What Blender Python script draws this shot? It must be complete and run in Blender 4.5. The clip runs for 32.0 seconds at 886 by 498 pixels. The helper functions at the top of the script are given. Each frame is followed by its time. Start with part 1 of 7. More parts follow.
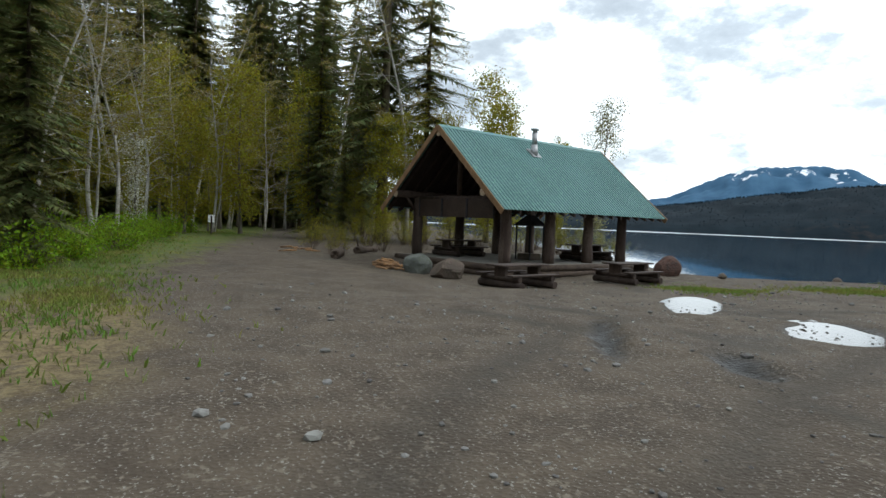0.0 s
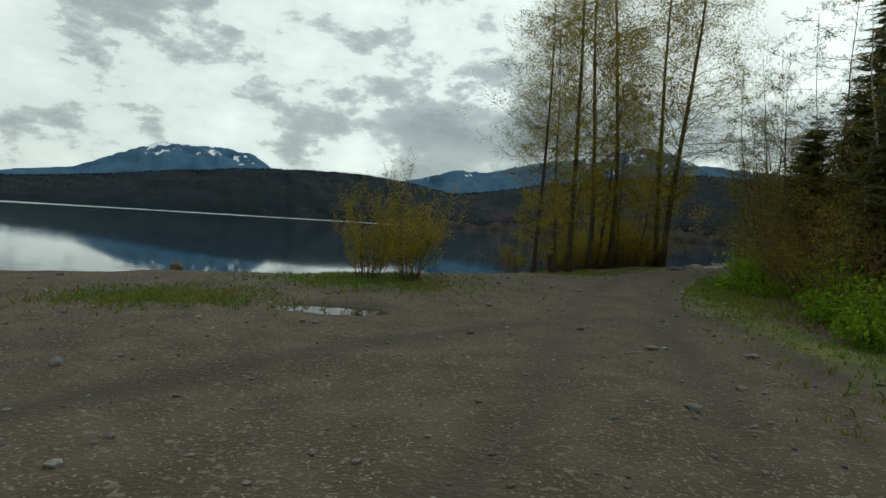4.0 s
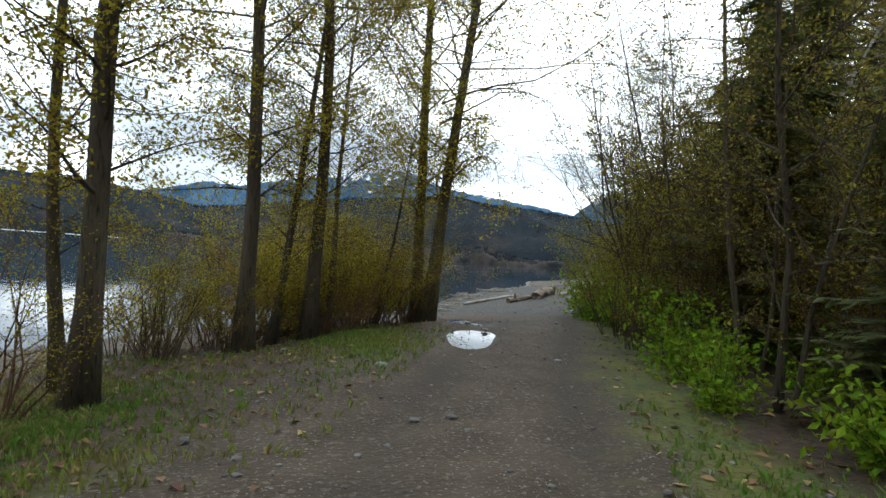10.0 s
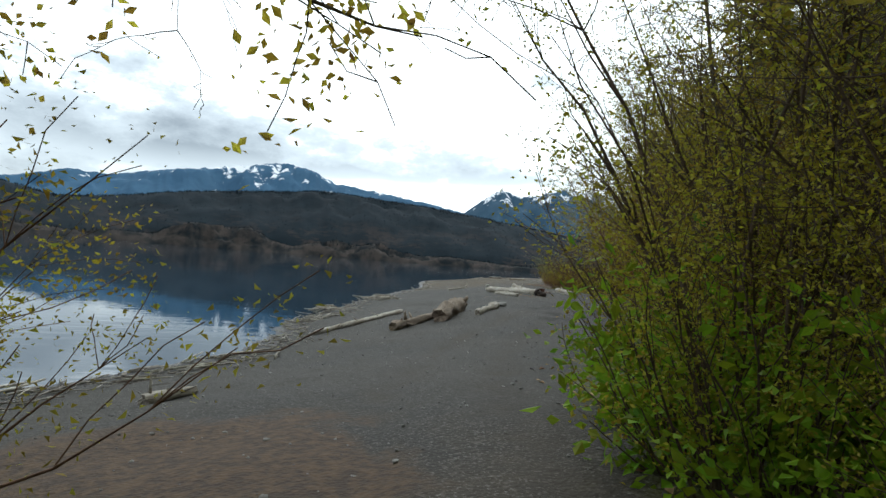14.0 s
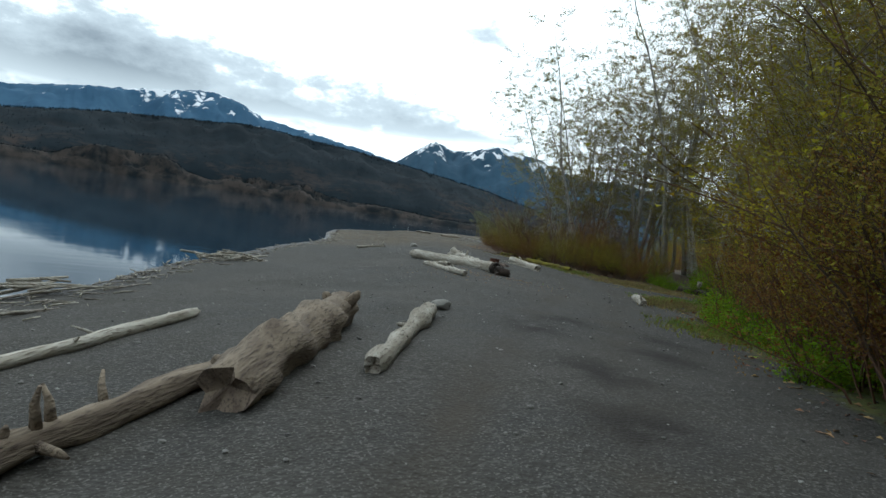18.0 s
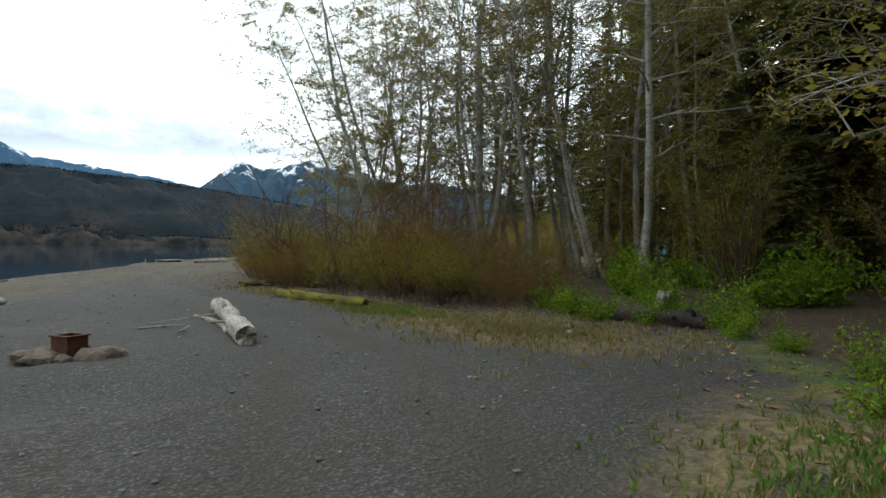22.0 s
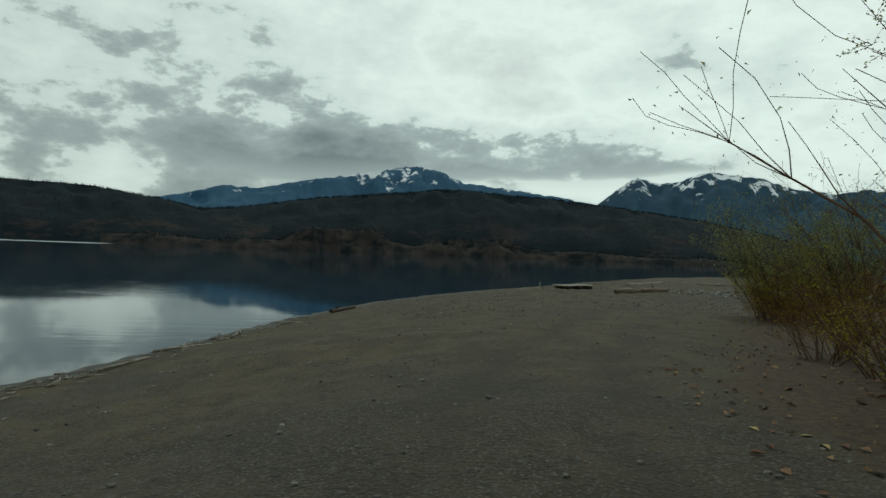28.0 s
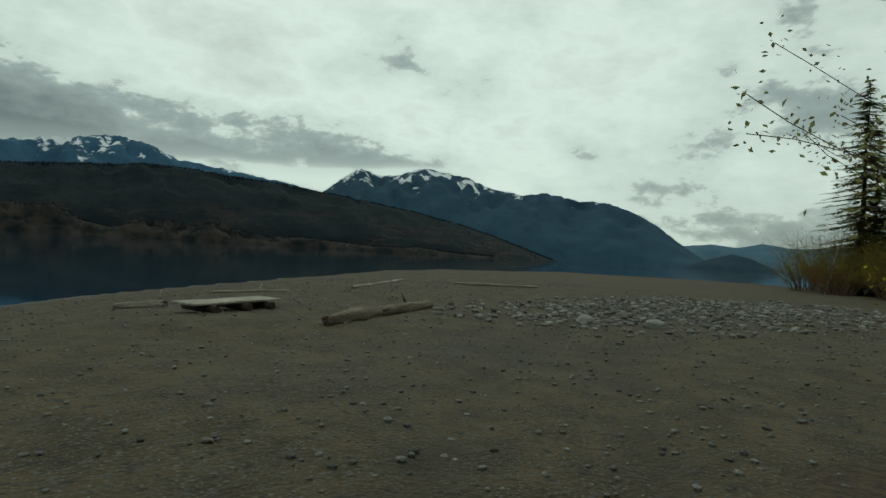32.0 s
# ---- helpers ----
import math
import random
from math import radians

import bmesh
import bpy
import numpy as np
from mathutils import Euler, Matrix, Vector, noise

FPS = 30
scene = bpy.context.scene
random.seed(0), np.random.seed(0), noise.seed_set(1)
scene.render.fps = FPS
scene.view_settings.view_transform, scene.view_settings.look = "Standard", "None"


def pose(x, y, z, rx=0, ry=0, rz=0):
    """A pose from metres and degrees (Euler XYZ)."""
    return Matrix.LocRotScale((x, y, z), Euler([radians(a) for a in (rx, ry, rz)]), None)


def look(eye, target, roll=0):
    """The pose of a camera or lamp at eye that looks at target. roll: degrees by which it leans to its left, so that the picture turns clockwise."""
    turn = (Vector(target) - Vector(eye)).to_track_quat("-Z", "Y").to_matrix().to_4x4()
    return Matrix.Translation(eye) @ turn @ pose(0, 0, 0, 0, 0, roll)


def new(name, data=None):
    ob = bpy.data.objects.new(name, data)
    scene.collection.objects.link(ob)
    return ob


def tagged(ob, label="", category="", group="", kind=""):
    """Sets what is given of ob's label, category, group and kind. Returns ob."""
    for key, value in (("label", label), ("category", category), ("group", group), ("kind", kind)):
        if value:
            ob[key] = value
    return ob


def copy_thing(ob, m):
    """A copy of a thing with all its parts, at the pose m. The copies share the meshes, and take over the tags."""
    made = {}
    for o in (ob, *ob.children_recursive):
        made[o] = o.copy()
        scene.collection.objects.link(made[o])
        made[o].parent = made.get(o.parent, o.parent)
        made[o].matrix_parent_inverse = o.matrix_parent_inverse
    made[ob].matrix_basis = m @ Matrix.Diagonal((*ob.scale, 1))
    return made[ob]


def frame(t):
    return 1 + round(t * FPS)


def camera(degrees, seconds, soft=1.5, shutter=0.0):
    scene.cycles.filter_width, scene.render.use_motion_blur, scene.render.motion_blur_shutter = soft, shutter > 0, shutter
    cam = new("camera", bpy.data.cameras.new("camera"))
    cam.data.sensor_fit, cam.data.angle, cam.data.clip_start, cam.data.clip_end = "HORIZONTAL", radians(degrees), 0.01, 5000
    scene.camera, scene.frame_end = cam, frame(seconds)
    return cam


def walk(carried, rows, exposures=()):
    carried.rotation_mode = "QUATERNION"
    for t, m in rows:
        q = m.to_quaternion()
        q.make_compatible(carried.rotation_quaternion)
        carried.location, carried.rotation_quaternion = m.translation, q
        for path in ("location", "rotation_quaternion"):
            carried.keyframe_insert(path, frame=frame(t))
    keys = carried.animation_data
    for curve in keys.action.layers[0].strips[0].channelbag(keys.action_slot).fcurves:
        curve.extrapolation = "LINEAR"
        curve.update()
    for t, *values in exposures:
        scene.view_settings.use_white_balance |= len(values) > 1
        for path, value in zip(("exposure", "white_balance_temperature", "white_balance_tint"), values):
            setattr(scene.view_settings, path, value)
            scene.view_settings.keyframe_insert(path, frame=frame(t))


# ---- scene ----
cam = camera(72.9, 32.0, soft=1.5)
# seconds, x, y, z, yaw, pitch, roll
PATH = [
    (0.0, 3.62, -18.19, 1.64, 64.45, -2.68, 2.42),
    (0.5, 2.83, -16.59, 1.62, 59.34, -3.22, 1.87),
    (1.0, 2.07, -15.08, 1.66, 52.46, -3.93, 1.64),
    (1.5, 1.27, -13.64, 1.74, 46.21, -0.90, 2.85),
    (2.0, 0.60, -12.35, 1.77, 36.92, 1.77, 3.89),
    (2.5, 0.01, -10.92, 1.70, 29.78, 1.44, 2.92),
    (3.0, -0.25, -9.51, 1.61, 22.67, -1.21, 2.58),
    (3.5, -0.69, -7.99, 1.53, 17.03, -2.65, 3.61),
    (4.0, -0.96, -6.66, 1.48, 12.38, -2.23, 3.53),
    (4.5, -1.06, -5.45, 1.49, 8.15, 1.24, 3.25),
    (6.5, -0.22, -2.20, 1.72, 1.25, -4.59, 3.70),
    (7.0, -0.19, 0.03, 1.59, -0.33, -4.65, 4.45),
    (7.5, -0.23, 2.55, 1.50, -1.30, -4.10, 5.20),
    (8.0, -0.04, 5.25, 1.49, -2.05, -1.62, 7.13),
    (8.5, 0.21, 7.87, 1.47, -3.96, 0.10, 5.89),
    (9.0, 0.57, 10.25, 1.50, -6.13, 0.57, 5.92),
    (9.5, 1.06, 12.40, 1.49, -8.06, 1.25, 3.70),
    (10.0, 1.37, 14.42, 1.51, -10.34, 0.95, 4.19),
    (10.5, 1.89, 16.62, 1.47, -12.18, -0.39, 4.72),
    (11.0, 2.50, 18.74, 1.44, -13.61, -0.65, 6.65),
    (11.5, 3.39, 20.64, 1.52, -15.29, 0.59, 4.11),
    (12.0, 3.84, 22.53, 1.57, -17.11, 2.49, 4.99),
    (12.5, 4.28, 24.29, 1.55, -18.85, 1.96, 5.59),
    (13.0, 4.81, 25.72, 1.51, -20.00, 0.71, 6.67),
    (13.5, 5.25, 27.04, 1.52, -20.56, 0.57, 6.60),
    (14.0, 5.74, 28.31, 1.59, -20.63, 1.38, 4.42),
    (14.5, 6.22, 29.71, 1.62, -19.78, 1.97, 3.14),
    (16.5, 8.79, 36.30, 1.82, -20.10, -3.10, 6.78),
    (17.0, 9.84, 38.36, 1.74, -22.54, -3.13, 8.01),
    (17.5, 11.01, 40.45, 1.67, -25.18, -2.84, 8.43),
    (18.0, 12.31, 42.44, 1.62, -28.06, -2.48, 8.97),
    (18.5, 13.80, 44.37, 1.59, -31.24, -1.63, 8.53),
    (19.0, 15.53, 46.37, 1.57, -34.08, -1.14, 8.17),
    (19.5, 17.35, 48.36, 1.57, -35.85, -0.79, 7.11),
    (20.0, 19.18, 50.36, 1.58, -37.96, -0.14, 6.54),
    (20.5, 20.96, 52.26, 1.57, -39.92, -0.10, 5.27),
    (21.0, 22.67, 54.00, 1.57, -41.83, 0.10, 3.68),
    (21.5, 24.35, 55.68, 1.56, -43.50, 0.09, 2.09),
    (22.0, 25.94, 57.25, 1.55, -44.37, -0.18, 0.76),
    (22.5, 27.35, 58.73, 1.53, -44.58, -0.30, 0.69),
    (23.0, 28.63, 60.25, 1.52, -42.90, -0.27, 0.17),
    (23.5, 29.77, 61.93, 1.52, -39.19, -0.38, -0.07),
    (24.0, 30.63, 63.83, 1.49, -35.53, -0.10, -0.32),
    (24.5, 31.21, 65.80, 1.48, -31.42, 0.24, -0.17),
    (25.0, 31.61, 67.62, 1.48, -26.67, 0.66, -0.19),
    (25.5, 31.94, 69.32, 1.47, -21.05, 0.68, 0.20),
    (26.0, 32.19, 70.88, 1.46, -15.97, 0.90, -1.61),
    (26.5, 32.34, 72.24, 1.46, -11.82, 1.47, -3.11),
    (28.5, 34.00, 81.23, 1.58, -7.95, 0.18, 3.08),
    (29.0, 34.80, 83.59, 1.57, -10.48, 0.22, 2.12),
    (29.5, 35.61, 85.86, 1.56, -13.59, 0.19, 3.08),
    (30.0, 36.49, 87.99, 1.54, -17.31, 0.43, 3.12),
    (30.5, 37.47, 89.98, 1.52, -21.62, 0.44, 3.75),
    (31.0, 38.52, 91.83, 1.50, -25.88, 0.29, 4.01),
    (31.5, 39.62, 93.41, 1.48, -30.20, 0.48, 4.09),
    (32.0, 40.72, 94.73, 1.47, -33.97, 0.44, 3.42),
]


def seat_pose(x, y, z, yaw, pitch, roll):
    return (Matrix.Translation((x, y, z)) @ Matrix.Rotation(radians(yaw), 4, "Z")
            @ Matrix.Rotation(radians(90 + pitch), 4, "X") @ Matrix.Rotation(radians(roll), 4, "Z"))


walk(cam, [(row[0], seat_pose(*row[1:])) for row in PATH],
     exposures=[(0.0, -0.1, 6000, 10), (1.2, -0.3, 5950, 4), (2.0, -1.05, 5950, -5), (3.0, -1.1, 6100, -4), (4.5, -0.95, 6450, 1),
                (6.5, -0.35, 6150, 4), (7.5, -0.15, 6050, 7), (9.0, -0.05, 5950, 9), (11.0, 0.25, 5950, 11), (13.2, 0.05, 6050, 10),
                (14.5, -0.3, 6000, 6), (16.5, -0.5, 5800, 4), (18.5, -0.4, 5850, 5), (21.0, -0.2, 6000, 7), (23.5, -0.05, 6100, 8),
                (24.5, -0.25, 6100, 5), (25.5, -0.8, 6050, 1), (26.5, -1.2, 6000, 0), (28.5, -1.45, 6400, -9), (32.0, -1.55, 6450, -11)])

# ---- light: overcast spring sky, bright behind thin cloud to the north-east ----
SUN_BEARING, SUN_HEIGHT = 28.0, 48.0


def build_world():
    world = bpy.data.worlds.new("overcast_sky")
    scene.world = world
    world.use_nodes = True
    nt = world.node_tree
    nt.nodes.clear()
    nd = lambda kind: nt.nodes.new(kind)
    out, bg = nd("ShaderNodeOutputWorld"), nd("ShaderNodeBackground")
    sky = nd("ShaderNodeTexSky")
    sky.sky_type, sky.sun_disc = "NISHITA", False
    sky.sun_elevation, sky.sun_rotation = radians(SUN_HEIGHT), radians(SUN_BEARING)
    skyfac = nd("ShaderNodeVectorMath")
    skyfac.operation = "SCALE"
    skyfac.inputs["Scale"].default_value = 0.12
    nt.links.new(sky.outputs[0], skyfac.inputs[0])
    tc = nd("ShaderNodeTexCoord")

    def clouds(scale, detail, rough, offset):
        mp = nd("ShaderNodeMapping")
        mp.inputs["Location"].default_value = offset
        mp.inputs["Scale"].default_value = (1.0, 1.0, 2.0)
        nz = nd("ShaderNodeTexNoise")
        nz.inputs["Scale"].default_value = scale
        nz.inputs["Detail"].default_value = detail
        nz.inputs["Roughness"].default_value = rough
        nz.inputs["Distortion"].default_value = 0.0
        nt.links.new(tc.outputs["Generated"], mp.inputs[0])
        nt.links.new(mp.outputs[0], nz.inputs["Vector"])
        return nz

    big, small = clouds(2.2, 2, 0.5, (6.2, 2.7, 1.3)), clouds(5.5, 10, 0.62, (2.4, 3.1, 0.2))
    mixn = nd("ShaderNodeMix")
    mixn.inputs[0].default_value = 0.72
    nt.links.new(big.outputs[0], mixn.inputs[2])
    nt.links.new(small.outputs[0], mixn.inputs[3])
    ramp = nd("ShaderNodeValToRGB")
    el = ramp.color_ramp.elements
    el[0].position, el[0].color = 0.24, (0.36, 0.41, 0.44, 1)
    el.new(0.415).color = (0.58, 0.65, 0.67, 1)
    el[1].position, el[1].color = 0.66, (1.95, 2.03, 1.99, 1)
    mid = el.new(0.465)
    mid.color = (0.86, 0.94, 0.96, 1)
    mid = el.new(0.495)
    mid.color = (1.12, 1.20, 1.19, 1)
    mid = el.new(0.517)
    mid.color = (1.58, 1.67, 1.64, 1)
    # thin cloud, closed and bright towards the sun
    dot = nd("ShaderNodeVectorMath")
    dot.operation = "DOT_PRODUCT"
    b, h = radians(SUN_BEARING), radians(30)
    dot.inputs[1].default_value = (math.sin(b) * math.cos(h), math.cos(b) * math.cos(h), math.sin(h))
    nt.links.new(tc.outputs["Generated"], dot.inputs[0])
    glow = nd("ShaderNodeMapRange")
    glow.inputs["From Min"].default_value, glow.inputs["From Max"].default_value = 0.2, 1.0
    glow.inputs["To Min"].default_value, glow.inputs["To Max"].default_value = 0.95, 1.25
    nt.links.new(dot.outputs["Value"], glow.inputs[0])
    veil = nd("ShaderNodeMapRange")
    veil.inputs["From Min"].default_value, veil.inputs["From Max"].default_value = 0.78, 0.99
    veil.inputs["To Min"].default_value, veil.inputs["To Max"].default_value = 0.03, 0.17
    nt.links.new(dot.outputs["Value"], veil.inputs[0])
    amount = nd("ShaderNodeMath")
    nt.links.new(mixn.outputs[0], amount.inputs[0])
    nt.links.new(veil.outputs[0], amount.inputs[1])
    # long cloud bank low over the mountains
    up = nd("ShaderNodeSeparateXYZ")
    nt.links.new(tc.outputs["Generated"], up.inputs[0])
    bank = nd("ShaderNodeValToRGB")
    be = bank.color_ramp.elements
    be[0].position, be[0].color = 0.105, (0, 0, 0, 1)
    be[1].position, be[1].color = 0.235, (0, 0, 0, 1)
    be.new(0.135).color = (1, 1, 1, 1)
    be.new(0.17).color = (0.8, 0.8, 0.8, 1)
    ragged = nd("ShaderNodeMath")
    ragged.operation = "MULTIPLY_ADD"
    ragged.inputs[1].default_value = 0.16
    nt.links.new(small.outputs[0], ragged.inputs[0])
    lower = nd("ShaderNodeMath")
    lower.inputs[1].default_value = -0.08
    nt.links.new(up.outputs["Z"], lower.inputs[0])
    nt.links.new(lower.outputs[0], ragged.inputs[2])
    nt.links.new(ragged.outputs[0], bank.inputs[0])
    # the bank lies over the mountains to the north
    face = nd("ShaderNodeVectorMath")
    face.operation = "DOT_PRODUCT"
    bb, hb = radians(12), radians(9)
    face.inputs[1].default_value = (math.sin(bb) * math.cos(hb), math.cos(bb) * math.cos(hb), math.sin(hb))
    nt.links.new(tc.outputs["Generated"], face.inputs[0])
    spread = nd("ShaderNodeMapRange")
    spread.inputs["From Min"].default_value, spread.inputs["From Max"].default_value = 0.86, 0.965
    spread.inputs["To Min"].default_value, spread.inputs["To Max"].default_value = 0.0, -0.16
    nt.links.new(face.outputs["Value"], spread.inputs[0])
    darker = nd("ShaderNodeMath")
    darker.operation = "MULTIPLY_ADD"
    nt.links.new(bank.outputs[0], darker.inputs[0])
    nt.links.new(spread.outputs[0], darker.inputs[1])
    nt.links.new(amount.outputs[0], darker.inputs[2])
    nt.links.new(darker.outputs[0], ramp.inputs[0])
    lit = nd("ShaderNodeVectorMath")
    lit.operation = "SCALE"
    nt.links.new(ramp.outputs[0], lit.inputs[0])
    nt.links.new(glow.outputs[0], lit.inputs["Scale"])
    both = nd("ShaderNodeMix")
    both.data_type = "RGBA"
    both.inputs[0].default_value = 0.88
    nt.links.new(skyfac.outputs[0], both.inputs[6])
    nt.links.new(lit.outputs[0], both.inputs[7])
    nt.links.new(both.outputs[2], bg.inputs[0])
    bg.inputs[1].default_value = 1.0
    nt.links.new(bg.outputs[0], out.inputs[0])


build_world()
sun = new("sun", bpy.data.lights.new("sun", "SUN"))
sun.data.energy, sun.data.angle, sun.data.color = 0.9, radians(16), (1.0, 0.96, 0.9)
_b, _h = radians(SUN_BEARING), radians(SUN_HEIGHT)
sun.matrix_world = look((math.sin(_b) * math.cos(_h) * 50, math.cos(_b) * math.cos(_h) * 50, math.sin(_h) * 50), (0, 0, 0))


# ---- materials ----
def mat(name, a, b, scale=3.0, rough=0.8, bump=0.3, fine=30.0, c=None, spec=0.3, metal=0.0, stretch=(1, 1, 1),
        island=0.0, obj=0.12, translucent=0.0, bumpdist=0.02, lo=0.38, hi=0.62):
    """Two base colours mixed by broad noise, a third in fine specks, relief, and a little change from object to object."""
    m = bpy.data.materials.new(name)
    m.use_nodes = True
    nt = m.node_tree
    nd, ln = nt.nodes.new, nt.links.new
    bs = nt.nodes["Principled BSDF"]
    tc, mp = nd("ShaderNodeTexCoord"), nd("ShaderNodeMapping")
    mp.inputs["Scale"].default_value = stretch
    ln(tc.outputs["Object"], mp.inputs[0])
    n1, n2 = nd("ShaderNodeTexNoise"), nd("ShaderNodeTexNoise")
    n1.inputs["Scale"].default_value, n1.inputs["Detail"].default_value = scale, 4
    n2.inputs["Scale"].default_value, n2.inputs["Detail"].default_value = fine, 3
    ln(mp.outputs[0], n1.inputs["Vector"])
    ln(mp.outputs[0], n2.inputs["Vector"])
    r1 = nd("ShaderNodeMapRange")
    r1.inputs[1].default_value, r1.inputs[2].default_value = lo, hi
    ln(n1.outputs[0], r1.inputs[0])
    mx = nd("ShaderNodeMix")
    mx.data_type = "RGBA"
    mx.inputs[6].default_value, mx.inputs[7].default_value = (*a, 1), (*b, 1)
    ln(r1.outputs[0], mx.inputs[0])
    col = mx.outputs[2]
    r2 = nd("ShaderNodeMapRange")
    r2.inputs[1].default_value, r2.inputs[2].default_value = 0.5, 0.72
    ln(n2.outputs[0], r2.inputs[0])
    m2 = nd("ShaderNodeMix")
    m2.data_type = "RGBA"
    third = c or tuple(0.55 * v for v in a)
    m2.inputs[7].default_value = (*third, 1)
    ln(r2.outputs[0], m2.inputs[0])
    ln(col, m2.inputs[6])
    hsv = nd("ShaderNodeHueSaturation")
    ln(m2.outputs[2], hsv.inputs["Color"])
    info = nd("ShaderNodeObjectInfo")
    rv = nd("ShaderNodeMapRange")
    rv.inputs[3].default_value, rv.inputs[4].default_value = 1 - obj, 1 + obj
    ln(info.outputs["Random"], rv.inputs[0])
    val = rv.outputs[0]
    if island:
        geo = nd("ShaderNodeNewGeometry")
        ri = nd("ShaderNodeMapRange")
        ri.inputs[3].default_value, ri.inputs[4].default_value = 1 - island, 1 + island
        ln(geo.outputs["Random Per Island"], ri.inputs[0])
        mu = nd("ShaderNodeMath")
        mu.operation = "MULTIPLY"
        ln(val, mu.inputs[0])
        ln(ri.outputs[0], mu.inputs[1])
        val = mu.outputs[0]
        rh = nd("ShaderNodeMapRange")
        rh.inputs[3].default_value, rh.inputs[4].default_value = 0.5 - 0.08 * island, 0.5 + 0.06 * island
        ln(geo.outputs["Random Per Island"], rh.inputs[0])
        ln(rh.outputs[0], hsv.inputs["Hue"])
    ln(val, hsv.inputs["Value"])
    ln(hsv.outputs[0], bs.inputs["Base Color"])
    bs.inputs["Roughness"].default_value, bs.inputs["Metallic"].default_value = rough, metal
    bs.inputs["Specular IOR Level"].default_value = spec
    if bump:
        bp = nd("ShaderNodeBump")
        bp.inputs["Strength"].default_value, bp.inputs["Distance"].default_value = bump, bumpdist
        ln(n2.outputs[0], bp.inputs["Height"])
        ln(bp.outputs[0], bs.inputs["Normal"])
    if translucent:
        tr, ms = nd("ShaderNodeBsdfTranslucent"), nd("ShaderNodeMixShader")
        ln(hsv.outputs[0], tr.inputs["Color"])
        ms.inputs[0].default_value = translucent
        ln(bs.outputs[0], ms.inputs[1])
        ln(tr.outputs[0], ms.inputs[2])
        ln(ms.outputs[0], nt.nodes["Material Output"].inputs[0])
    return m


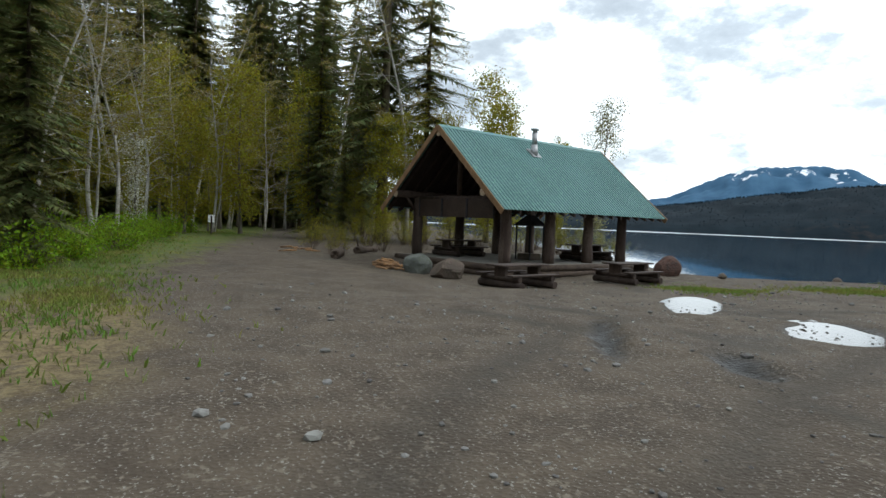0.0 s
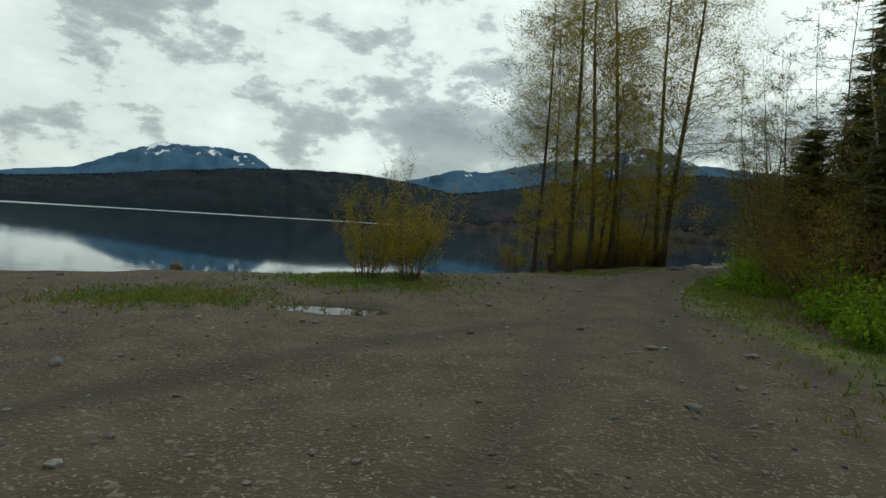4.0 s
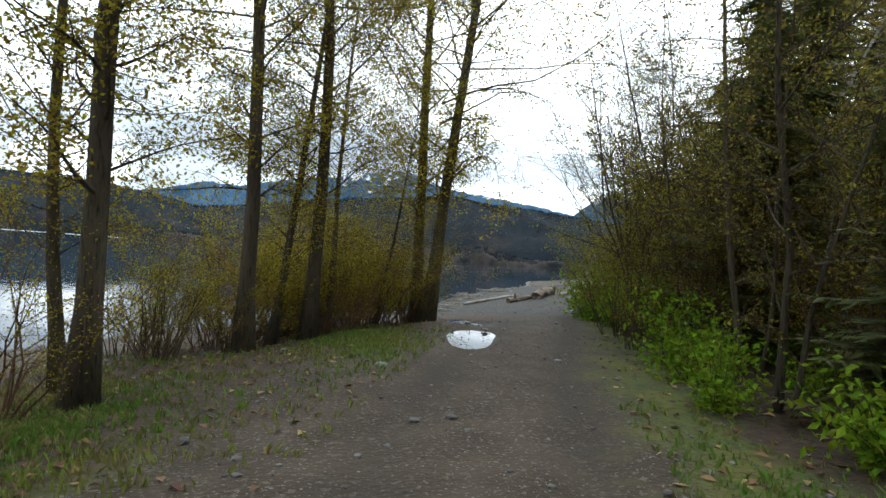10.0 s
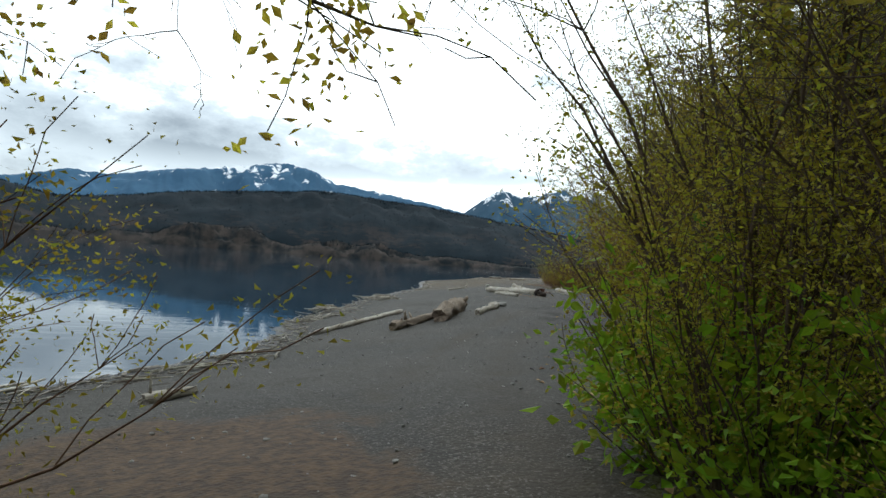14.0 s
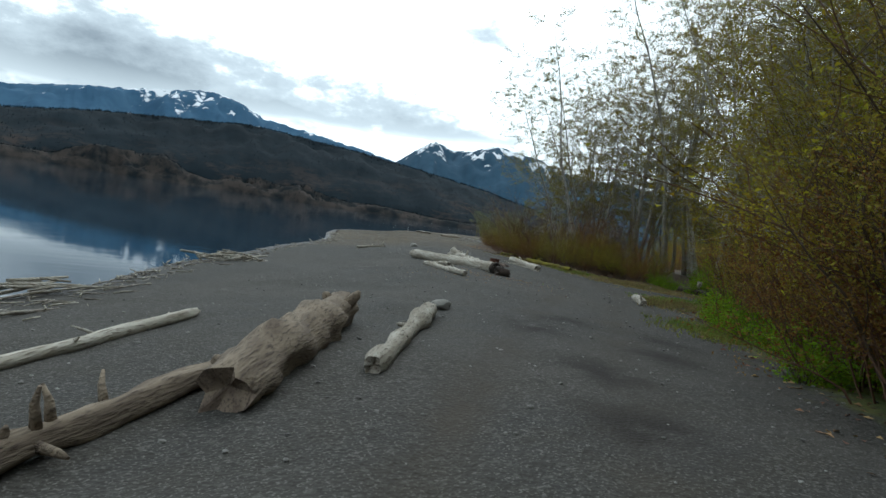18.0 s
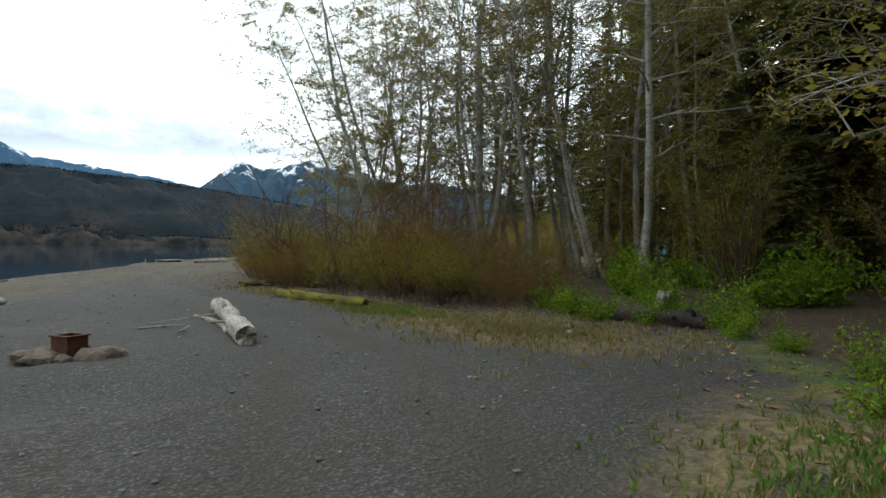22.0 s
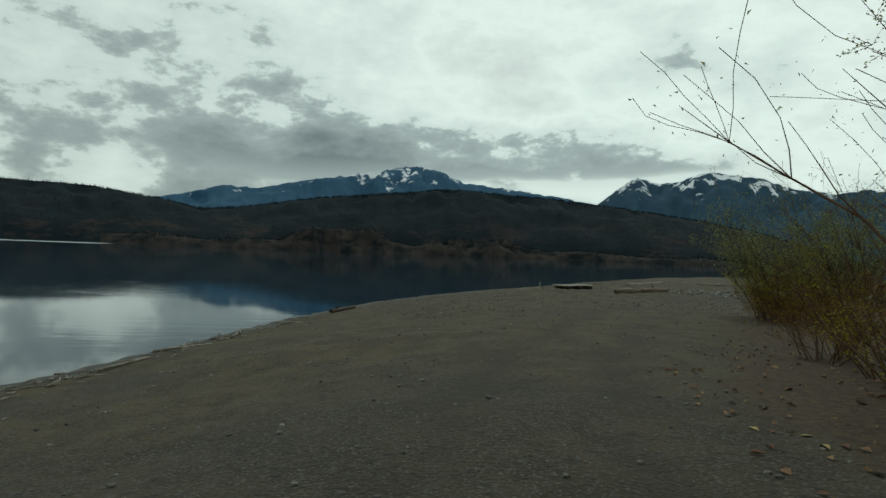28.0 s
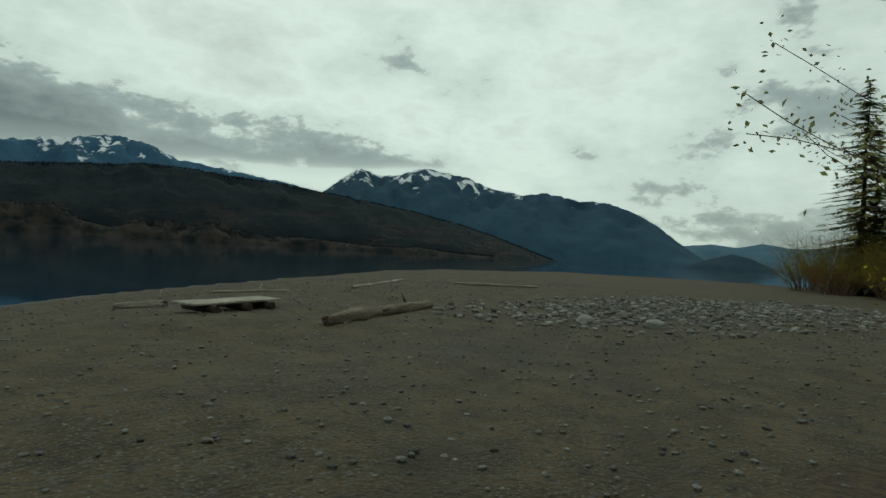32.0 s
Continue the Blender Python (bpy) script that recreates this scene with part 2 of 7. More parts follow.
M = dict(
    leaf_gold=mat("golden_willow_bud", (0.34, 0.30, 0.022), (0.42, 0.34, 0.03), 0.8, 0.6, 0, 5, c=(0.3, 0.22, 0.03), spec=0.1, island=0.35, translucent=0.45),
    leaf_cotton=mat("golden_cottonwood_leaf", (0.33, 0.31, 0.03), (0.44, 0.35, 0.035), 0.8, 0.6, 0, 5, c=(0.32, 0.2, 0.05), spec=0.1, island=0.4, translucent=0.6),
    leaf_rust=mat("russet_bud_leaf", (0.2, 0.092, 0.03), (0.26, 0.15, 0.04), 0.8, 0.7, 0, 5, c=(0.14, 0.12, 0.03), spec=0.1, island=0.4, translucent=0.4),
    leaf_sallow=mat("grey_green_sallow_leaf", (0.21, 0.24, 0.085), (0.31, 0.31, 0.12), 0.8, 0.6, 0, 5, c=(0.25, 0.2, 0.08), spec=0.1, island=0.35, translucent=0.4),
    blossom=mat("white_blossom", (0.62, 0.6, 0.52), (0.5, 0.5, 0.4), 1.0, 0.7, 0, 5, spec=0.1, island=0.3, translucent=0.4),
    logx=mat("dark_rotten_log", (0.05, 0.034, 0.024), (0.085, 0.06, 0.042), 1.6, 0.85, 0.8, 14, c=(0.028, 0.019, 0.014), stretch=(0.7, 3, 3)),
    post=mat("weathered_brown_log_post", (0.05, 0.032, 0.024), (0.12, 0.09, 0.07), 0.9, 0.8, 0.6, 16, c=(0.034, 0.022, 0.017), stretch=(2.5, 2.5, 0.5), lo=0.42, hi=0.62),
    # wood under the shelter roof: its shade is put into the colour
    roofshade=mat("shade_dark_boarding", (0.022, 0.014, 0.011), (0.034, 0.022, 0.016), 2, 0.8, 0.4, 18, stretch=(1, 6, 1)),
    redstone=mat("reddish_stone", (0.12, 0.082, 0.068), (0.07, 0.053, 0.046), 2.0, 0.85, 0.5, 18, island=0.3),
    bark_grey=mat("grey_bark", (0.11, 0.095, 0.075), (0.18, 0.155, 0.12), 1.5, 0.9, 0.9, 14, c=(0.07, 0.055, 0.04), stretch=(3, 3, 0.6), bumpdist=0.05),
    bark_dark=mat("dark_furrowed_bark", (0.075, 0.058, 0.04), (0.125, 0.105, 0.065), 0.8, 0.95, 1.0, 10, c=(0.035, 0.026, 0.02), stretch=(3, 3, 0.5), bumpdist=0.06),
    bark_pale=mat("pale_alder_bark", (0.42, 0.40, 0.35), (0.25, 0.23, 0.195), 1.2, 0.85, 0.4, 9, c=(0.15, 0.13, 0.10), stretch=(1, 1, 2.0)),
    twig=mat("brown_twig", (0.07, 0.05, 0.034), (0.10, 0.07, 0.045), 2, 0.9, 0.2, 20),
    twig_red=mat("red_brown_twig", (0.13, 0.068, 0.042), (0.165, 0.098, 0.058), 2, 0.85, 0.2, 20),
    leaf_spring=mat("yellow_green_spring_leaf", (0.21, 0.22, 0.02), (0.31, 0.275, 0.026), 0.8, 0.6, 0, 5, c=(0.28, 0.21, 0.04), spec=0.1, island=0.35, translucent=0.45),
    leaf_olive=mat("olive_spring_leaf", (0.19, 0.19, 0.03), (0.27, 0.21, 0.035), 0.8, 0.6, 0, 5, c=(0.24, 0.15, 0.045), spec=0.1, island=0.4, translucent=0.55),
    leaf_bright=mat("bright_green_leaf", (0.15, 0.26, 0.012), (0.24, 0.33, 0.018), 1.0, 0.55, 0, 5, c=(0.09, 0.19, 0.015), spec=0.1, island=0.35, translucent=0.4),
    leaf_bud=mat("pale_bud_leaf", (0.33, 0.33, 0.12), (0.4, 0.36, 0.16), 1.0, 0.6, 0, 5, island=0.3, translucent=0.4),
    needle=mat("dark_green_needles", (0.085, 0.12, 0.042), (0.15, 0.155, 0.052), 0.7, 0.7, 0, 6, c=(0.135, 0.105, 0.042), spec=0.15, island=0.45, translucent=0.3),
    drift=mat("bleached_driftwood", (0.44, 0.41, 0.35), (0.27, 0.24, 0.19), 1.6, 0.9, 1.0, 9, c=(0.12, 0.095, 0.07), stretch=(0.6, 4, 4), bumpdist=0.03, island=0.25),
    driftbrown=mat("brown_weathered_driftwood", (0.25, 0.2, 0.145), (0.14, 0.108, 0.08), 1.6, 0.9, 1.0, 9, c=(0.07, 0.052, 0.04), stretch=(0.6, 4, 4), bumpdist=0.03, island=0.25),
    stone=mat("grey_stone", (0.20, 0.195, 0.18), (0.12, 0.115, 0.105), 2.0, 0.85, 0.5, 18, c=(0.12, 0.11, 0.1), island=0.45),
    cobble=mat("pale_cobble", (0.21, 0.20, 0.18), (0.12, 0.115, 0.105), 2.0, 0.8, 0.4, 18, c=(0.14, 0.13, 0.12), island=0.5),
    boulder=mat("weathered_boulder", (0.135, 0.10, 0.075), (0.085, 0.065, 0.052), 1.5, 0.9, 1.0, 9, c=(0.09, 0.08, 0.05), bumpdist=0.04),
    boulder_grey=mat("grey_green_boulder", (0.13, 0.135, 0.12), (0.085, 0.09, 0.08), 1.5, 0.9, 1.0, 9, c=(0.07, 0.08, 0.05), bumpdist=0.04),
    boulder_red=mat("red_brown_boulder", (0.12, 0.066, 0.05), (0.075, 0.045, 0.036), 1.5, 0.9, 1.0, 9, c=(0.05, 0.04, 0.035), bumpdist=0.04),
    log=mat("dark_stained_log", (0.036, 0.023, 0.017), (0.062, 0.042, 0.031), 1.6, 0.75, 0.6, 14, c=(0.022, 0.014, 0.011), stretch=(3, 3, 0.7)),
    logend=mat("pale_log_end", (0.42, 0.32, 0.22), (0.32, 0.24, 0.16), 5, 0.85, 0.3, 25, c=(0.2, 0.14, 0.09)),
    timber=mat("brown_timber", (0.052, 0.034, 0.025), (0.036, 0.024, 0.018), 2, 0.7, 0.4, 18, stretch=(1, 1, 1)),
    fascia=mat("orange_brown_fascia", (0.26, 0.155, 0.075), (0.19, 0.11, 0.055), 2, 0.6, 0.3, 20, stretch=(4, 4, 1)),
    roof=mat("green_metal_roofing", (0.066, 0.158, 0.148), (0.085, 0.19, 0.18), 0.5, 0.45, 0.05, 8, c=(0.12, 0.26, 0.21), spec=0.5, metal=0.15),
    black=mat("black_iron", (0.02, 0.02, 0.02), (0.035, 0.03, 0.036), 3, 0.6, 0.2, 20),
    zinc=mat("galvanised_flue", (0.42, 0.43, 0.43), (0.3, 0.3, 0.3), 3, 0.4, 0.1, 20, metal=0.8),
    rust=mat("rusty_iron", (0.11, 0.042, 0.025), (0.065, 0.028, 0.019), 5, 0.85, 0.5, 25, c=(0.06, 0.025, 0.015)),
    concrete=mat("worn_concrete", (0.19, 0.175, 0.15), (0.13, 0.12, 0.10), 1.2, 0.9, 0.3, 20),
    charred=mat("charred_wood", (0.03, 0.026, 0.022), (0.07, 0.05, 0.04), 3, 0.85, 0.8, 16),
    moss=mat("yellow_green_moss", (0.24, 0.21, 0.02), (0.10, 0.085, 0.025), 2.2, 0.95, 1.0, 22, c=(0.06, 0.04, 0.025), bumpdist=0.05),
    splinter=mat("orange_split_wood", (0.36, 0.2, 0.09), (0.22, 0.13, 0.07), 4, 0.85, 0.5, 20, island=0.4),
    white=mat("white_enamel_panel", (0.75, 0.75, 0.72), (0.68, 0.68, 0.65), 3, 0.5, 0, 10),
    grassblade=mat("grass_blade", (0.11, 0.19, 0.025), (0.18, 0.2, 0.035), 0.4, 0.7, 0, 4, c=(0.25, 0.2, 0.08), island=0.4, translucent=0.3, lo=0.42, hi=0.58),
    drygrass=mat("dry_grass", (0.32, 0.24, 0.11), (0.22, 0.18, 0.07), 0.4, 0.8, 0, 4, c=(0.16, 0.18, 0.05), island=0.4, translucent=0.25),
    litter=mat("dead_leaf", (0.22, 0.13, 0.07), (0.32, 0.2, 0.1), 0.6, 0.85, 0, 5, island=0.5),
    # the blue of haze over the lake is part of this base colour
    farwood=mat("hazy_distant_conifers", (0.009, 0.015, 0.0195), (0.0118, 0.0188, 0.0232), 0.012, 0.9, 0, 0.05, c=(0.0135, 0.017, 0.0205), spec=0.05, island=0.06),
)


# ---- mesh helpers ----
class Mesh:
    """Collects vertices and faces, and links them as one object."""

    def __init__(self):
        self.v, self.f, self.s = [], [], []

    def add(self, verts, faces, smooth=False):
        n = len(self.v)
        self.v.extend([tuple(p) for p in verts])
        self.f.extend([tuple(n + i for i in q) for q in faces])
        self.s.extend([smooth] * len(faces))

    def tube(self, pts, radii, sides=6, caps=True, smooth=True):
        pts = [Vector(p) for p in pts]
        rings = []
        side = None
        for i, p in enumerate(pts):
            d = (pts[min(i + 1, len(pts) - 1)] - pts[max(i - 1, 0)]).normalized()
            if side is None:
                side = d.orthogonal().normalized()
            side = (side - d * side.dot(d)).normalized()
            up = d.cross(side)
            rings.append([p + (side * math.cos(6.2832 * k / sides) + up * math.sin(6.2832 * k / sides)) * radii[i] for k in range(sides)])
        verts = [q for r in rings for q in r]
        faces = [(i * sides + k, i * sides + (k + 1) % sides, (i + 1) * sides + (k + 1) % sides, (i + 1) * sides + k)
                 for i in range(len(pts) - 1) for k in range(sides)]
        self.add(verts, faces, smooth)
        if caps:
            last = (len(pts) - 1) * sides
            n = len(self.v) - len(verts)
            self.f.append(tuple(n + k for k in reversed(range(sides))))
            self.f.append(tuple(n + last + k for k in range(sides)))
            self.s.extend([False, False])

    def box(self, size, m=None, bevel=0.0):
        bm = bmesh.new()
        bmesh.ops.create_cube(bm, size=1.0)
        bmesh.ops.scale(bm, vec=size, verts=bm.verts)
        if bevel:
            bmesh.ops.bevel(bm, geom=bm.edges[:], offset=bevel, segments=1, affect="EDGES")
        self.bm(bm, m)

    def bm(self, bm, m=None, smooth=False):
        m = m or Matrix()
        bm.verts.index_update()
        self.add([m @ v.co for v in bm.verts], [[v.index for v in f.verts] for f in bm.faces], smooth)
        bm.free()

    def data(self, name, material):
        me = bpy.data.meshes.new(name)
        me.from_pydata(self.v, [], self.f)
        me.polygons.foreach_set("use_smooth", self.s)
        me.materials.append(material)
        me.update()
        return me

    def make(self, name, material, parent=None, label=""):
        ob = new(name, self.data(name, material))
        if parent is not None:
            ob.parent = parent
        return tagged(ob, label)


def thing(name, label, category, m=None, group="", kind=""):
    ob = new(name)
    ob.empty_display_size = 0.2
    ob.matrix_basis = m or Matrix()
    return tagged(ob, label, category, group, kind)


def hashed(i, j, k=0):
    h = np.sin(i * 127.1 + j * 311.7 + k * 74.7) * 43758.5453
    return h - np.floor(h)


def vnoise(x, y, k=0):
    i, j = np.floor(x), np.floor(y)
    u, v = x - i, y - j
    u, v = u * u * (3 - 2 * u), v * v * (3 - 2 * v)
    return ((hashed(i, j, k) * (1 - u) + hashed(i + 1, j, k) * u) * (1 - v)
            + (hashed(i, j + 1, k) * (1 - u) + hashed(i + 1, j + 1, k) * u) * v)


def fbm(x, y, octaves=4, k=0):
    total, amp, norm = 0.0, 1.0, 0.0
    for o in range(octaves):
        total = total + amp * vnoise(x * 2 ** o, y * 2 ** o, k + o)
        norm += amp
        amp *= 0.5
    return total / norm


def smooth01(e0, e1, x):
    t = np.clip((x - e0) / (e1 - e0), 0, 1)
    return t * t * (3 - 2 * t)


# ---- plan: shoreline, driven line, edge of the woods ----
WATER_Z = -1.2
SHORE = [(-3000, 700), (-700, 260), (-200, 75), (-90, 38), (-40, 20), (-28, 14.5), (-22, 12.2), (-17.5, 14.2), (-13, 17), (-9.6, 20), (-7.6, 23),
         (-7, 27), (-5, 30), (-3.4, 33.3), (-1.2, 36.5), (2, 40), (4.2, 42.5), (6.4, 45), (7.6, 48.5), (8.2, 52.3), (9.6, 55), (11.6, 59),
         (14, 65), (16.2, 69), (20, 77.5), (25, 86.5), (27.4, 92.3), (30.8, 103), (34.2, 111.4), (38, 117.5), (42.5, 124), (48, 131),
         (57, 141), (68, 150), (90, 160), (112, 158), (128, 145), (136, 128), (160, 110), (400, 40), (3000, -500)]
TRACK = [(6.5, -23.5), (3.6, -18.2), (2.1, -15.1), (0.6, -12.4), (-0.3, -9.5), (-1.0, -6.6), (-1.1, -5.0), (-0.4, -1.5), (-0.2, 2.6), (0.1, 7.8), (1.0, 12.7), (2.6, 18.8),
         (3.8, 22.4), (5.2, 25.8), (6.7, 29.2), (8.8, 36.3), (12.3, 42.5), (17.3, 48.3), (22.6, 54), (27.4, 58.7), (30.6, 63.7), (31.9, 69.4),
         (32.8, 75), (34, 81.2), (36.5, 88), (40.7, 94.7), (47, 101), (58, 108)]
BANK = [(9, -28), (7, -14), (4.5, -4), (2.6, 3), (2.3, 7), (2.9, 12), (4.2, 17), (5.4, 21.5), (7.2, 25.5), (9.3, 31), (12, 36.5), (17, 41.5), (22.5, 47.5),
        (26.5, 52), (31, 56.5), (36.8, 61.5), (36.8, 66), (36.2, 70), (36.9, 78), (38.8, 85.5), (42, 89.8), (45.5, 96), (52, 93), (70, 96), (96, 112), (118, 118)]


def signed_side(px, py, line):
    """Distance of each point from an open line, positive to the right of its run."""
    best = np.full(np.shape(px), 1e18)
    side = np.zeros(np.shape(px))
    for (x0, y0), (x1, y1) in zip(line, line[1:]):
        dx, dy = x1 - x0, y1 - y0
        t = np.clip(((px - x0) * dx + (py - y0) * dy) / (dx * dx + dy * dy), 0, 1)
        qx, qy = px - x0 - t * dx, py - y0 - t * dy
        d2 = qx * qx + qy * qy
        cr = qx * dy - qy * dx
        near = d2 < best - 1e-9
        best = np.where(near, d2, best)
        side = np.where(near, np.sign(cr), side)
    return np.sqrt(best) * side


def ground_z(px, py):
    px, py = np.asarray(px, float), np.asarray(py, float)
    d = signed_side(px, py, SHORE)
    tr = np.abs(signed_side(px, py, TRACK))
    wood = signed_side(px, py, BANK)
    beach = -1.2 + 1.2 * smooth01(-1.0, 11.0, d + 1.2 * (fbm(px * 0.15, py * 0.15, 3, 5) - 0.5))
    z = np.where(d > 0, beach, np.maximum(-1.2 + 0.16 * d - 0.05, -6))
    shelter = np.exp(-(((px + 17) / 10) ** 2 + ((py + 3) / 11) ** 2))
    z = z - 0.55 * shelter * (d > 0)
    rough = (fbm(px * 0.35, py * 0.35, 4, 1) - 0.5) * 0.28 + (fbm(px * 1.7, py * 1.7, 3, 9) - 0.5) * 0.09
    z = z + rough * smooth01(0.0, 6.0, d) * (0.3 + 0.7 * smooth01(1.0, 3.5, tr))
    rut = np.exp(-((tr - 0.8) / 0.22) ** 2) * 0.05
    z = z - rut * (d > 2)
    z = z + smooth01(0.0, 9.0, wood) * 0.55 * (d > 3)
    hill = np.maximum(0, -px - 80 + 0.25 * py) * 0.42 * smooth01(20, 60, d) + np.maximum(0, px * 0.45 - py - 85) * 0.25
    far = smooth01(250, 500, np.hypot(px, py))
    z = z + np.minimum(hill, 26) * (1 - far)
    return np.where((d > 0) & (far > 0), np.maximum(z, -0.4), z)


def gz(x, y):
    return float(ground_z(np.array([x]), np.array([y]))[0])


def axis(a, b, step, reach, fine=()):
    """Grid lines: even between a and b, twice as close inside the fine stretch, ever wider beyond."""
    mid = list(np.arange(a, b + 1e-6, step))
    mid = sorted(mid + [p + step / 2 for p in mid if fine and fine[0] <= p <= fine[1]])
    out, s, p = [], step, b
    while p < reach:
        s *= 1.22
        p += s
        out.append(p)
    back, s, p = [], step, a
    while p > -reach:
        s *= 1.22
        p -= s
        back.append(p)
    return np.array(back[::-1] + mid + out)


def ground_material():
    m = bpy.data.materials.new("gravel_and_turf")
    m.use_nodes = True
    nt = m.node_tree
    nd, ln = nt.nodes.new, nt.links.new
    bs = nt.nodes["Principled BSDF"]
    geo = nd("ShaderNodeNewGeometry")

    def noise(scale, detail=4):
        n = nd("ShaderNodeTexNoise")
        n.inputs["Scale"].default_value, n.inputs["Detail"].default_value = scale, detail
        ln(geo.outputs["Position"], n.inputs["Vector"])
        return n.outputs[0]

    def ramp(sock, lo, hi):
        r = nd("ShaderNodeMapRange")
        r.inputs[1].default_value, r.inputs[2].default_value = lo, hi
        ln(sock, r.inputs[0])
        return r.outputs[0]

    def mix(fac, a, b):
        x = nd("ShaderNodeMix")
        x.data_type = "RGBA"
        ln(fac, x.inputs[0])
        for s, v in ((x.inputs[6], a), (x.inputs[7], b)):
            if isinstance(v, tuple):
                s.default_value = (*v, 1)
            else:
                ln(v, s)
        return x.outputs[2]

    def attr(name):
        a = nd("ShaderNodeAttribute")
        a.attribute_name = name
        return a.outputs["Fac"]

    def mul(a, b):
        x = nd("ShaderNodeMath")
        x.operation = "MULTIPLY"
        ln(a, x.inputs[0])
        ln(b, x.inputs[1])
        return x.outputs[0]

    n_big, n_mid, n_small, n_peb = noise(0.22), noise(1.4), noise(9, 5), noise(34, 3)
    vor = nd("ShaderNodeTexVoronoi")
    vor.inputs["Scale"].default_value = 22
    ln(geo.outputs["Position"], vor.inputs["Vector"])
    gravel = mix(ramp(n_big, 0.4, 0.62), (0.042, 0.040, 0.037), (0.058, 0.053, 0.046))
    gravel = mix(ramp(n_mid, 0.45, 0.65), gravel, (0.046, 0.042, 0.035))
    olive = mix(ramp(n_mid, 0.4, 0.6), (0.100, 0.074, 0.040), (0.060, 0.044, 0.025))
    gravel = mix(mul(attr("spit"), ramp(n_big, 0.1, 0.5)), gravel, olive)
    gravel = mix(ramp(noise(13, 3), 0.58, 0.66), gravel, (0.080, 0.077, 0.068))
    gravel = mix(ramp(n_peb, 0.57, 0.64), gravel, (0.125, 0.12, 0.108))
    gravel = mix(ramp(n_small, 0.55, 0.70), gravel, (0.038, 0.035, 0.030))
    mud = mix(ramp(n_mid, 0.4, 0.65), (0.066, 0.050, 0.035), (0.098, 0.076, 0.053))
    mud = mix(ramp(noise(13, 3), 0.6, 0.66), mud, (0.15, 0.125, 0.092))
    mud = mix(ramp(n_peb, 0.61, 0.68), mud, (0.24, 0.225, 0.19))
    col = mix(mul(attr("mud"), ramp(n_big, 0.2, 0.4)), gravel, mud)
    grass = mix(ramp(n_mid, 0.42, 0.62), (0.08, 0.125, 0.018), (0.125, 0.125, 0.03))
    grass = mix(ramp(n_small, 0.5, 0.68), grass, (0.065, 0.05, 0.026))
    edge = nd("ShaderNodeMath")
    edge.operation = "ADD"
    ln(attr("grass"), edge.inputs[0])
    ln(n_mid, edge.inputs[1])
    col = mix(ramp(edge.outputs[0], 0.95, 1.3), col, grass)
    dry = mix(ramp(n_small, 0.4, 0.62), (0.20, 0.155, 0.075), (0.11, 0.08, 0.04))
    col = mix(mul(attr("straw"), ramp(n_mid, 0.25, 0.5)), col, dry)
    damp = mix(ramp(n_mid, 0.3, 0.7), (0.040, 0.034, 0.026), (0.055, 0.046, 0.035))
    col = mix(mul(attr("rut"), ramp(n_mid, 0.2, 0.6)), col, damp)
    litter = mix(ramp(n_small, 0.4, 0.65), (0.058, 0.042, 0.032), (0.105, 0.072, 0.044))
    edge2 = nd("ShaderNodeMath")
    edge2.operation = "ADD"
    ln(attr("litter"), edge2.inputs[0])
    ln(n_mid, edge2.inputs[1])
    col = mix(ramp(edge2.outputs[0], 0.92, 1.15), col, litter)
    # near-black blotches, broken up by noise; base colour only
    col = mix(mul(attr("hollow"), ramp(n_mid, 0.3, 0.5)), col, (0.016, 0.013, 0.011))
    col = mix(attr("wet"), col, (0.028, 0.025, 0.021))
    ln(col, bs.inputs["Base Color"])
    ro = nd("ShaderNodeMapRange")
    ro.inputs[3].default_value, ro.inputs[4].default_value = 0.92, 0.45
    ln(attr("wet"), ro.inputs[0])
    ln(ro.outputs[0], bs.inputs["Roughness"])
    bs.inputs["Specular IOR Level"].default_value = 0.25
    hsum = nd("ShaderNodeMath")
    hsum.operation = "ADD"
    ln(n_small, hsum.inputs[0])
    ln(vor.outputs["Distance"], hsum.inputs[1])
    bp = nd("ShaderNodeBump")
    bp.inputs["Strength"].default_value, bp.inputs["Distance"].default_value = 0.6, 0.03
    ln(hsum.outputs[0], bp.inputs["Height"])
    ln(bp.outputs[0], bs.inputs["Normal"])
    return m


PUDDLES = [(-3.0, -7.1, 1.35, 0.75, 120), (-6.9, -6.4, 1.9, 0.55, 130), (-5.05, 3.3, 0.95, 0.5, 15), (4.25, 26.3, 0.42, 1.3, -18), (-3.6, -11.9, 1.4, 0.22, 145), (5.0, 29.3, 0.35, 0.7, 15), (-1.5, -11.4, 0.7, 0.3, 150)]


def puddle_depth(px, py):
    s = np.zeros(np.shape(px))
    for x, y, a, b, turn in PUDDLES:
        c, q = math.cos(radians(turn)), math.sin(radians(turn))
        u, v = (px - x) * c + (py - y) * q, -(px - x) * q + (py - y) * c
        r = np.sqrt((u / a) ** 2 + (v / b) ** 2) + 0.35 * (fbm(px * 1.3, py * 1.3, 3, 3) - 0.5)
        s = np.maximum(s, 1 - smooth01(0.55, 1.35, r))
    return s


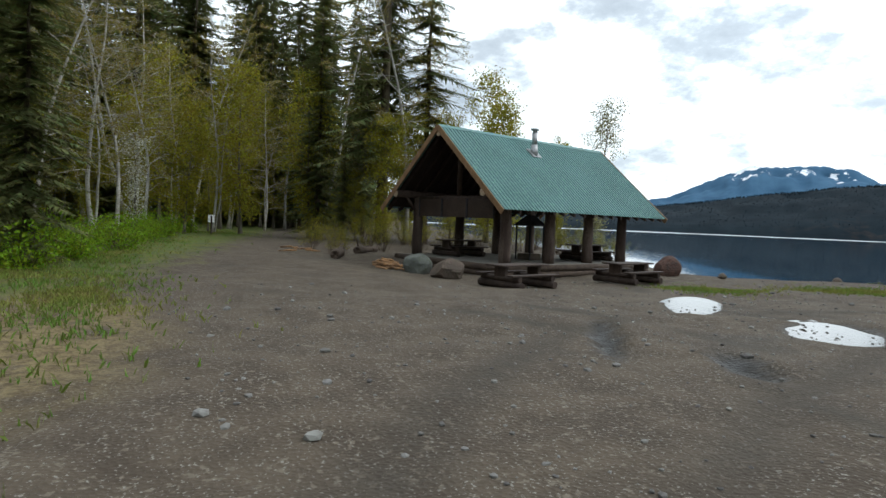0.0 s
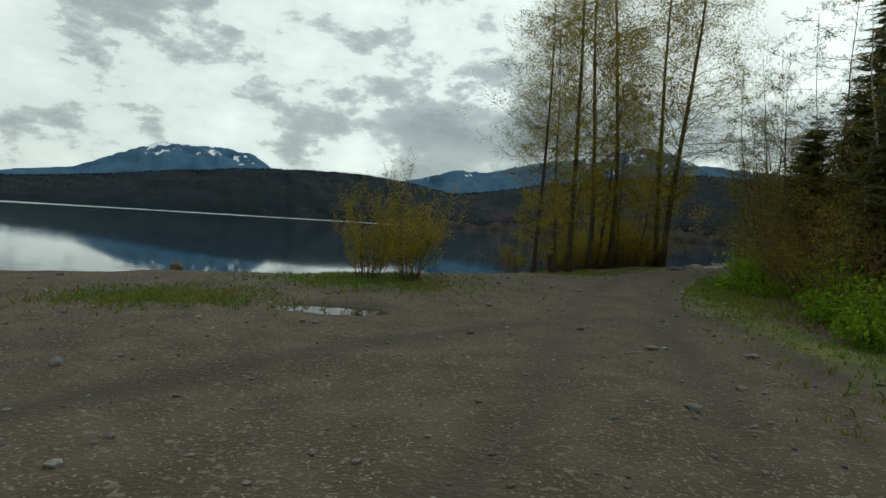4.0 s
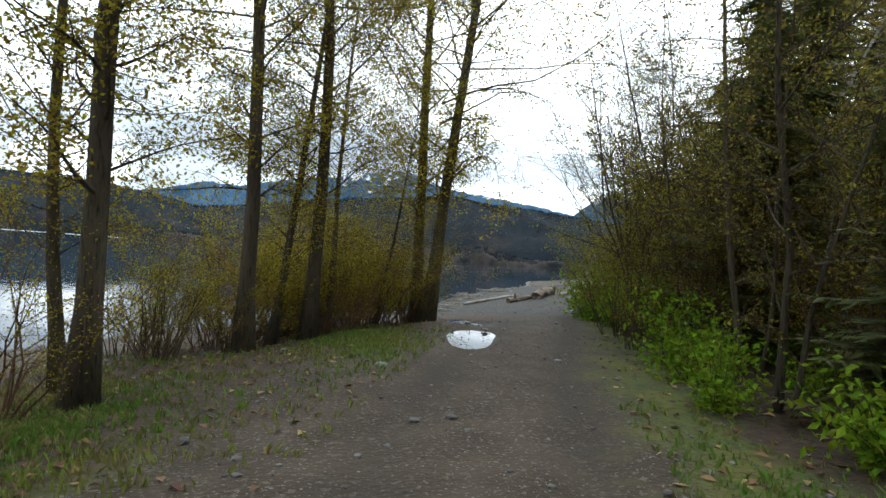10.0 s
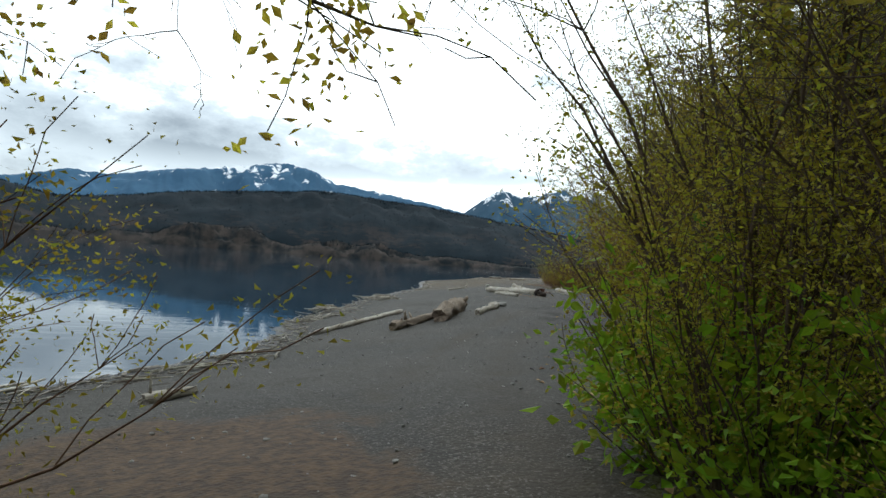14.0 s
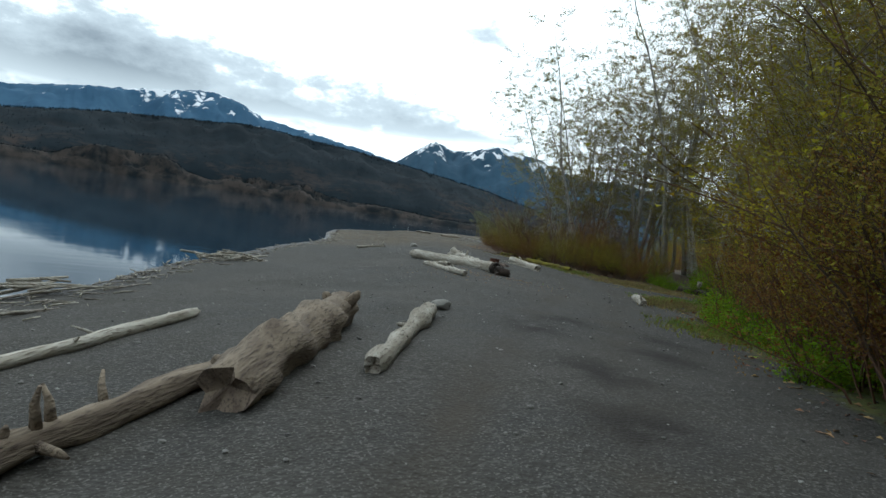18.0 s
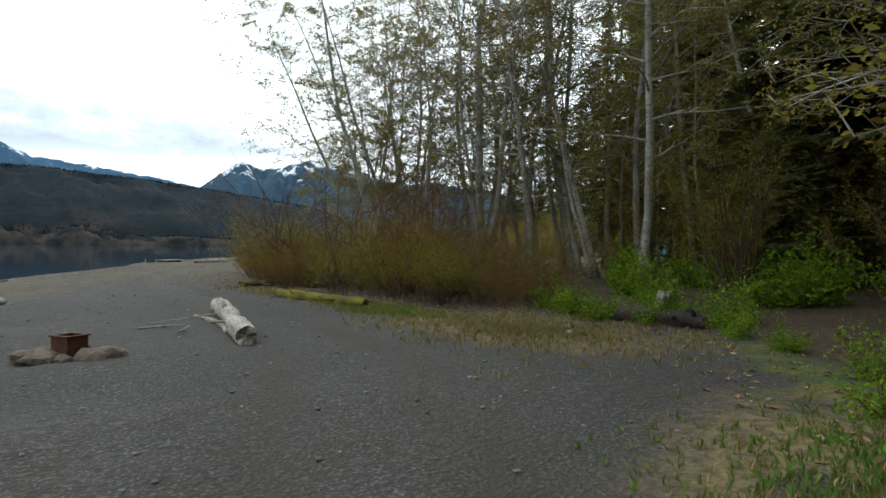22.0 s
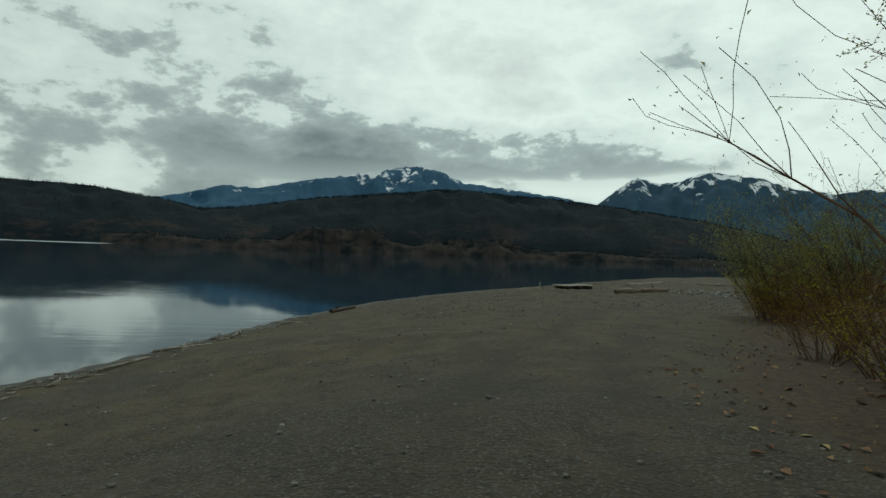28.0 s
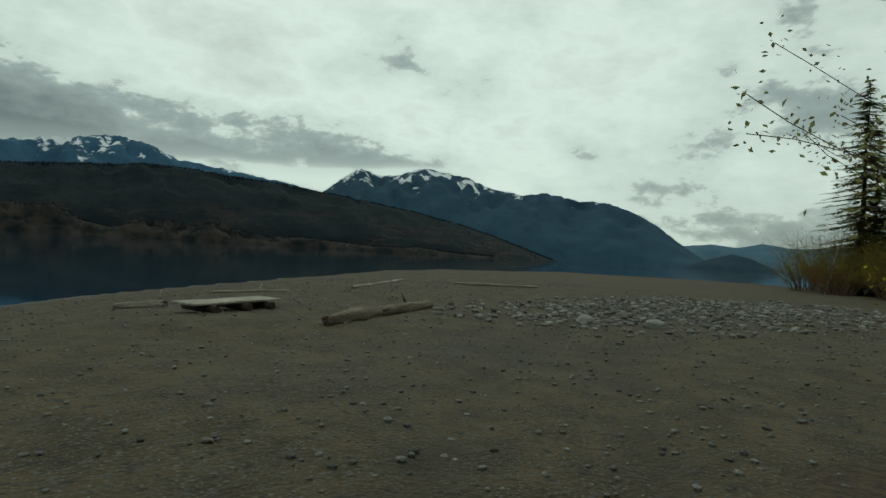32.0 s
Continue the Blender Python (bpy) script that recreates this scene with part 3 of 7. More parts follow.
def build_ground():
    xs, ys = axis(-24, 62, 0.4, 4600, (-9, 6)), axis(-24, 122, 0.4, 4600, (-13.5, 5))
    gx, gy = np.meshgrid(xs, ys)
    z = ground_z(gx, gy)
    pd = puddle_depth(gx, gy)
    z = z - 0.16 * pd
    nx, ny = len(xs), len(ys)
    verts = np.stack([gx.ravel(), gy.ravel(), z.ravel()], 1)
    i = (np.arange(ny - 1)[:, None] * nx + np.arange(nx - 1)[None, :]).ravel()
    faces = np.stack([i, i + 1, i + 1 + nx, i + nx], 1)
    me = bpy.data.meshes.new("ground")
    me.from_pydata(verts.tolist(), [], faces.tolist())
    me.polygons.foreach_set("use_smooth", [True] * len(faces))
    d, wood, tr = signed_side(gx, gy, SHORE), signed_side(gx, gy, BANK), np.abs(signed_side(gx, gy, TRACK))
    islands = np.zeros_like(gx)
    for x, y, a, b in GRASS:
        islands = np.maximum(islands, (1 - smooth01(0.35, 1.25, np.hypot((gx - x) / a, (gy - y) / b) + 0.5 * (fbm(gx * 0.9, gy * 0.9, 3, 13) - 0.5))) * 0.8)
    grass = np.maximum(islands, np.exp(-((wood - 0.3) / 1.7) ** 2) * 0.75 * (1 - smooth01(58, 70, gy)))
    grass = np.maximum(grass, smooth01(-3, 4, -gx * 0.25 - gy - 21.5 + 0.4) * 0.9)
    far = smooth01(80, 160, np.hypot(gx - 15, gy - 40))
    litter = np.maximum(smooth01(-0.6, 1.8, wood), far) * (d > 2)
    litter = np.maximum(litter, smooth01(-1.9, 0.2, wood) * smooth01(72, 78, gy) * (d > 2))
    litter = np.maximum(litter, (1 - smooth01(1.0, 4.0, np.abs(signed_side(gx, gy, [(-3.2, 17.5), (-1, 25), (2, 30.5), (5.2, 34)])))) * 0.95)
    mud = 1 - smooth01(28, 36, gy)
    wet = np.maximum((1 - smooth01(0.0, 1.2, d)) * (d > -3), smooth01(0.05, 0.5, pd))
    spit = smooth01(74, 92, gy)
    straw = np.zeros_like(gx)
    for x, y, a, b in DRY:
        straw = np.maximum(straw, 1 - smooth01(0.4, 1.15, np.hypot((gx - x) / a, (gy - y) / b) + 0.5 * (fbm(gx * 0.8, gy * 0.8, 3, 19) - 0.5)))
    rut = np.exp(-((tr - 0.85) / 0.32) ** 2) * fbm(gx * 0.5, gy * 0.5, 2, 23) * 1.3
    for cx, cy, rad in ((-2.5, -21.5, 9.5), (-2.5, -21.5, 11.2), (-7, 2.5, 7.6), (-7, 2.5, 9.1), (8, -6, 13.4)):
        rut = np.maximum(rut, np.exp(-((np.hypot(gx - cx, gy - cy) - rad) / 0.3) ** 2) * smooth01(0.4, 0.6, fbm(gx * 0.35, gy * 0.35, 2, 29)) * (gy < 14))
    # six dark blotches on the beach gravel; the surface itself stays level
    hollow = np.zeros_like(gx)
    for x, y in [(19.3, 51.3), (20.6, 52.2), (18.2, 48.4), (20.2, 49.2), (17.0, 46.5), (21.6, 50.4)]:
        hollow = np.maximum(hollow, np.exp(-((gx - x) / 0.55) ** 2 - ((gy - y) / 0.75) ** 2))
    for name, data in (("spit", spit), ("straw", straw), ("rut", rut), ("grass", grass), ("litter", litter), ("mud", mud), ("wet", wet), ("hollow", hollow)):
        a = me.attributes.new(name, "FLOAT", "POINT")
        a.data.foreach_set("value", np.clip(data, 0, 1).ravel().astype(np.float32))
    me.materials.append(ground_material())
    return tagged(new("ground", me), "grey-brown gravel, mud and turf along a lake", "ground", kind="structure")


DRY = [(35.3, 64.8, 2.4, 3.6), (35.6, 71.0, 0.9, 4.5), (31.5, 58.5, 2.4, 1.3), (-6, -19.5, 5.0, 1.6)]
GRASS = [(-6.2, 8.3, 2.6, 2.6), (-8.6, 3.2, 2.0, 1.2), (-11, -1, 1.6, 1.2), (-1.2, 20.5, 1.9, 5.0), (2.0, 27.0, 1.4, 5.5), (3.2, 10.0, 1.6, 5.5), (4.2, 15.5, 1.6, 5.0), (35.4, 69.0, 0.7, 2.0),
         (30.5, 57.5, 2.6, 1.5), (25.5, 51.8, 1.6, 1.4), (6.5, -14, 3, 9), (3.5, -2, 1.6, 5)]
build_ground()


def water_material(name, deep, rough, bump, scale):
    m = bpy.data.materials.new(name)
    m.use_nodes = True
    nt = m.node_tree
    nd, ln = nt.nodes.new, nt.links.new
    bs = nt.nodes["Principled BSDF"]
    bs.inputs["Base Color"].default_value = (*deep, 1)
    bs.inputs["Roughness"].default_value = rough
    bs.inputs["IOR"].default_value = 1.33
    bs.inputs["Specular IOR Level"].default_value = 0.5
    geo, mp = nd("ShaderNodeNewGeometry"), nd("ShaderNodeMapping")
    mp.inputs["Rotation"].default_value = (0, 0, 0.5)
    mp.inputs["Scale"].default_value = (0.45, 1.6, 1)
    ln(geo.outputs["Position"], mp.inputs[0])
    n1, n2 = nd("ShaderNodeTexNoise"), nd("ShaderNodeTexNoise")
    n1.inputs["Scale"].default_value, n2.inputs["Scale"].default_value = scale, 0.05
    n1.inputs["Detail"].default_value = 3
    ln(mp.outputs[0], n1.inputs["Vector"])
    ln(mp.outputs[0], n2.inputs["Vector"])
    r = nd("ShaderNodeMapRange")
    r.inputs[1].default_value, r.inputs[2].default_value, r.inputs[3].default_value = 0.45, 0.6, 0.15
    ln(n2.outputs[0], r.inputs[0])
    mu = nd("ShaderNodeMath")
    mu.operation = "MULTIPLY"
    mu.inputs[1].default_value = bump
    ln(r.outputs[0], mu.inputs[0])
    bp = nd("ShaderNodeBump")
    bp.inputs["Distance"].default_value = 0.05
    ln(mu.outputs[0], bp.inputs["Strength"])
    ln(n1.outputs[0], bp.inputs["Height"])
    ln(bp.outputs[0], bs.inputs["Normal"])
    return m


def build_water():
    mb = Mesh()
    mb.add([(-4700, -600, WATER_Z), (4700, -600, WATER_Z), (4700, 4700, WATER_Z), (-4700, 4700, WATER_Z)], [(0, 1, 2, 3)])
    tagged(mb.make("water", water_material("lake_water", (0.009, 0.028, 0.05), 0.04, 0.12, 1.1)), "calm dark blue lake with faint ripples", "lake", kind="structure")
    # wind-ruffled streak far out on the lake, its sky sheen painted pale
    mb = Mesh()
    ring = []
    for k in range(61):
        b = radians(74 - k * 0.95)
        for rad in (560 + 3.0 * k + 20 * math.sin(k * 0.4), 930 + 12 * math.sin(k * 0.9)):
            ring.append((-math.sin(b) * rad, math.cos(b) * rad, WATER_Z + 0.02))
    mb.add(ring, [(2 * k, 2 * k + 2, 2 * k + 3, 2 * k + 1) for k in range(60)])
    ruffled = mat("ruffled_water_sky_sheen", (0.55, 0.6, 0.62), (0.62, 0.66, 0.68), 0.05, 0.6, 0, 0.3, obj=0)
    tagged(mb.make("water_streak", ruffled), "pale wind-ruffled streak far out on the lake, sky sheen painted in", "lake", kind="structure")
    for x, y, a, b, turn in PUDDLES:
        if b < 0.35:
            continue
        c, q = math.cos(radians(turn)), math.sin(radians(turn))
        n = 40
        base = gz(x, y) - (0.05 if a * b > 0.4 else 0.075)
        ob = Mesh()
        rim = []
        for k in range(n):
            w = 6.2832 * k / n
            u, v = a * 1.5 * math.cos(w), b * 1.5 * math.sin(w)
            rim.append((x + u * c - v * q, y + u * q + v * c, base))
        ob.add([(x, y, base)] + rim, [(0, 1 + k, 1 + (k + 1) % n) for k in range(n)])
        tagged(ob.make("puddle", M_PUDDLE), "shallow brown puddle mirroring the sky", "puddle", group="puddles on the gravel", kind="structure")


M_PUDDLE = water_material("puddle_water", (0.05, 0.042, 0.03), 0.03, 0.05, 3.0)
build_water()


# ---- distance: wooded hill across the lake, snow-flecked mountains ----
CENTRE = (18.0, 40.0)


def profile(table, b):
    xs, ys = zip(*sorted(table))
    return np.interp(b, xs, ys)


def massif_material(name, low, high, rock, snow, snow_at, snow_amount, grain=0.006):
    m = bpy.data.materials.new(name)
    m.use_nodes = True
    nt = m.node_tree
    nd, ln = nt.nodes.new, nt.links.new
    bs = nt.nodes["Principled BSDF"]
    bs.inputs["Roughness"].default_value, bs.inputs["Specular IOR Level"].default_value = 0.95, 0.05
    geo, sep = nd("ShaderNodeNewGeometry"), nd("ShaderNodeSeparateXYZ")
    ln(geo.outputs["Position"], sep.inputs[0])

    def noise(scale, detail=6):
        n = nd("ShaderNodeTexNoise")
        n.inputs["Scale"].default_value, n.inputs["Detail"].default_value = scale, detail
        n.inputs["Roughness"].default_value = 0.62
        ln(geo.outputs["Position"], n.inputs["Vector"])
        return n.outputs[0]

    def rng(sock, lo, hi, a=0.0, b=1.0):
        r = nd("ShaderNodeMapRange")
        for k, v in enumerate((lo, hi, a, b)):
            r.inputs[k + 1].default_value = v
        ln(sock, r.inputs[0])
        return r.outputs[0]

    def mix(fac, a, b):
        x = nd("ShaderNodeMix")
        x.data_type = "RGBA"
        ln(fac, x.inputs[0])
        for s, v in ((x.inputs[6], a), (x.inputs[7], b)):
            if isinstance(v, tuple):
                s.default_value = (*v, 1)
            else:
                ln(v, s)
        return x.outputs[2]

    def math2(op, a, b):
        x = nd("ShaderNodeMath")
        x.operation = op
        for s, v in ((x.inputs[0], a), (x.inputs[1], b)):
            if isinstance(v, float):
                s.default_value = v
            else:
                ln(v, s)
        return x.outputs[0]

    col = mix(rng(noise(grain), 0.4, 0.62), low, high)
    if rock:
        bluff = math2("MULTIPLY", rng(sep.outputs["Z"], 22.0, 80.0, 1.0, 0.0), rng(math2("ADD", math2("MULTIPLY", noise(0.012), 0.6), math2("MULTIPLY", noise(0.07), 0.4)), 0.50, 0.60))
        bluff = math2("MULTIPLY", bluff, rng(sep.outputs["X"], -640.0, -440.0))
        col = mix(bluff, col, rock)
    if snow:
        up = rng(sep.outputs["Z"], snow_at[0], snow_at[1])
        patch = rng(math2("ADD", noise(0.0085, 8), math2("MULTIPLY", up, snow_amount)), 0.70, 0.73)
        col = mix(math2("MULTIPLY", patch, rng(up, 0.02, 0.2)), col, snow)
    ln(col, bs.inputs["Base Color"])
    return m


def build_massif(name, label, table, near, crest, back, jag, material, seed, step=0.2, category="mountain", rows=14, shape=0.8):
    """A range seen across the lake: rises from its foot to the crest line and falls away behind it."""
    b0, b1 = min(t[0] for t in table), max(t[0] for t in table)
    bs = np.arange(b0, b1 + step / 2, step)
    el = profile(table, bs)
    top = np.tan(np.radians(el)) * crest
    cols = len(bs)
    verts = []
    rad = np.concatenate([np.linspace(near, crest, rows), np.linspace(crest, back, 5)[1:]])
    for ri, r in enumerate(rad):
        t = (r - near) / (crest - near) if r <= crest else 1 - 0.5 * (r - crest) / (back - crest)
        wob = (fbm(bs * 0.55, np.full(cols, ri * 0.42), 4, seed) - 0.5)
        zz = top * np.clip(t, 0, 1) ** shape * (1 + jag * wob * (1 if ri else 0)) + (WATER_Z - 2 if ri == 0 else 0)
        if ri == rows - 1:
            zz = top * (1 + jag * 0.09 * (fbm(bs * 2.3, bs * 0, 4, seed + 7) - 0.5))
        else:
            zz = np.minimum(zz, top * (r / crest) * 0.985)
        rr = r * (1 + (0.05 * (fbm(bs * 0.35, np.full(cols, 3.0), 3, seed + 3) - 0.5) if ri < rows - 2 else 0))
        bb = np.radians(bs)
        verts += list(zip(CENTRE[0] - np.sin(bb) * rr, CENTRE[1] + np.cos(bb) * rr, zz))
    faces = [(i * cols + k, i * cols + k + 1, (i + 1) * cols + k + 1, (i + 1) * cols + k) for i in range(len(rad) - 1) for k in range(cols - 1)]
    mb = Mesh()
    mb.add(verts, faces, True)
    ob = mb.make(name, material)
    tagged(ob, label, category, kind="structure")
    return bs, rad, np.array(verts).reshape(len(rad), cols, 3)


HILL = [(86, 1.2), (70, 1.6), (60, 1.5), (50, 1.9), (44, 2.6), (38, 3.5), (32, 4.2), (27, 4.5), (22, 4.5), (17, 3.9), (13, 3.2), (9, 3.6), (5, 4.4), (0, 5.1), (-4, 5.5),
        (-9, 6.0), (-14, 5.7), (-20, 5.2), (-26, 4.4), (-31, 3.6), (-36, 2.5), (-40, 1.2), (-43.5, 0.05)]
# hill greens are shifted to blue, standing for haze across the lake
hill_mat = massif_material("hazy_wooded_hillside", (0.0072, 0.0122, 0.0162), (0.0115, 0.0185, 0.0238), (0.036, 0.029, 0.026), None, (0, 1), 0.0, 0.016)
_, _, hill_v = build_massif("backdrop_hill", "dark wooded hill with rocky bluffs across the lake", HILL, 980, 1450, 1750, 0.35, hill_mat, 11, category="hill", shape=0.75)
_, _, bluff_v = build_massif("backdrop_bluffs", "low rocky bluffs with dark scrub at the far shore",
             [(20, 0.7), (16, 0.9), (12, 0.5), (9, 0.8), (6, 0.7), (4.5, 1.6), (2.5, 2.1), (0, 1.85), (-2, 2.0), (-4, 1.0), (-6, 0.6), (-8, 1.2), (-10, 1.5), (-12, 1.1), (-14, 1.6), (-16, 0.9), (-18, 0.6),
              (-21, 0.75), (-24, 0.55), (-27, 0.35), (-31, 0.5), (-34, 0.25), (-38, 0.05)],
             925, 975, 1010, 3.0, massif_material("rocky_bluffs", (0.050, 0.042, 0.037), (0.011, 0.0145, 0.0165), None, None, (0, 1), 0, 0.045), 61, step=0.1, category="bluffs", rows=8, shape=0.55)
# distance haze is put into the base colours: bluer and paler farther off
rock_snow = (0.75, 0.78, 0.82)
snowy = massif_material("snowy_haze_blue_range", (0.042, 0.095, 0.16), (0.06, 0.125, 0.2), None, rock_snow, (230, 430), 0.21)
blue = massif_material("haze_blue_distant_range", (0.042, 0.095, 0.16), (0.06, 0.125, 0.2), None, rock_snow, (230, 480), 0.155)
build_massif("backdrop_range", "long haze-blue mountain with snow patches near its crest",
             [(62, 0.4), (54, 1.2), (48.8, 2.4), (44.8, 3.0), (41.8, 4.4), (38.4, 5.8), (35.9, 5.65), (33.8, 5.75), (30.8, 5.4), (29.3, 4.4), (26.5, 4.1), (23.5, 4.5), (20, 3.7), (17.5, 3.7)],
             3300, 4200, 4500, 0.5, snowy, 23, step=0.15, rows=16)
build_massif("backdrop_range", "haze-blue domed mountain range with snow patches",
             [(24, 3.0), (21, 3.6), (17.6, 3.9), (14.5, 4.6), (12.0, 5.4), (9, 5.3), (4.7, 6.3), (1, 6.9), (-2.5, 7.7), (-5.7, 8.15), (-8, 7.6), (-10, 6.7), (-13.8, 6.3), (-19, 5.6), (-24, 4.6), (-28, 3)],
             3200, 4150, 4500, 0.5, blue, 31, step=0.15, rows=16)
build_massif("backdrop_range", "steep haze-blue mountain with a snow-flecked ridge",
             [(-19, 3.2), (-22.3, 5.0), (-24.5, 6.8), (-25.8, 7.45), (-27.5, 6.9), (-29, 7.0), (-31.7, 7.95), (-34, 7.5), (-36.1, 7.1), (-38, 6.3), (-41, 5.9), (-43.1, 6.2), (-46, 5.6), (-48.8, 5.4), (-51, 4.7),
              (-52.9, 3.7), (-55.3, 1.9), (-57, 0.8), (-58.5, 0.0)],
             2900, 3900, 4400, 0.5, massif_material("steep_haze_blue_mountain", (0.030, 0.064, 0.10), (0.042, 0.084, 0.128), None, rock_snow, (270, 500), 0.22), 41, step=0.15, rows=16)
build_massif("backdrop_range", "pale haze-blue range at the end of the lake",
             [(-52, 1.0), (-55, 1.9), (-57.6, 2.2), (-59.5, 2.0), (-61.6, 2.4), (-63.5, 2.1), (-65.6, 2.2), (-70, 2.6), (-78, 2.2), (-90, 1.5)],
             4000, 4400, 4600, 0.4, massif_material("pale_haze_blue_range", (0.08, 0.14, 0.20), (0.10, 0.17, 0.23), None, None, (0, 1), 0), 51, step=0.25, rows=8)
build_massif("backdrop_headland", "low dark wooded headland far down the lake, blue with haze", [(-55.5, 0.2), (-57.2, 0.9), (-59, 1.45), (-60.5, 1.1), (-62.5, 0.25)], 2700, 3000, 3200, 0.4,
             massif_material("haze_blue_headland", (0.02, 0.045, 0.065), (0.03, 0.055, 0.078), None, None, (0, 1), 0), 57, step=0.2, category="headland", rows=6)


def build_far_woods(land, crest_row, count, slope_share, heights, label, seed):
    rng = np.random.default_rng(seed)
    mb = Mesh()
    n_c = land.shape[1]
    for _ in range(count):
        c = rng.uniform(0, n_c - 1.01)
        r = rng.uniform(1.0, crest_row + 0.4) if rng.random() < slope_share else rng.uniform(crest_row - 0.5, crest_row + 0.3)
        i, j = int(r), int(c)
        p = land[i, j] * (1 - (r - i)) * (1 - (c - j)) + land[i + 1, j] * (r - i) * (1 - (c - j)) + land[i, j + 1] * (1 - (r - i)) * (c - j) + land[i + 1, j + 1] * (r - i) * (c - j)
        if p[2] < 1:
            continue
        h = rng.uniform(*heights) * (1 if r > crest_row - 1 else 0.6)
        w = h * rng.uniform(0.2, 0.34)
        a = rng.uniform(0, 6.28)
        base = [(p[0] + w * math.cos(a + k * 1.5708), p[1] + w * math.sin(a + k * 1.5708), p[2] - 1.5) for k in range(4)]
        mb.add(base + [(p[0], p[1], p[2] + h)], [(0, 1, 4), (1, 2, 4), (2, 3, 4), (3, 0, 4)])
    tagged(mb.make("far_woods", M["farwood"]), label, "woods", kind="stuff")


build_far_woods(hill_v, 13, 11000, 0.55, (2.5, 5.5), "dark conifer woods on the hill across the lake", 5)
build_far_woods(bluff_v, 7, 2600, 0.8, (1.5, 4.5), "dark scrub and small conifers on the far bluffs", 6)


# ---- plants ----
def leaf(mb, p, size, rng, hang=0.0, small=False):
    """One small folded leaf: two triangles on a shared midrib, or one where it is tiny."""
    d = Vector((rng.gauss(0, 1), rng.gauss(0, 1), rng.gauss(0, 0.7) - hang)).normalized()
    s = d.orthogonal().normalized()
    s.rotate(Matrix.Rotation(rng.uniform(0, 6.28), 3, d))
    n = d.cross(s)
    a, b = Vector(p), Vector(p) + d * size
    m = (a + b) * 0.5
    w = size * 0.27
    if small:
        mb.add([a, m + s * w * 1.5, b], [(0, 1, 2)])
    else:
        mb.add([a, m + s * w + n * w * 0.35, b, m - s * w + n * w * 0.35], [(0, 1, 2, 3)])


def limb(rng, start, heading, length, r0, bend, rise, steps):
    """Points and radii of one wandering branch."""
    p, d = Vector(start), Vector(heading).normalized()
    pts, rad = [p.copy()], [r0]
    for k in range(steps):
        d = (d + Vector((rng.gauss(0, bend), rng.gauss(0, bend), rng.gauss(0, bend) + rise))).normalized()
        p = p + d * (length / steps)
        pts.append(p.copy())
        rad.append(max(0.004, r0 * (1 - (k + 1) / (steps + 0.6))))
    return pts, rad


def broadleaf(seed, height, girth, crown_from, limbs, leaves, size, spread, lean=0.02, rise=0.12, forks=1, sparse=1.0, twigs=4, thick=0.32):
    """Mesh data for a tall lakeside tree: trunk with limbs, and a crown of many small leaves."""
    rng = random.Random(seed)
    wood, crown = Mesh(), Mesh()
    trunks = []
    for f in range(forks):
        a = rng.uniform(0, 6.28)
        tilt = lean if f == 0 else 0.14
        p, d = Vector((0, 0, -0.3)), Vector((math.cos(a) * tilt, math.sin(a) * tilt, 1)).normalized()
        pts, rad = [], []
        n = 14
        for k in range(n + 1):
            t = k / n
            pts.append(p.copy())
            rad.append(max(0.012, girth * (1 - 0.93 * t ** 0.85) * (1.0 + (0.65 * (1 - t * 12) if t < 0.08 else 0)) * (1 if f == 0 else 0.65)))
            d = (d + Vector((rng.gauss(0, 0.03), rng.gauss(0, 0.03), 0.05))).normalized()
            p = p + d * (height / n) * (1 if f == 0 else 0.86)
        wood.tube(pts, rad, 10)
        trunks.append((pts, rad))
    anchors = []
    for k in range(limbs):
        pts, rad = trunks[k % forks]
        t = crown_from + (0.985 - crown_from) * ((k + rng.random()) / limbs) ** 0.9
        i = min(int(t * 14), 13)
        q = pts[i].lerp(pts[i + 1], t * 14 - i)
        a = k * 2.4 + rng.uniform(-0.5, 0.5)
        reach = spread * (1.15 - t) ** 0.7 * rng.uniform(0.55, 1.15) + 0.4
        if q.z < 5:
            reach *= 0.36
        lp, lr = limb(rng, q, (math.cos(a), math.sin(a), rng.uniform(0.15, 0.75)), reach, max(0.012, rad[i] * thick), 0.16, rise * 0.5, 6)
        wood.tube(lp, lr, 4, caps=False)
        for s in range(twigs):
            j = rng.randint(1, 5)
            b = a + rng.uniform(-1.3, 1.3)
            tp, tr = limb(rng, lp[j], (math.cos(b), math.sin(b), rng.uniform(-0.3, 0.6)), reach * rng.uniform(0.25, 0.55), max(0.006, lr[j] * 0.5), 0.22, -0.03, 3)
            wood.tube(tp, tr, 3, caps=False)
            anchors += tp[1:]
            up, ur = limb(rng, tp[2], (rng.gauss(0, 1), rng.gauss(0, 1), rng.gauss(0, 0.6)), reach * 0.2, 0.005, 0.25, -0.05, 2)
            wood.tube(up, ur, 3, caps=False)
            anchors += up[1:]
        anchors += lp[3:]
    for _ in range(leaves):
        q = anchors[rng.randrange(len(anchors))]
        s = 0.22 * sparse
        if q.z < 4.4 and math.hypot(q.x, q.y) > 1.9:
            continue
        leaf(crown, (q.x + rng.gauss(0, s), q.y + rng.gauss(0, s), q.z + rng.gauss(0, s)), size * rng.uniform(0.7, 1.35), rng, 0.4, size < 0.05)
    return wood, crown


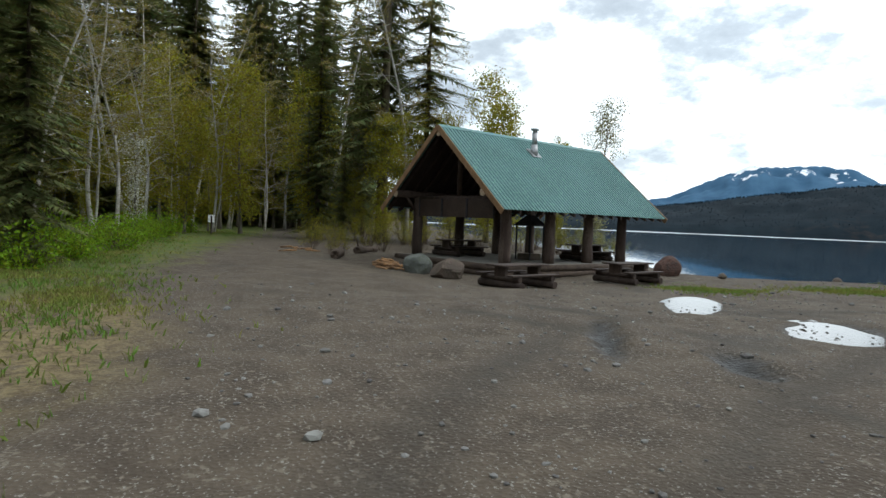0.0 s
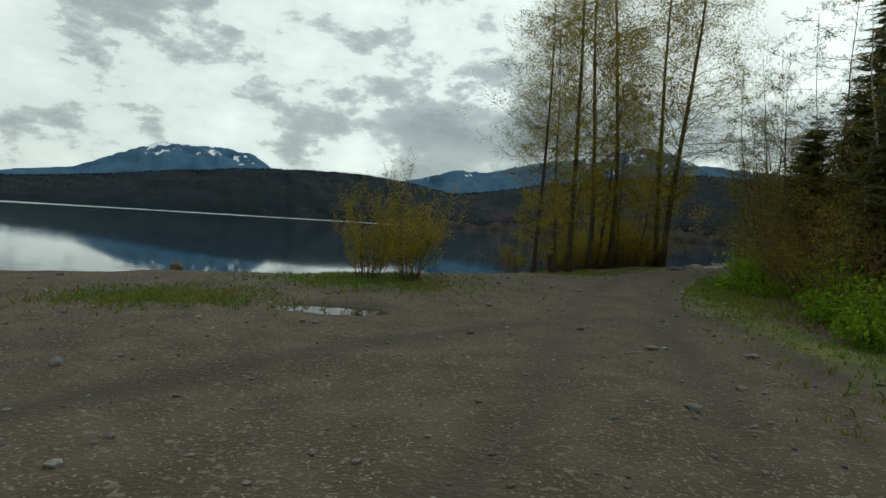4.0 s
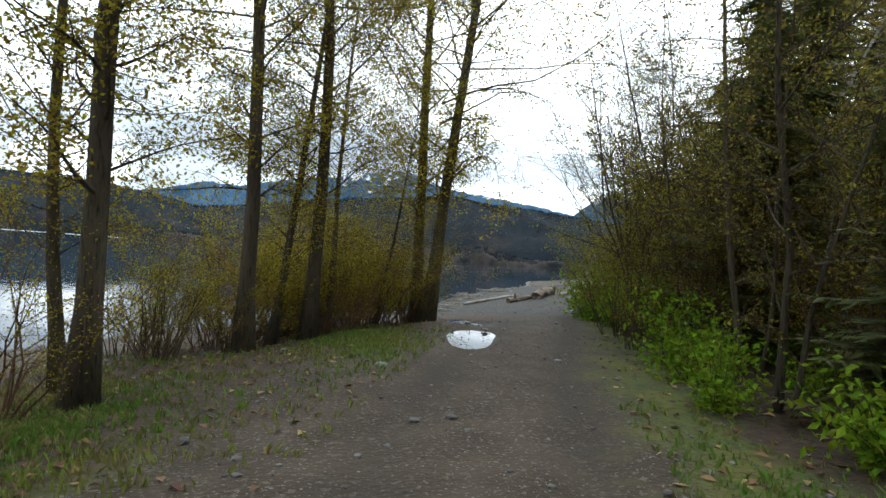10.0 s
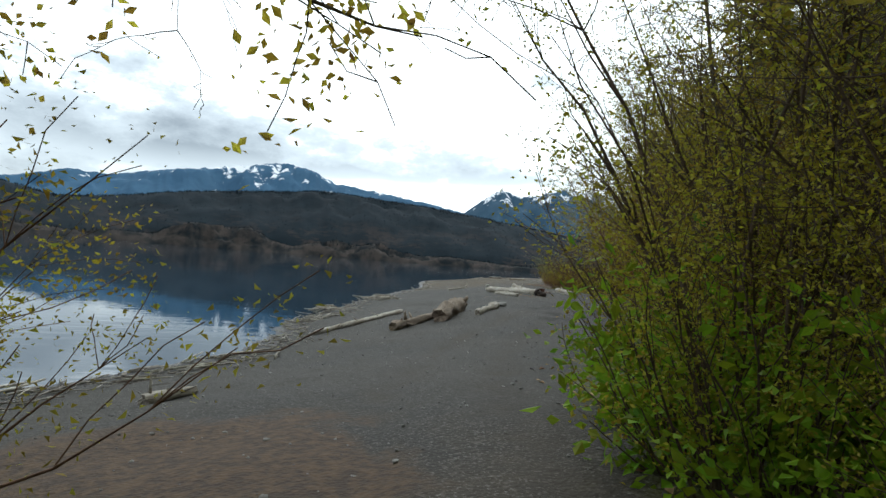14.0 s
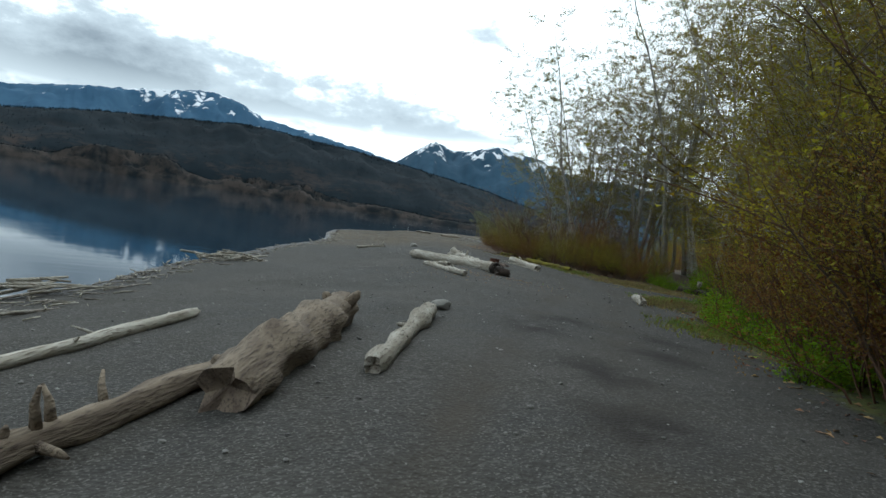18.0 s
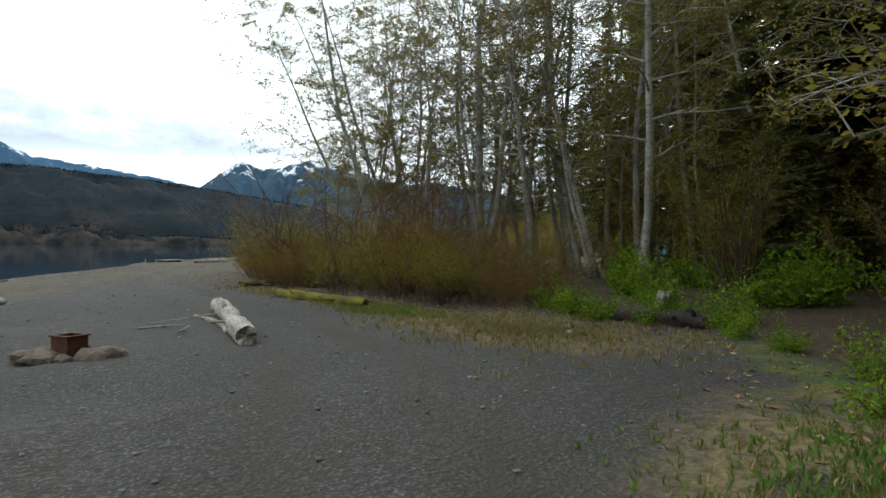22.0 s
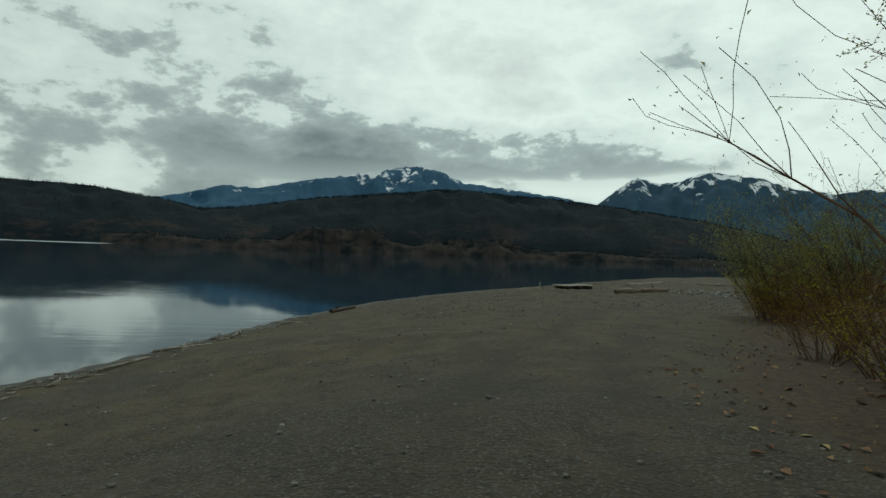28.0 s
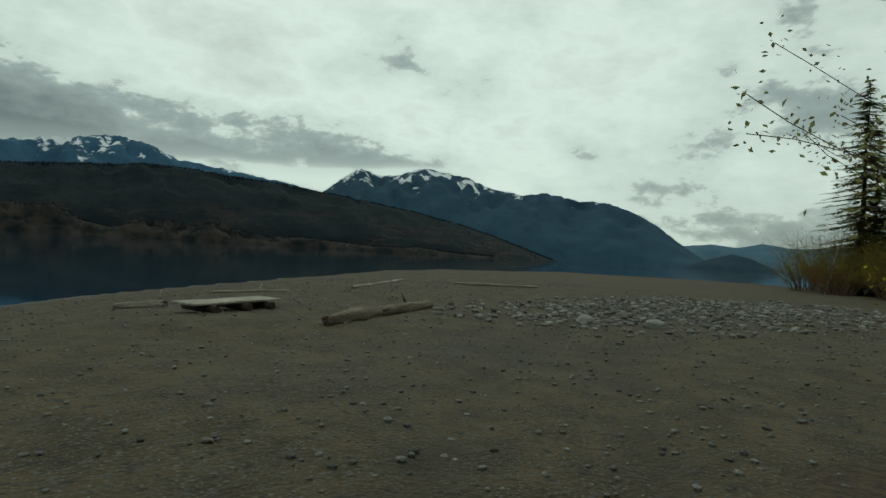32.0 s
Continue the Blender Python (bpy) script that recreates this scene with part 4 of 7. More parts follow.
def fine_tree(seed, height, girth, crown_from, limbs, spread, lean=8.0, stems=1, leaves=3000, size=0.05, rise=0.5, droop=-0.02, twigs=5, bow=0.05, fine=0.0045):
    """Mesh data for a slender open tree: leaning, slightly bowed stems, limbs that fork twice, small leaves towards the tips."""
    rng = random.Random(seed)
    wood, crown = Mesh(), Mesh()
    tips = []
    for f in range(stems):
        a = rng.uniform(0, 6.28)
        tilt = math.tan(radians(lean)) * rng.uniform(0.5, 1.1)
        hh = height * (1 if f == 0 else rng.uniform(0.65, 0.95))
        gg = girth * (1 if f == 0 else rng.uniform(0.55, 0.85))
        p = Vector((math.cos(a) * 0.22 * f, math.sin(a) * 0.22 * f, -0.25))
        d = Vector((math.cos(a) * tilt, math.sin(a) * tilt, 1)).normalized()
        pts, rad, n = [], [], 16
        for k in range(n + 1):
            t = k / n
            pts.append(p.copy())
            rad.append(max(0.008, gg * (1 - 0.95 * t ** 0.9) * (1.4 - 5 * t if t < 0.08 else 1)))
            d = (d + Vector((rng.gauss(0, bow), rng.gauss(0, bow), 0.03))).normalized()
            p = p + d * (hh / n)
        wood.tube(pts, rad, 9)
        m = max(4, limbs // stems)
        for k in range(m):
            t = crown_from + (0.98 - crown_from) * (k + rng.random()) / m
            i = min(int(t * n), n - 1)
            q = pts[i].lerp(pts[i + 1], t * n - i)
            b = k * 2.4 + rng.uniform(-0.6, 0.6)
            reach = spread * (0.35 + 0.65 * math.sin(3.1416 * min(1, 0.15 + (t - crown_from) / (1.02 - crown_from) * 0.85))) * rng.uniform(0.5, 1.1)
            lp, lr = limb(rng, q, (math.cos(b), math.sin(b), rise * rng.uniform(0.3, 1.5)), reach, max(0.008, rad[i] * 0.42), 0.13, droop, 6)
            wood.tube(lp, lr, 4, caps=False)
            for _ in range(twigs):
                j = rng.randint(1, 6)
                c = b + rng.uniform(-1.2, 1.2)
                tp, tr = limb(rng, lp[j], (math.cos(c), math.sin(c), rng.uniform(-0.2, 0.9)), reach * rng.uniform(0.2, 0.5), max(0.005, lr[j] * 0.6), 0.2, droop, 4)
                wood.tube(tp, tr, 3, caps=False)
                for _ in range(3):
                    e = c + rng.uniform(-1.3, 1.3)
                    up, ur = limb(rng, tp[rng.randint(1, 4)], (math.cos(e), math.sin(e), rng.uniform(-0.3, 0.8)), reach * rng.uniform(0.08, 0.2), fine, 0.25, droop, 2)
                    wood.tube(up, [max(fine * 0.7, r) for r in ur], 3, caps=False)
                    tips += up[1:]
                tips += tp[2:]
    for _ in range(leaves):
        q = tips[rng.randrange(len(tips))]
        leaf(crown, (q.x + rng.gauss(0, 0.06), q.y + rng.gauss(0, 0.06), q.z + rng.gauss(0, 0.06)), size * rng.uniform(0.6, 1.4), rng, 0.2, False)
    return wood, crown


def conifer(seed, height, girth, width, whorls, droop=0.25, bare=0.05, blades=15, fat=0.24, plain=False, gaps=0.0):
    """Mesh data for a fir or cedar: trunk, and tiers of drooping branches set with needle sprays."""
    rng = random.Random(seed)
    wood, crown = Mesh(), Mesh()
    n = 12
    pts = [Vector((rng.gauss(0, 0.03) * k * 0.15, rng.gauss(0, 0.03) * k * 0.15, -0.3 + (height + 0.3) * k / n)) for k in range(n + 1)]
    wood.tube(pts, [max(0.012, girth * (1 - 0.97 * k / n) * (1.3 if k == 0 else 1)) for k in range(n + 1)], 9)
    for w in range(whorls):
        t = bare + (1 - bare) * ((w + rng.random() * 0.8) / whorls) ** 0.92
        if t > 0.992:
            continue
        z = height * t
        base = width * (1 - t) ** 0.62 * (0.55 + 0.45 * min(1, t * 5)) + 0.12
        for b in range(rng.randint(4, 5)):
            a = rng.uniform(0, 6.28)
            ln = base * rng.uniform(0.35, 1.2)
            if rng.random() < gaps:
                continue
            d = Vector((math.cos(a), math.sin(a), 0.12 - droop * (0.5 + 0.6 * (1 - t))))
            p = Vector((0, 0, z + rng.uniform(-0.6, 0.6) * height / whorls)) + Vector((math.cos(a), math.sin(a), 0)) * 0.03
            spine = [p + d * ln * s + Vector((0, 0, -droop * ln * s * s * 0.5 + 0.14 * ln * s * s * s)) for s in (0, 0.35, 0.7, 1.0)]
            if blades > 13:
                wood.tube(spine, [0.012 + 0.014 * ln, 0.014, 0.009, 0.004], 3, caps=False)
            side = Vector((-math.sin(a), math.cos(a), 0))
            m = max(6, int(blades * (0.5 + ln / max(width, 0.1))))
            for k in range(m):
                s = (k + rng.random()) / m
                i = 0 if s < 0.35 else 1 if s < 0.7 else 2
                lo, hi = (0, 0.35, 0.7)[i], (0.35, 0.7, 1.0)[i]
                q = spine[i].lerp(spine[i + 1], (s - lo) / (hi - lo))
                sg = 1 if k % 2 else -1
                bl = (0.16 + 0.34 * ln * (1 - s * 0.75)) * rng.uniform(0.6, 1.1)
                out = (side * sg * rng.uniform(0.7, 1.1) + d * rng.uniform(0.3, 0.9) + Vector((0, 0, rng.uniform(-0.45, 0.05)))).normalized()
                wd = out.cross(Vector((0, 0, 1))).normalized() * bl * fat
                tip = q + out * bl
                midp = q + out * bl * 0.5 + Vector((0, 0, rng.uniform(-0.06, 0.02) * bl))
                if plain:
                    crown.add([q - wd * 0.7, q + wd * 0.7, tip], [(0, 1, 2)])
                else:
                    crown.add([q, midp + wd, tip, midp - wd], [(0, 1, 2, 3)])
    return wood, crown


def shrub(seed, height, stems, spread, leaves, size, twiggy=3, arch=0.0):
    """Mesh data for a many-stemmed willow or dogwood."""
    rng = random.Random(seed)
    wood, crown = Mesh(), Mesh()
    anchors = []
    for _ in range(stems):
        a, out = rng.uniform(0, 6.28), rng.uniform(0.1, 1.0)
        ln = height * rng.uniform(0.55, 1.05)
        st = (math.cos(a) * out * spread * 0.22, math.sin(a) * out * spread * 0.22, -0.1)
        tilt = out * spread / height * 0.8
        lp, lr = limb(rng, st, (math.cos(a) * tilt, math.sin(a) * tilt, 1), ln, 0.006 + 0.0045 * height, 0.12, -arch * 0.1, 7)
        wood.tube(lp, lr, 3, caps=False)
        for _ in range(twiggy):
            j = rng.randint(2, 6)
            b = a + rng.uniform(-1.6, 1.6)
            tp, tr = limb(rng, lp[j], (math.cos(b) * 0.8, math.sin(b) * 0.8, rng.uniform(0.2, 1.1)), ln * rng.uniform(0.15, 0.4), max(0.005, lr[j] * 0.6), 0.15, 0.02, 4)
            wood.tube(tp, tr, 3, caps=False)
            anchors += tp[1:]
        anchors += lp[3:]
    for _ in range(leaves):
        q = anchors[rng.randrange(len(anchors))]
        leaf(crown, (q.x + rng.gauss(0, 0.09), q.y + rng.gauss(0, 0.09), max(0.03, q.z + rng.gauss(0, 0.09))), size * rng.uniform(0.6, 1.4), rng, 0.0, size < 0.05)
    return wood, crown


def leafy_clump(seed, height, spread, leaves, size):
    """Mesh data for low lush undergrowth: short stems under broad leaves."""
    rng = random.Random(seed)
    wood, crown = Mesh(), Mesh()
    for _ in range(26):
        a, r = rng.uniform(0, 6.28), spread * math.sqrt(rng.random())
        h = height * rng.uniform(0.45, 1.0) * (1 - 0.45 * (r / spread) ** 2)
        x, y = math.cos(a) * r, math.sin(a) * r
        lp, lr = limb(rng, (x * 0.1, y * 0.1, -0.05), (x * 0.75, y * 0.75, h), h * 1.15, 0.009, 0.1, 0, 4)
        wood.tube(lp, lr, 3, caps=False)
        for _ in range(leaves // 26):
            q = lp[rng.randint(1, 4)]
            leaf(crown, (q.x + rng.gauss(0, 0.14), q.y + rng.gauss(0, 0.14), max(0.04, q.z + rng.gauss(0, 0.11))), size * rng.uniform(0.6, 1.4), rng, 0.15)
    return wood, crown


def plant(name, parts, woodmat, leafmat, label, category, group):
    """A first plant, out of the way under the ground until it is copied into place."""
    ob = thing(name, label, category, Matrix.Translation((0, 0, 0)), group)
    parts[0].make("trunk" if category == "tree" else "framework", woodmat, ob)
    parts[1].make("crown" if category == "tree" else "foliage", leafmat, ob)
    return ob


class Grower:
    """Plants copies of one kind: the first call moves the original, later ones copy it."""

    def __init__(self, kinds):
        self.kinds, self.used, self.n = kinds, set(), 0

    def __call__(self, x, y, scale=1.0, turn=None, kind=None, sink=0.0, squash=1.0, label="", lean=(0, 0)):
        k = self.n % len(self.kinds) if kind is None else kind
        self.n += 1
        ob = self.kinds[k]
        turn = (self.n * 137.5) % 360 if turn is None else turn
        m = (Matrix.Translation((x, y, gz(x, y) - sink)) @ Euler((radians(lean[0]), radians(lean[1]), 0)).to_matrix().to_4x4()
             @ Matrix.Rotation(radians(turn), 4, "Z") @ Matrix.Diagonal((scale * squash, scale * squash, scale, 1)))
        if k in self.used:
            ob = copy_thing(ob, m)
        else:
            self.used.add(k)
            ob.matrix_basis = m
        return tagged(ob, label) if label else ob


cottonwood = Grower([plant("cottonwood_tree", broadleaf(100 + k, 19 + k, 0.155, 0.13, 88, 36000, 0.068, 5.0, 0.02, sparse=0.62, twigs=8, thick=0.22), M["bark_dark"], M["leaf_cotton"],
                           "tall slender cottonwood with dark trunk and sparse new leaves", "tree", "cottonwoods by the lake") for k in range(4)])
alder = Grower([plant("alder_tree", fine_tree(200 + k, 15 + 1.5 * k, 0.13, 0.2, 36, 4.2, 9, 1 + k % 2, 14000, 0.072, twigs=6, fine=0.009), M["bark_pale"], M["leaf_olive"],
                      "pale-trunked alder with thin branches and budding leaves", "tree", "alders at the edge of the woods") for k in range(4)])
clumptree = Grower([plant("lakeside_alder_tree", fine_tree(240 + k, 21, 0.2, 0.2, 54, 6.5, 10, 3, 12000, 0.08, rise=0.9, twigs=7, fine=0.011), M["bark_pale"], M["leaf_olive"],
                          "broad alder with several leaning trunks and open budding crown", "tree", "broad alders above the beach") for k in range(2)])
faralder = Grower([plant("alder_tree", fine_tree(230 + k, 17 + 1.5 * k, 0.14, 0.25, 18, 3.6, 6, 1 + k % 2, 2200, 0.11, twigs=3), M["bark_pale"], M["leaf_olive"],
                         "bare alder with pale trunk deep in the woods", "tree", "alders deep in the woods") for k in range(2)])
yellowtree = Grower([plant("maple_tree", broadleaf(300 + k, 12 + 2 * k, 0.15, 0.10, 34, 7500, 0.19, 3.4, 0.05, sparse=1.6), M["bark_grey"], M["leaf_spring"],
                           "broad-leaved tree in fresh yellow-green spring leaf", "tree", "spring-green trees") for k in range(3)])
blossomtree = Grower([plant("cherry_tree", broadleaf(340, 7, 0.1, 0.2, 24, 2200, 0.12, 2.0, 0.05, sparse=1.2), M["bark_grey"], M["blossom"],
                            "wild cherry tree in white blossom at the edge of the woods", "tree", "") for k in range(1)])
thintree = Grower([plant("young_alder_tree", fine_tree(260 + k, 9.5 + k, 0.06, 0.12, 34, 2.6, 7, 2, 5200, 0.05, twigs=6, fine=0.005), M["bark_dark"], M["leaf_olive"],
                         "thin young alder with dark twigs and small olive leaves", "tree", "young alders by the track") for k in range(2)])
budtree = Grower([plant("young_aspen_tree", broadleaf(350 + k, 8.6 + k, 0.08, 0.06, 62, 12000, 0.075, 2.7, 0.04, rise=0.9, twigs=6, sparse=0.5), M["bark_grey"], M["leaf_bud"],
                        "young upright tree with pale opening buds", "tree", "young budding trees") for k in range(1)])
fir = Grower([plant("fir_tree", conifer(400 + k, 15 + 4 * k, 0.17 + 0.04 * k, 3.3 + 0.3 * k, 58 + 6 * k, 0.3 + 0.1 * (k % 2), 0.03, 44, 0.17, True), M["bark_dark"], M["needle"],
                    "dark green fir with drooping branches", "tree", "firs and cedars") for k in range(4)])
farfir = Grower([plant("fir_tree", conifer(430 + k, 18 + 4 * k, 0.2, 3.9 + 0.3 * k, 44, 0.33, 0.03, 22, 0.3, True), M["bark_dark"], M["needle"],
                       "dark green fir deep in the woods", "tree", "firs deep in the woods") for k in range(3)])
tallfir = Grower([plant("fir_tree", conifer(470 + k, 30, 0.42, 6.4, 62, 0.42, 0.16, 70, 0.11, True, 0.3), M["bark_dark"], M["needle"],
                        "tall old fir with a thick trunk and long open drooping branches", "tree", "old firs behind the shelter") for k in range(2)])
youngfir = Grower([plant("young_fir_tree", conifer(450 + k, 6.5 + k, 0.09, 2.3, 40, 0.2, 0.02, 38, 0.13), M["bark_dark"], M["needle"],
                         "young dark green fir with branches to the ground", "tree", "young firs") for k in range(3)])
willow = Grower([plant("willow_shrub", shrub(500 + k, 3.4 + 0.4 * k, 20, 2.6, 4200, 0.05, 4), M["twig"], M["leaf_spring"],
                       "many-stemmed willow shrub in yellow-green bud", "shrub", "willow shrubs") for k in range(3)])
goldwillow = Grower([plant("golden_willow_shrub", shrub(530 + k, 3.6 + 0.3 * k, 18, 2.9, 8000, 0.055, 7), M["twig"], M["leaf_gold"],
                           "dense willow shrub in golden-yellow bud", "shrub", "golden willow shrubs") for k in range(2)])
dogwood = Grower([plant("dogwood_shrub", shrub(550 + k, 2.6 + 0.5 * k, 17, 2.8, 6000, 0.044, 7, 0.4), M["twig_red"], M[("leaf_rust", "leaf_olive", "leaf_gold", "leaf_spring")[k]],
                        "reddish-brown thicket shrub with small olive and russet leaves", "shrub", "brown thicket shrubs") for k in range(4)])
tallwillow = Grower([plant("tall_willow_shrub", shrub(580 + k, 7.5 + k, 16, 4.4, 9000, 0.06, 10), M["twig"], M["leaf_olive" if k == 1 else "leaf_spring"],
                           "tall arching willow with yellow-green spring leaves", "shrub", "tall willows") for k in range(3)])
bareshrub = Grower([plant("bare_shrub", shrub(620 + k, 6.0 + 0.5 * k, 13, 5.4, 1100, 0.042, 12, 0.15), M["twig_red"], M["leaf_bud"],
                          "tall nearly bare shrub with reddish twigs and opening buds", "shrub", "bare shrubs above the beach") for k in range(3)])
spitwillow = Grower([plant("sallow_shrub", shrub(640 + k, 5.0, 16, 2.9, 9500, 0.05, 11, 0.1), M["twig"], M["leaf_sallow"],
                           "tall open sallow with thin branches and small grey-green leaves", "shrub", "sallows on the spit") for k in range(2)])
lush = Grower([plant("berry_bush", leafy_clump(600 + k, 1.3, 1.0, 980, 0.092), M["twig"], M["leaf_bright"],
                     "low berry bush with bright green leaves", "shrub", "bright green bushes") for k in range(3)])

R = random.Random(77)


def along(line, n, lo, hi):
    """n places beside a line, between lo and hi metres to its right."""
    seg = [(Vector(a), Vector(b)) for a, b in zip(line, line[1:])]
    total = sum((b - a).length for a, b in seg)
    out = []
    for k in range(n):
        s = (k + R.random()) / n * total
        for a, b in seg:
            if s <= (b - a).length:
                d = (b - a).normalized()
                q = a + d * s + Vector((d.y, -d.x)) * R.uniform(lo, hi)
                out.append((q.x, q.y))
                break
            s -= (b - a).length
    return out


# row of cottonwoods between the track and the lake
for x, y, s, lx, ly, q in [(-2.55, 18.3, 0.66, 0, -1, 1.0), (-1.25, 21.6, 0.95, 1, -2, 1.0), (-0.15, 26.2, 1.05, 0, -1, 1.0), (0.95, 27.9, 1.05, 2, 0, 1.0), (1.35, 29.0, 0.85, 0, 4, 1.0),
                           (3.95, 32.0, 1.25, 0, 1, 1.0), (4.15, 31.5, 1.2, 0, 5, 1.0), (-1.75, 22.4, 0.55, 0, -5, 1.0), (2.7, 31.6, 0.6, 4, 4, 1.0), (0.2, 27.6, 0.7, 0, 3, 1.0)]:
    tree = cottonwood(x, y, s, lean=(lx, ly), squash=q)
    if x == 4.15:
        overhanging = tree


def drooping_limbs(tree, ends, seed):
    """Long arching limbs that hang low over the track, with thin curling twigs and narrow young leaves."""
    rng = random.Random(seed)
    base = tree.matrix_basis
    for start, top, end in ends:
        wood, leaves = Mesh(), Mesh()
        a, b, c = Vector(start), Vector(top), Vector(end)
        pts = [a * (1 - t) ** 2 + b * 2 * t * (1 - t) + c * t * t + Vector((rng.gauss(0, 0.05), rng.gauss(0, 0.05), rng.gauss(0, 0.04))) * (t > 0) for t in (0, 0.14, 0.28, 0.42, 0.56, 0.7, 0.85, 1.0)]
        wood.tube(pts, [0.036, 0.025, 0.017, 0.013, 0.010, 0.008, 0.006, 0.004], 6)
        for _ in range(20):
            k = rng.randint(2, 7)
            w = rng.uniform(0, 6.28)
            tp, tr = limb(rng, pts[k], (math.cos(w), math.sin(w), rng.uniform(-0.8, 0.5)), rng.uniform(0.4, 1.0), 0.008, 0.22, -0.12, 6)
            wood.tube(tp, tr, 4, caps=False)
            for q in tp[2:]:
                up, ur = limb(rng, q, (rng.gauss(0, 1), rng.gauss(0, 1), -0.4), rng.uniform(0.12, 0.4), 0.004, 0.3, -0.05, 3)
                wood.tube(up, [max(0.003, r) for r in ur], 3, caps=False)
                for z in up[1:] + [q]:
                    if rng.random() < 0.5:
                        leaf(leaves, z, rng.uniform(0.02, 0.042), rng, 0.9, False)
        for name, mb, material in (("drooping_limb", wood, M["bark_dark"]), ("limb_leaves", leaves, M["leaf_cotton"])):
            ob = mb.make(name, material, tree)
            ob.matrix_parent_inverse = base.inverted()


drooping_limbs(overhanging, [((4.15, 31.5, 4.6), (6.2, 32.6, 7.6), (7.4, 33.4, 4.1)), ((4.15, 31.5, 5.4), (7.4, 31.4, 8.4), (9.2, 32.4, 4.2)), ((4.15, 31.5, 3.6), (5.2, 33.4, 6.2), (5.2, 34.6, 3.6)),
                             ((4.15, 31.5, 3.2), (5.6, 30.2, 5.6), (6.0, 31.2, 3.5)), ((4.15, 31.5, 6.0), (8.2, 33.6, 8.8), (10.2, 35.0, 4.6))], 91)
for x, y, s in [(-1.0, 27.4, 0.9), (0.4, 30.8, 1.0), (2.6, 32.2, 1.0), (3.4, 31.5, 0.9), (2.0, 28.6, 0.6), (-1.2, 24.9, 0.6),
                (1.4, 31.6, 1.1), (-3.6, 18.4, 0.5), (-0.4, 29.2, 1.0), (1.2, 28.6, 0.8), (-2.0, 21.2, 0.75)]:
    dogwood(x, y, s)
for x, y, s in [(-2.2, 26.0, 0.7), (-0.8, 28.6, 0.8), (1.0, 32.4, 0.85), (-1.4, 25.2, 0.55), (0.3, 29.6, 0.6), (2.2, 31.4, 0.65), (3.6, 32.6, 0.5), (-1.8, 27.0, 0.9), (0.2, 30.4, 0.95), (1.8, 33.2, 0.9), (-0.6, 26.6, 0.7), (0.9, 30.6, 0.75), (-3.4, 19.4, 0.6)]:
    goldwillow(x, y, s * (1.2 if y > 28 else 0.8)) if int(y * 10) % 4 else willow(x, y, s)
for x, y, s, q in [(-6.2, 8.45, 1.0, 0.62), (-5.4, 9.05, 0.9, 0.62), (-6.4, 8.7, 0.72, 0.75), (-5.2, 8.8, 0.68, 0.75)]:
    goldwillow(x, y, s, squash=q)
# dense thicket at the foot of the cottonwoods and where the bank begins
for x, y, s in [(-0.2, 29.6, 1.0), (1.0, 31.4, 1.1), (3.0, 33.0, 1.0)]:
    goldwillow(x, y, s)
for x, y, s in [(0.4, 31.0, 1.2), (2.2, 32.6, 1.2)]:
    dogwood(x, y, s)
for x, y, s in [(7.4, 6.2, 0.7), (8.0, 11.2, 0.8), (9.2, 27.4, 1.0), (10.6, 30.2, 1.0), (8.4, 24.4, 0.9), (12.2, 33.6, 1.0), (16.0, 38.0, 1.0), (19.8, 41.2, 1.0), (22.0, 45.0, 1.0), (20.2, 43.6, 0.95), (24.4, 48.0, 0.95)]:
    tallwillow(x, y, s)
for x, y, s in [(5.9, 13.6, 0.75), (6.6, 9.8, 0.85), (6.9, 16.4, 0.7)]:
    youngfir(x, y, s)
# firs, bright bushes and thicket on the woodland side of the track
for x, y, s, k in [(7.2, 19.5, 0.8, 0), (8.8, 16.5, 1.4, 1), (8.0, 13.2, 1.0, 2), (10.5, 20.0, 1.2, 0), (9.0, 24.0, 0.95, 1), (11.2, 12.0, 1.3, 2), (8.6, 9.0, 0.9, 0), (10.6, 27.5, 1.0, 1), (9.6, 5.0, 1.2, 2)]:
    youngfir(x, y, s, kind=k)
for x, y, s in [(13.5, 17, 0.8), (12.2, 23, 0.7), (15, 11, 0.9), (13, 5, 0.9), (13.2, 29.5, 0.8), (12.0, 26.5, 0.75), (15.6, 33.0, 0.85), (17, 22, 1.0), (12, -3, 1.0), (16, -1, 1.1), (19, 8, 1.1)]:
    fir(x, y, s)
for x, y in along(BANK[3:9], 26, 0.5, 2.6):
    lush(x, y, R.uniform(0.7, 1.25))
for x, y in along(BANK[4:10], 20, 2.2, 5.0):
    dogwood(x, y, R.uniform(0.7, 1.1))
for x, y in along(BANK[6:11], 9, 1.6, 4.0):
    tallwillow(x, y, R.uniform(0.7, 1.0))
for x, y, s, lx, ly in [(6.6, 20.6, 0.9, 4, -6), (7.6, 22.6, 1.0, 0, -5), (8.8, 25.6, 1.0, 3, -8), (5.9, 16.2, 0.8, 0, -3), (10.2, 28.6, 1.0, 0, -9), (8.2, 18.0, 1.1, 0, 0), (11.4, 31.4, 1.0, -4, -8),
                        (13.4, 35.0, 1.0, -4, -8), (16.6, 38.4, 1.1, -4, -6), (20.4, 42.6, 1.15, -6, -6), (24.2, 46.6, 1.1, -4, -6), (18.4, 41.2, 0.9, -8, -8)]:
    thintree(x, y, s, lean=(lx, ly))
for x, y, s in [(9.5, 32.3, 1.6), (10.4, 33.8, 1.4), (9.2, 30.9, 1.4), (9.0, 28.9, 1.2), (11.0, 33.4, 1.8)]:
    lush(x, y, s, label="tall bright lime-green bush at the end of the bank")
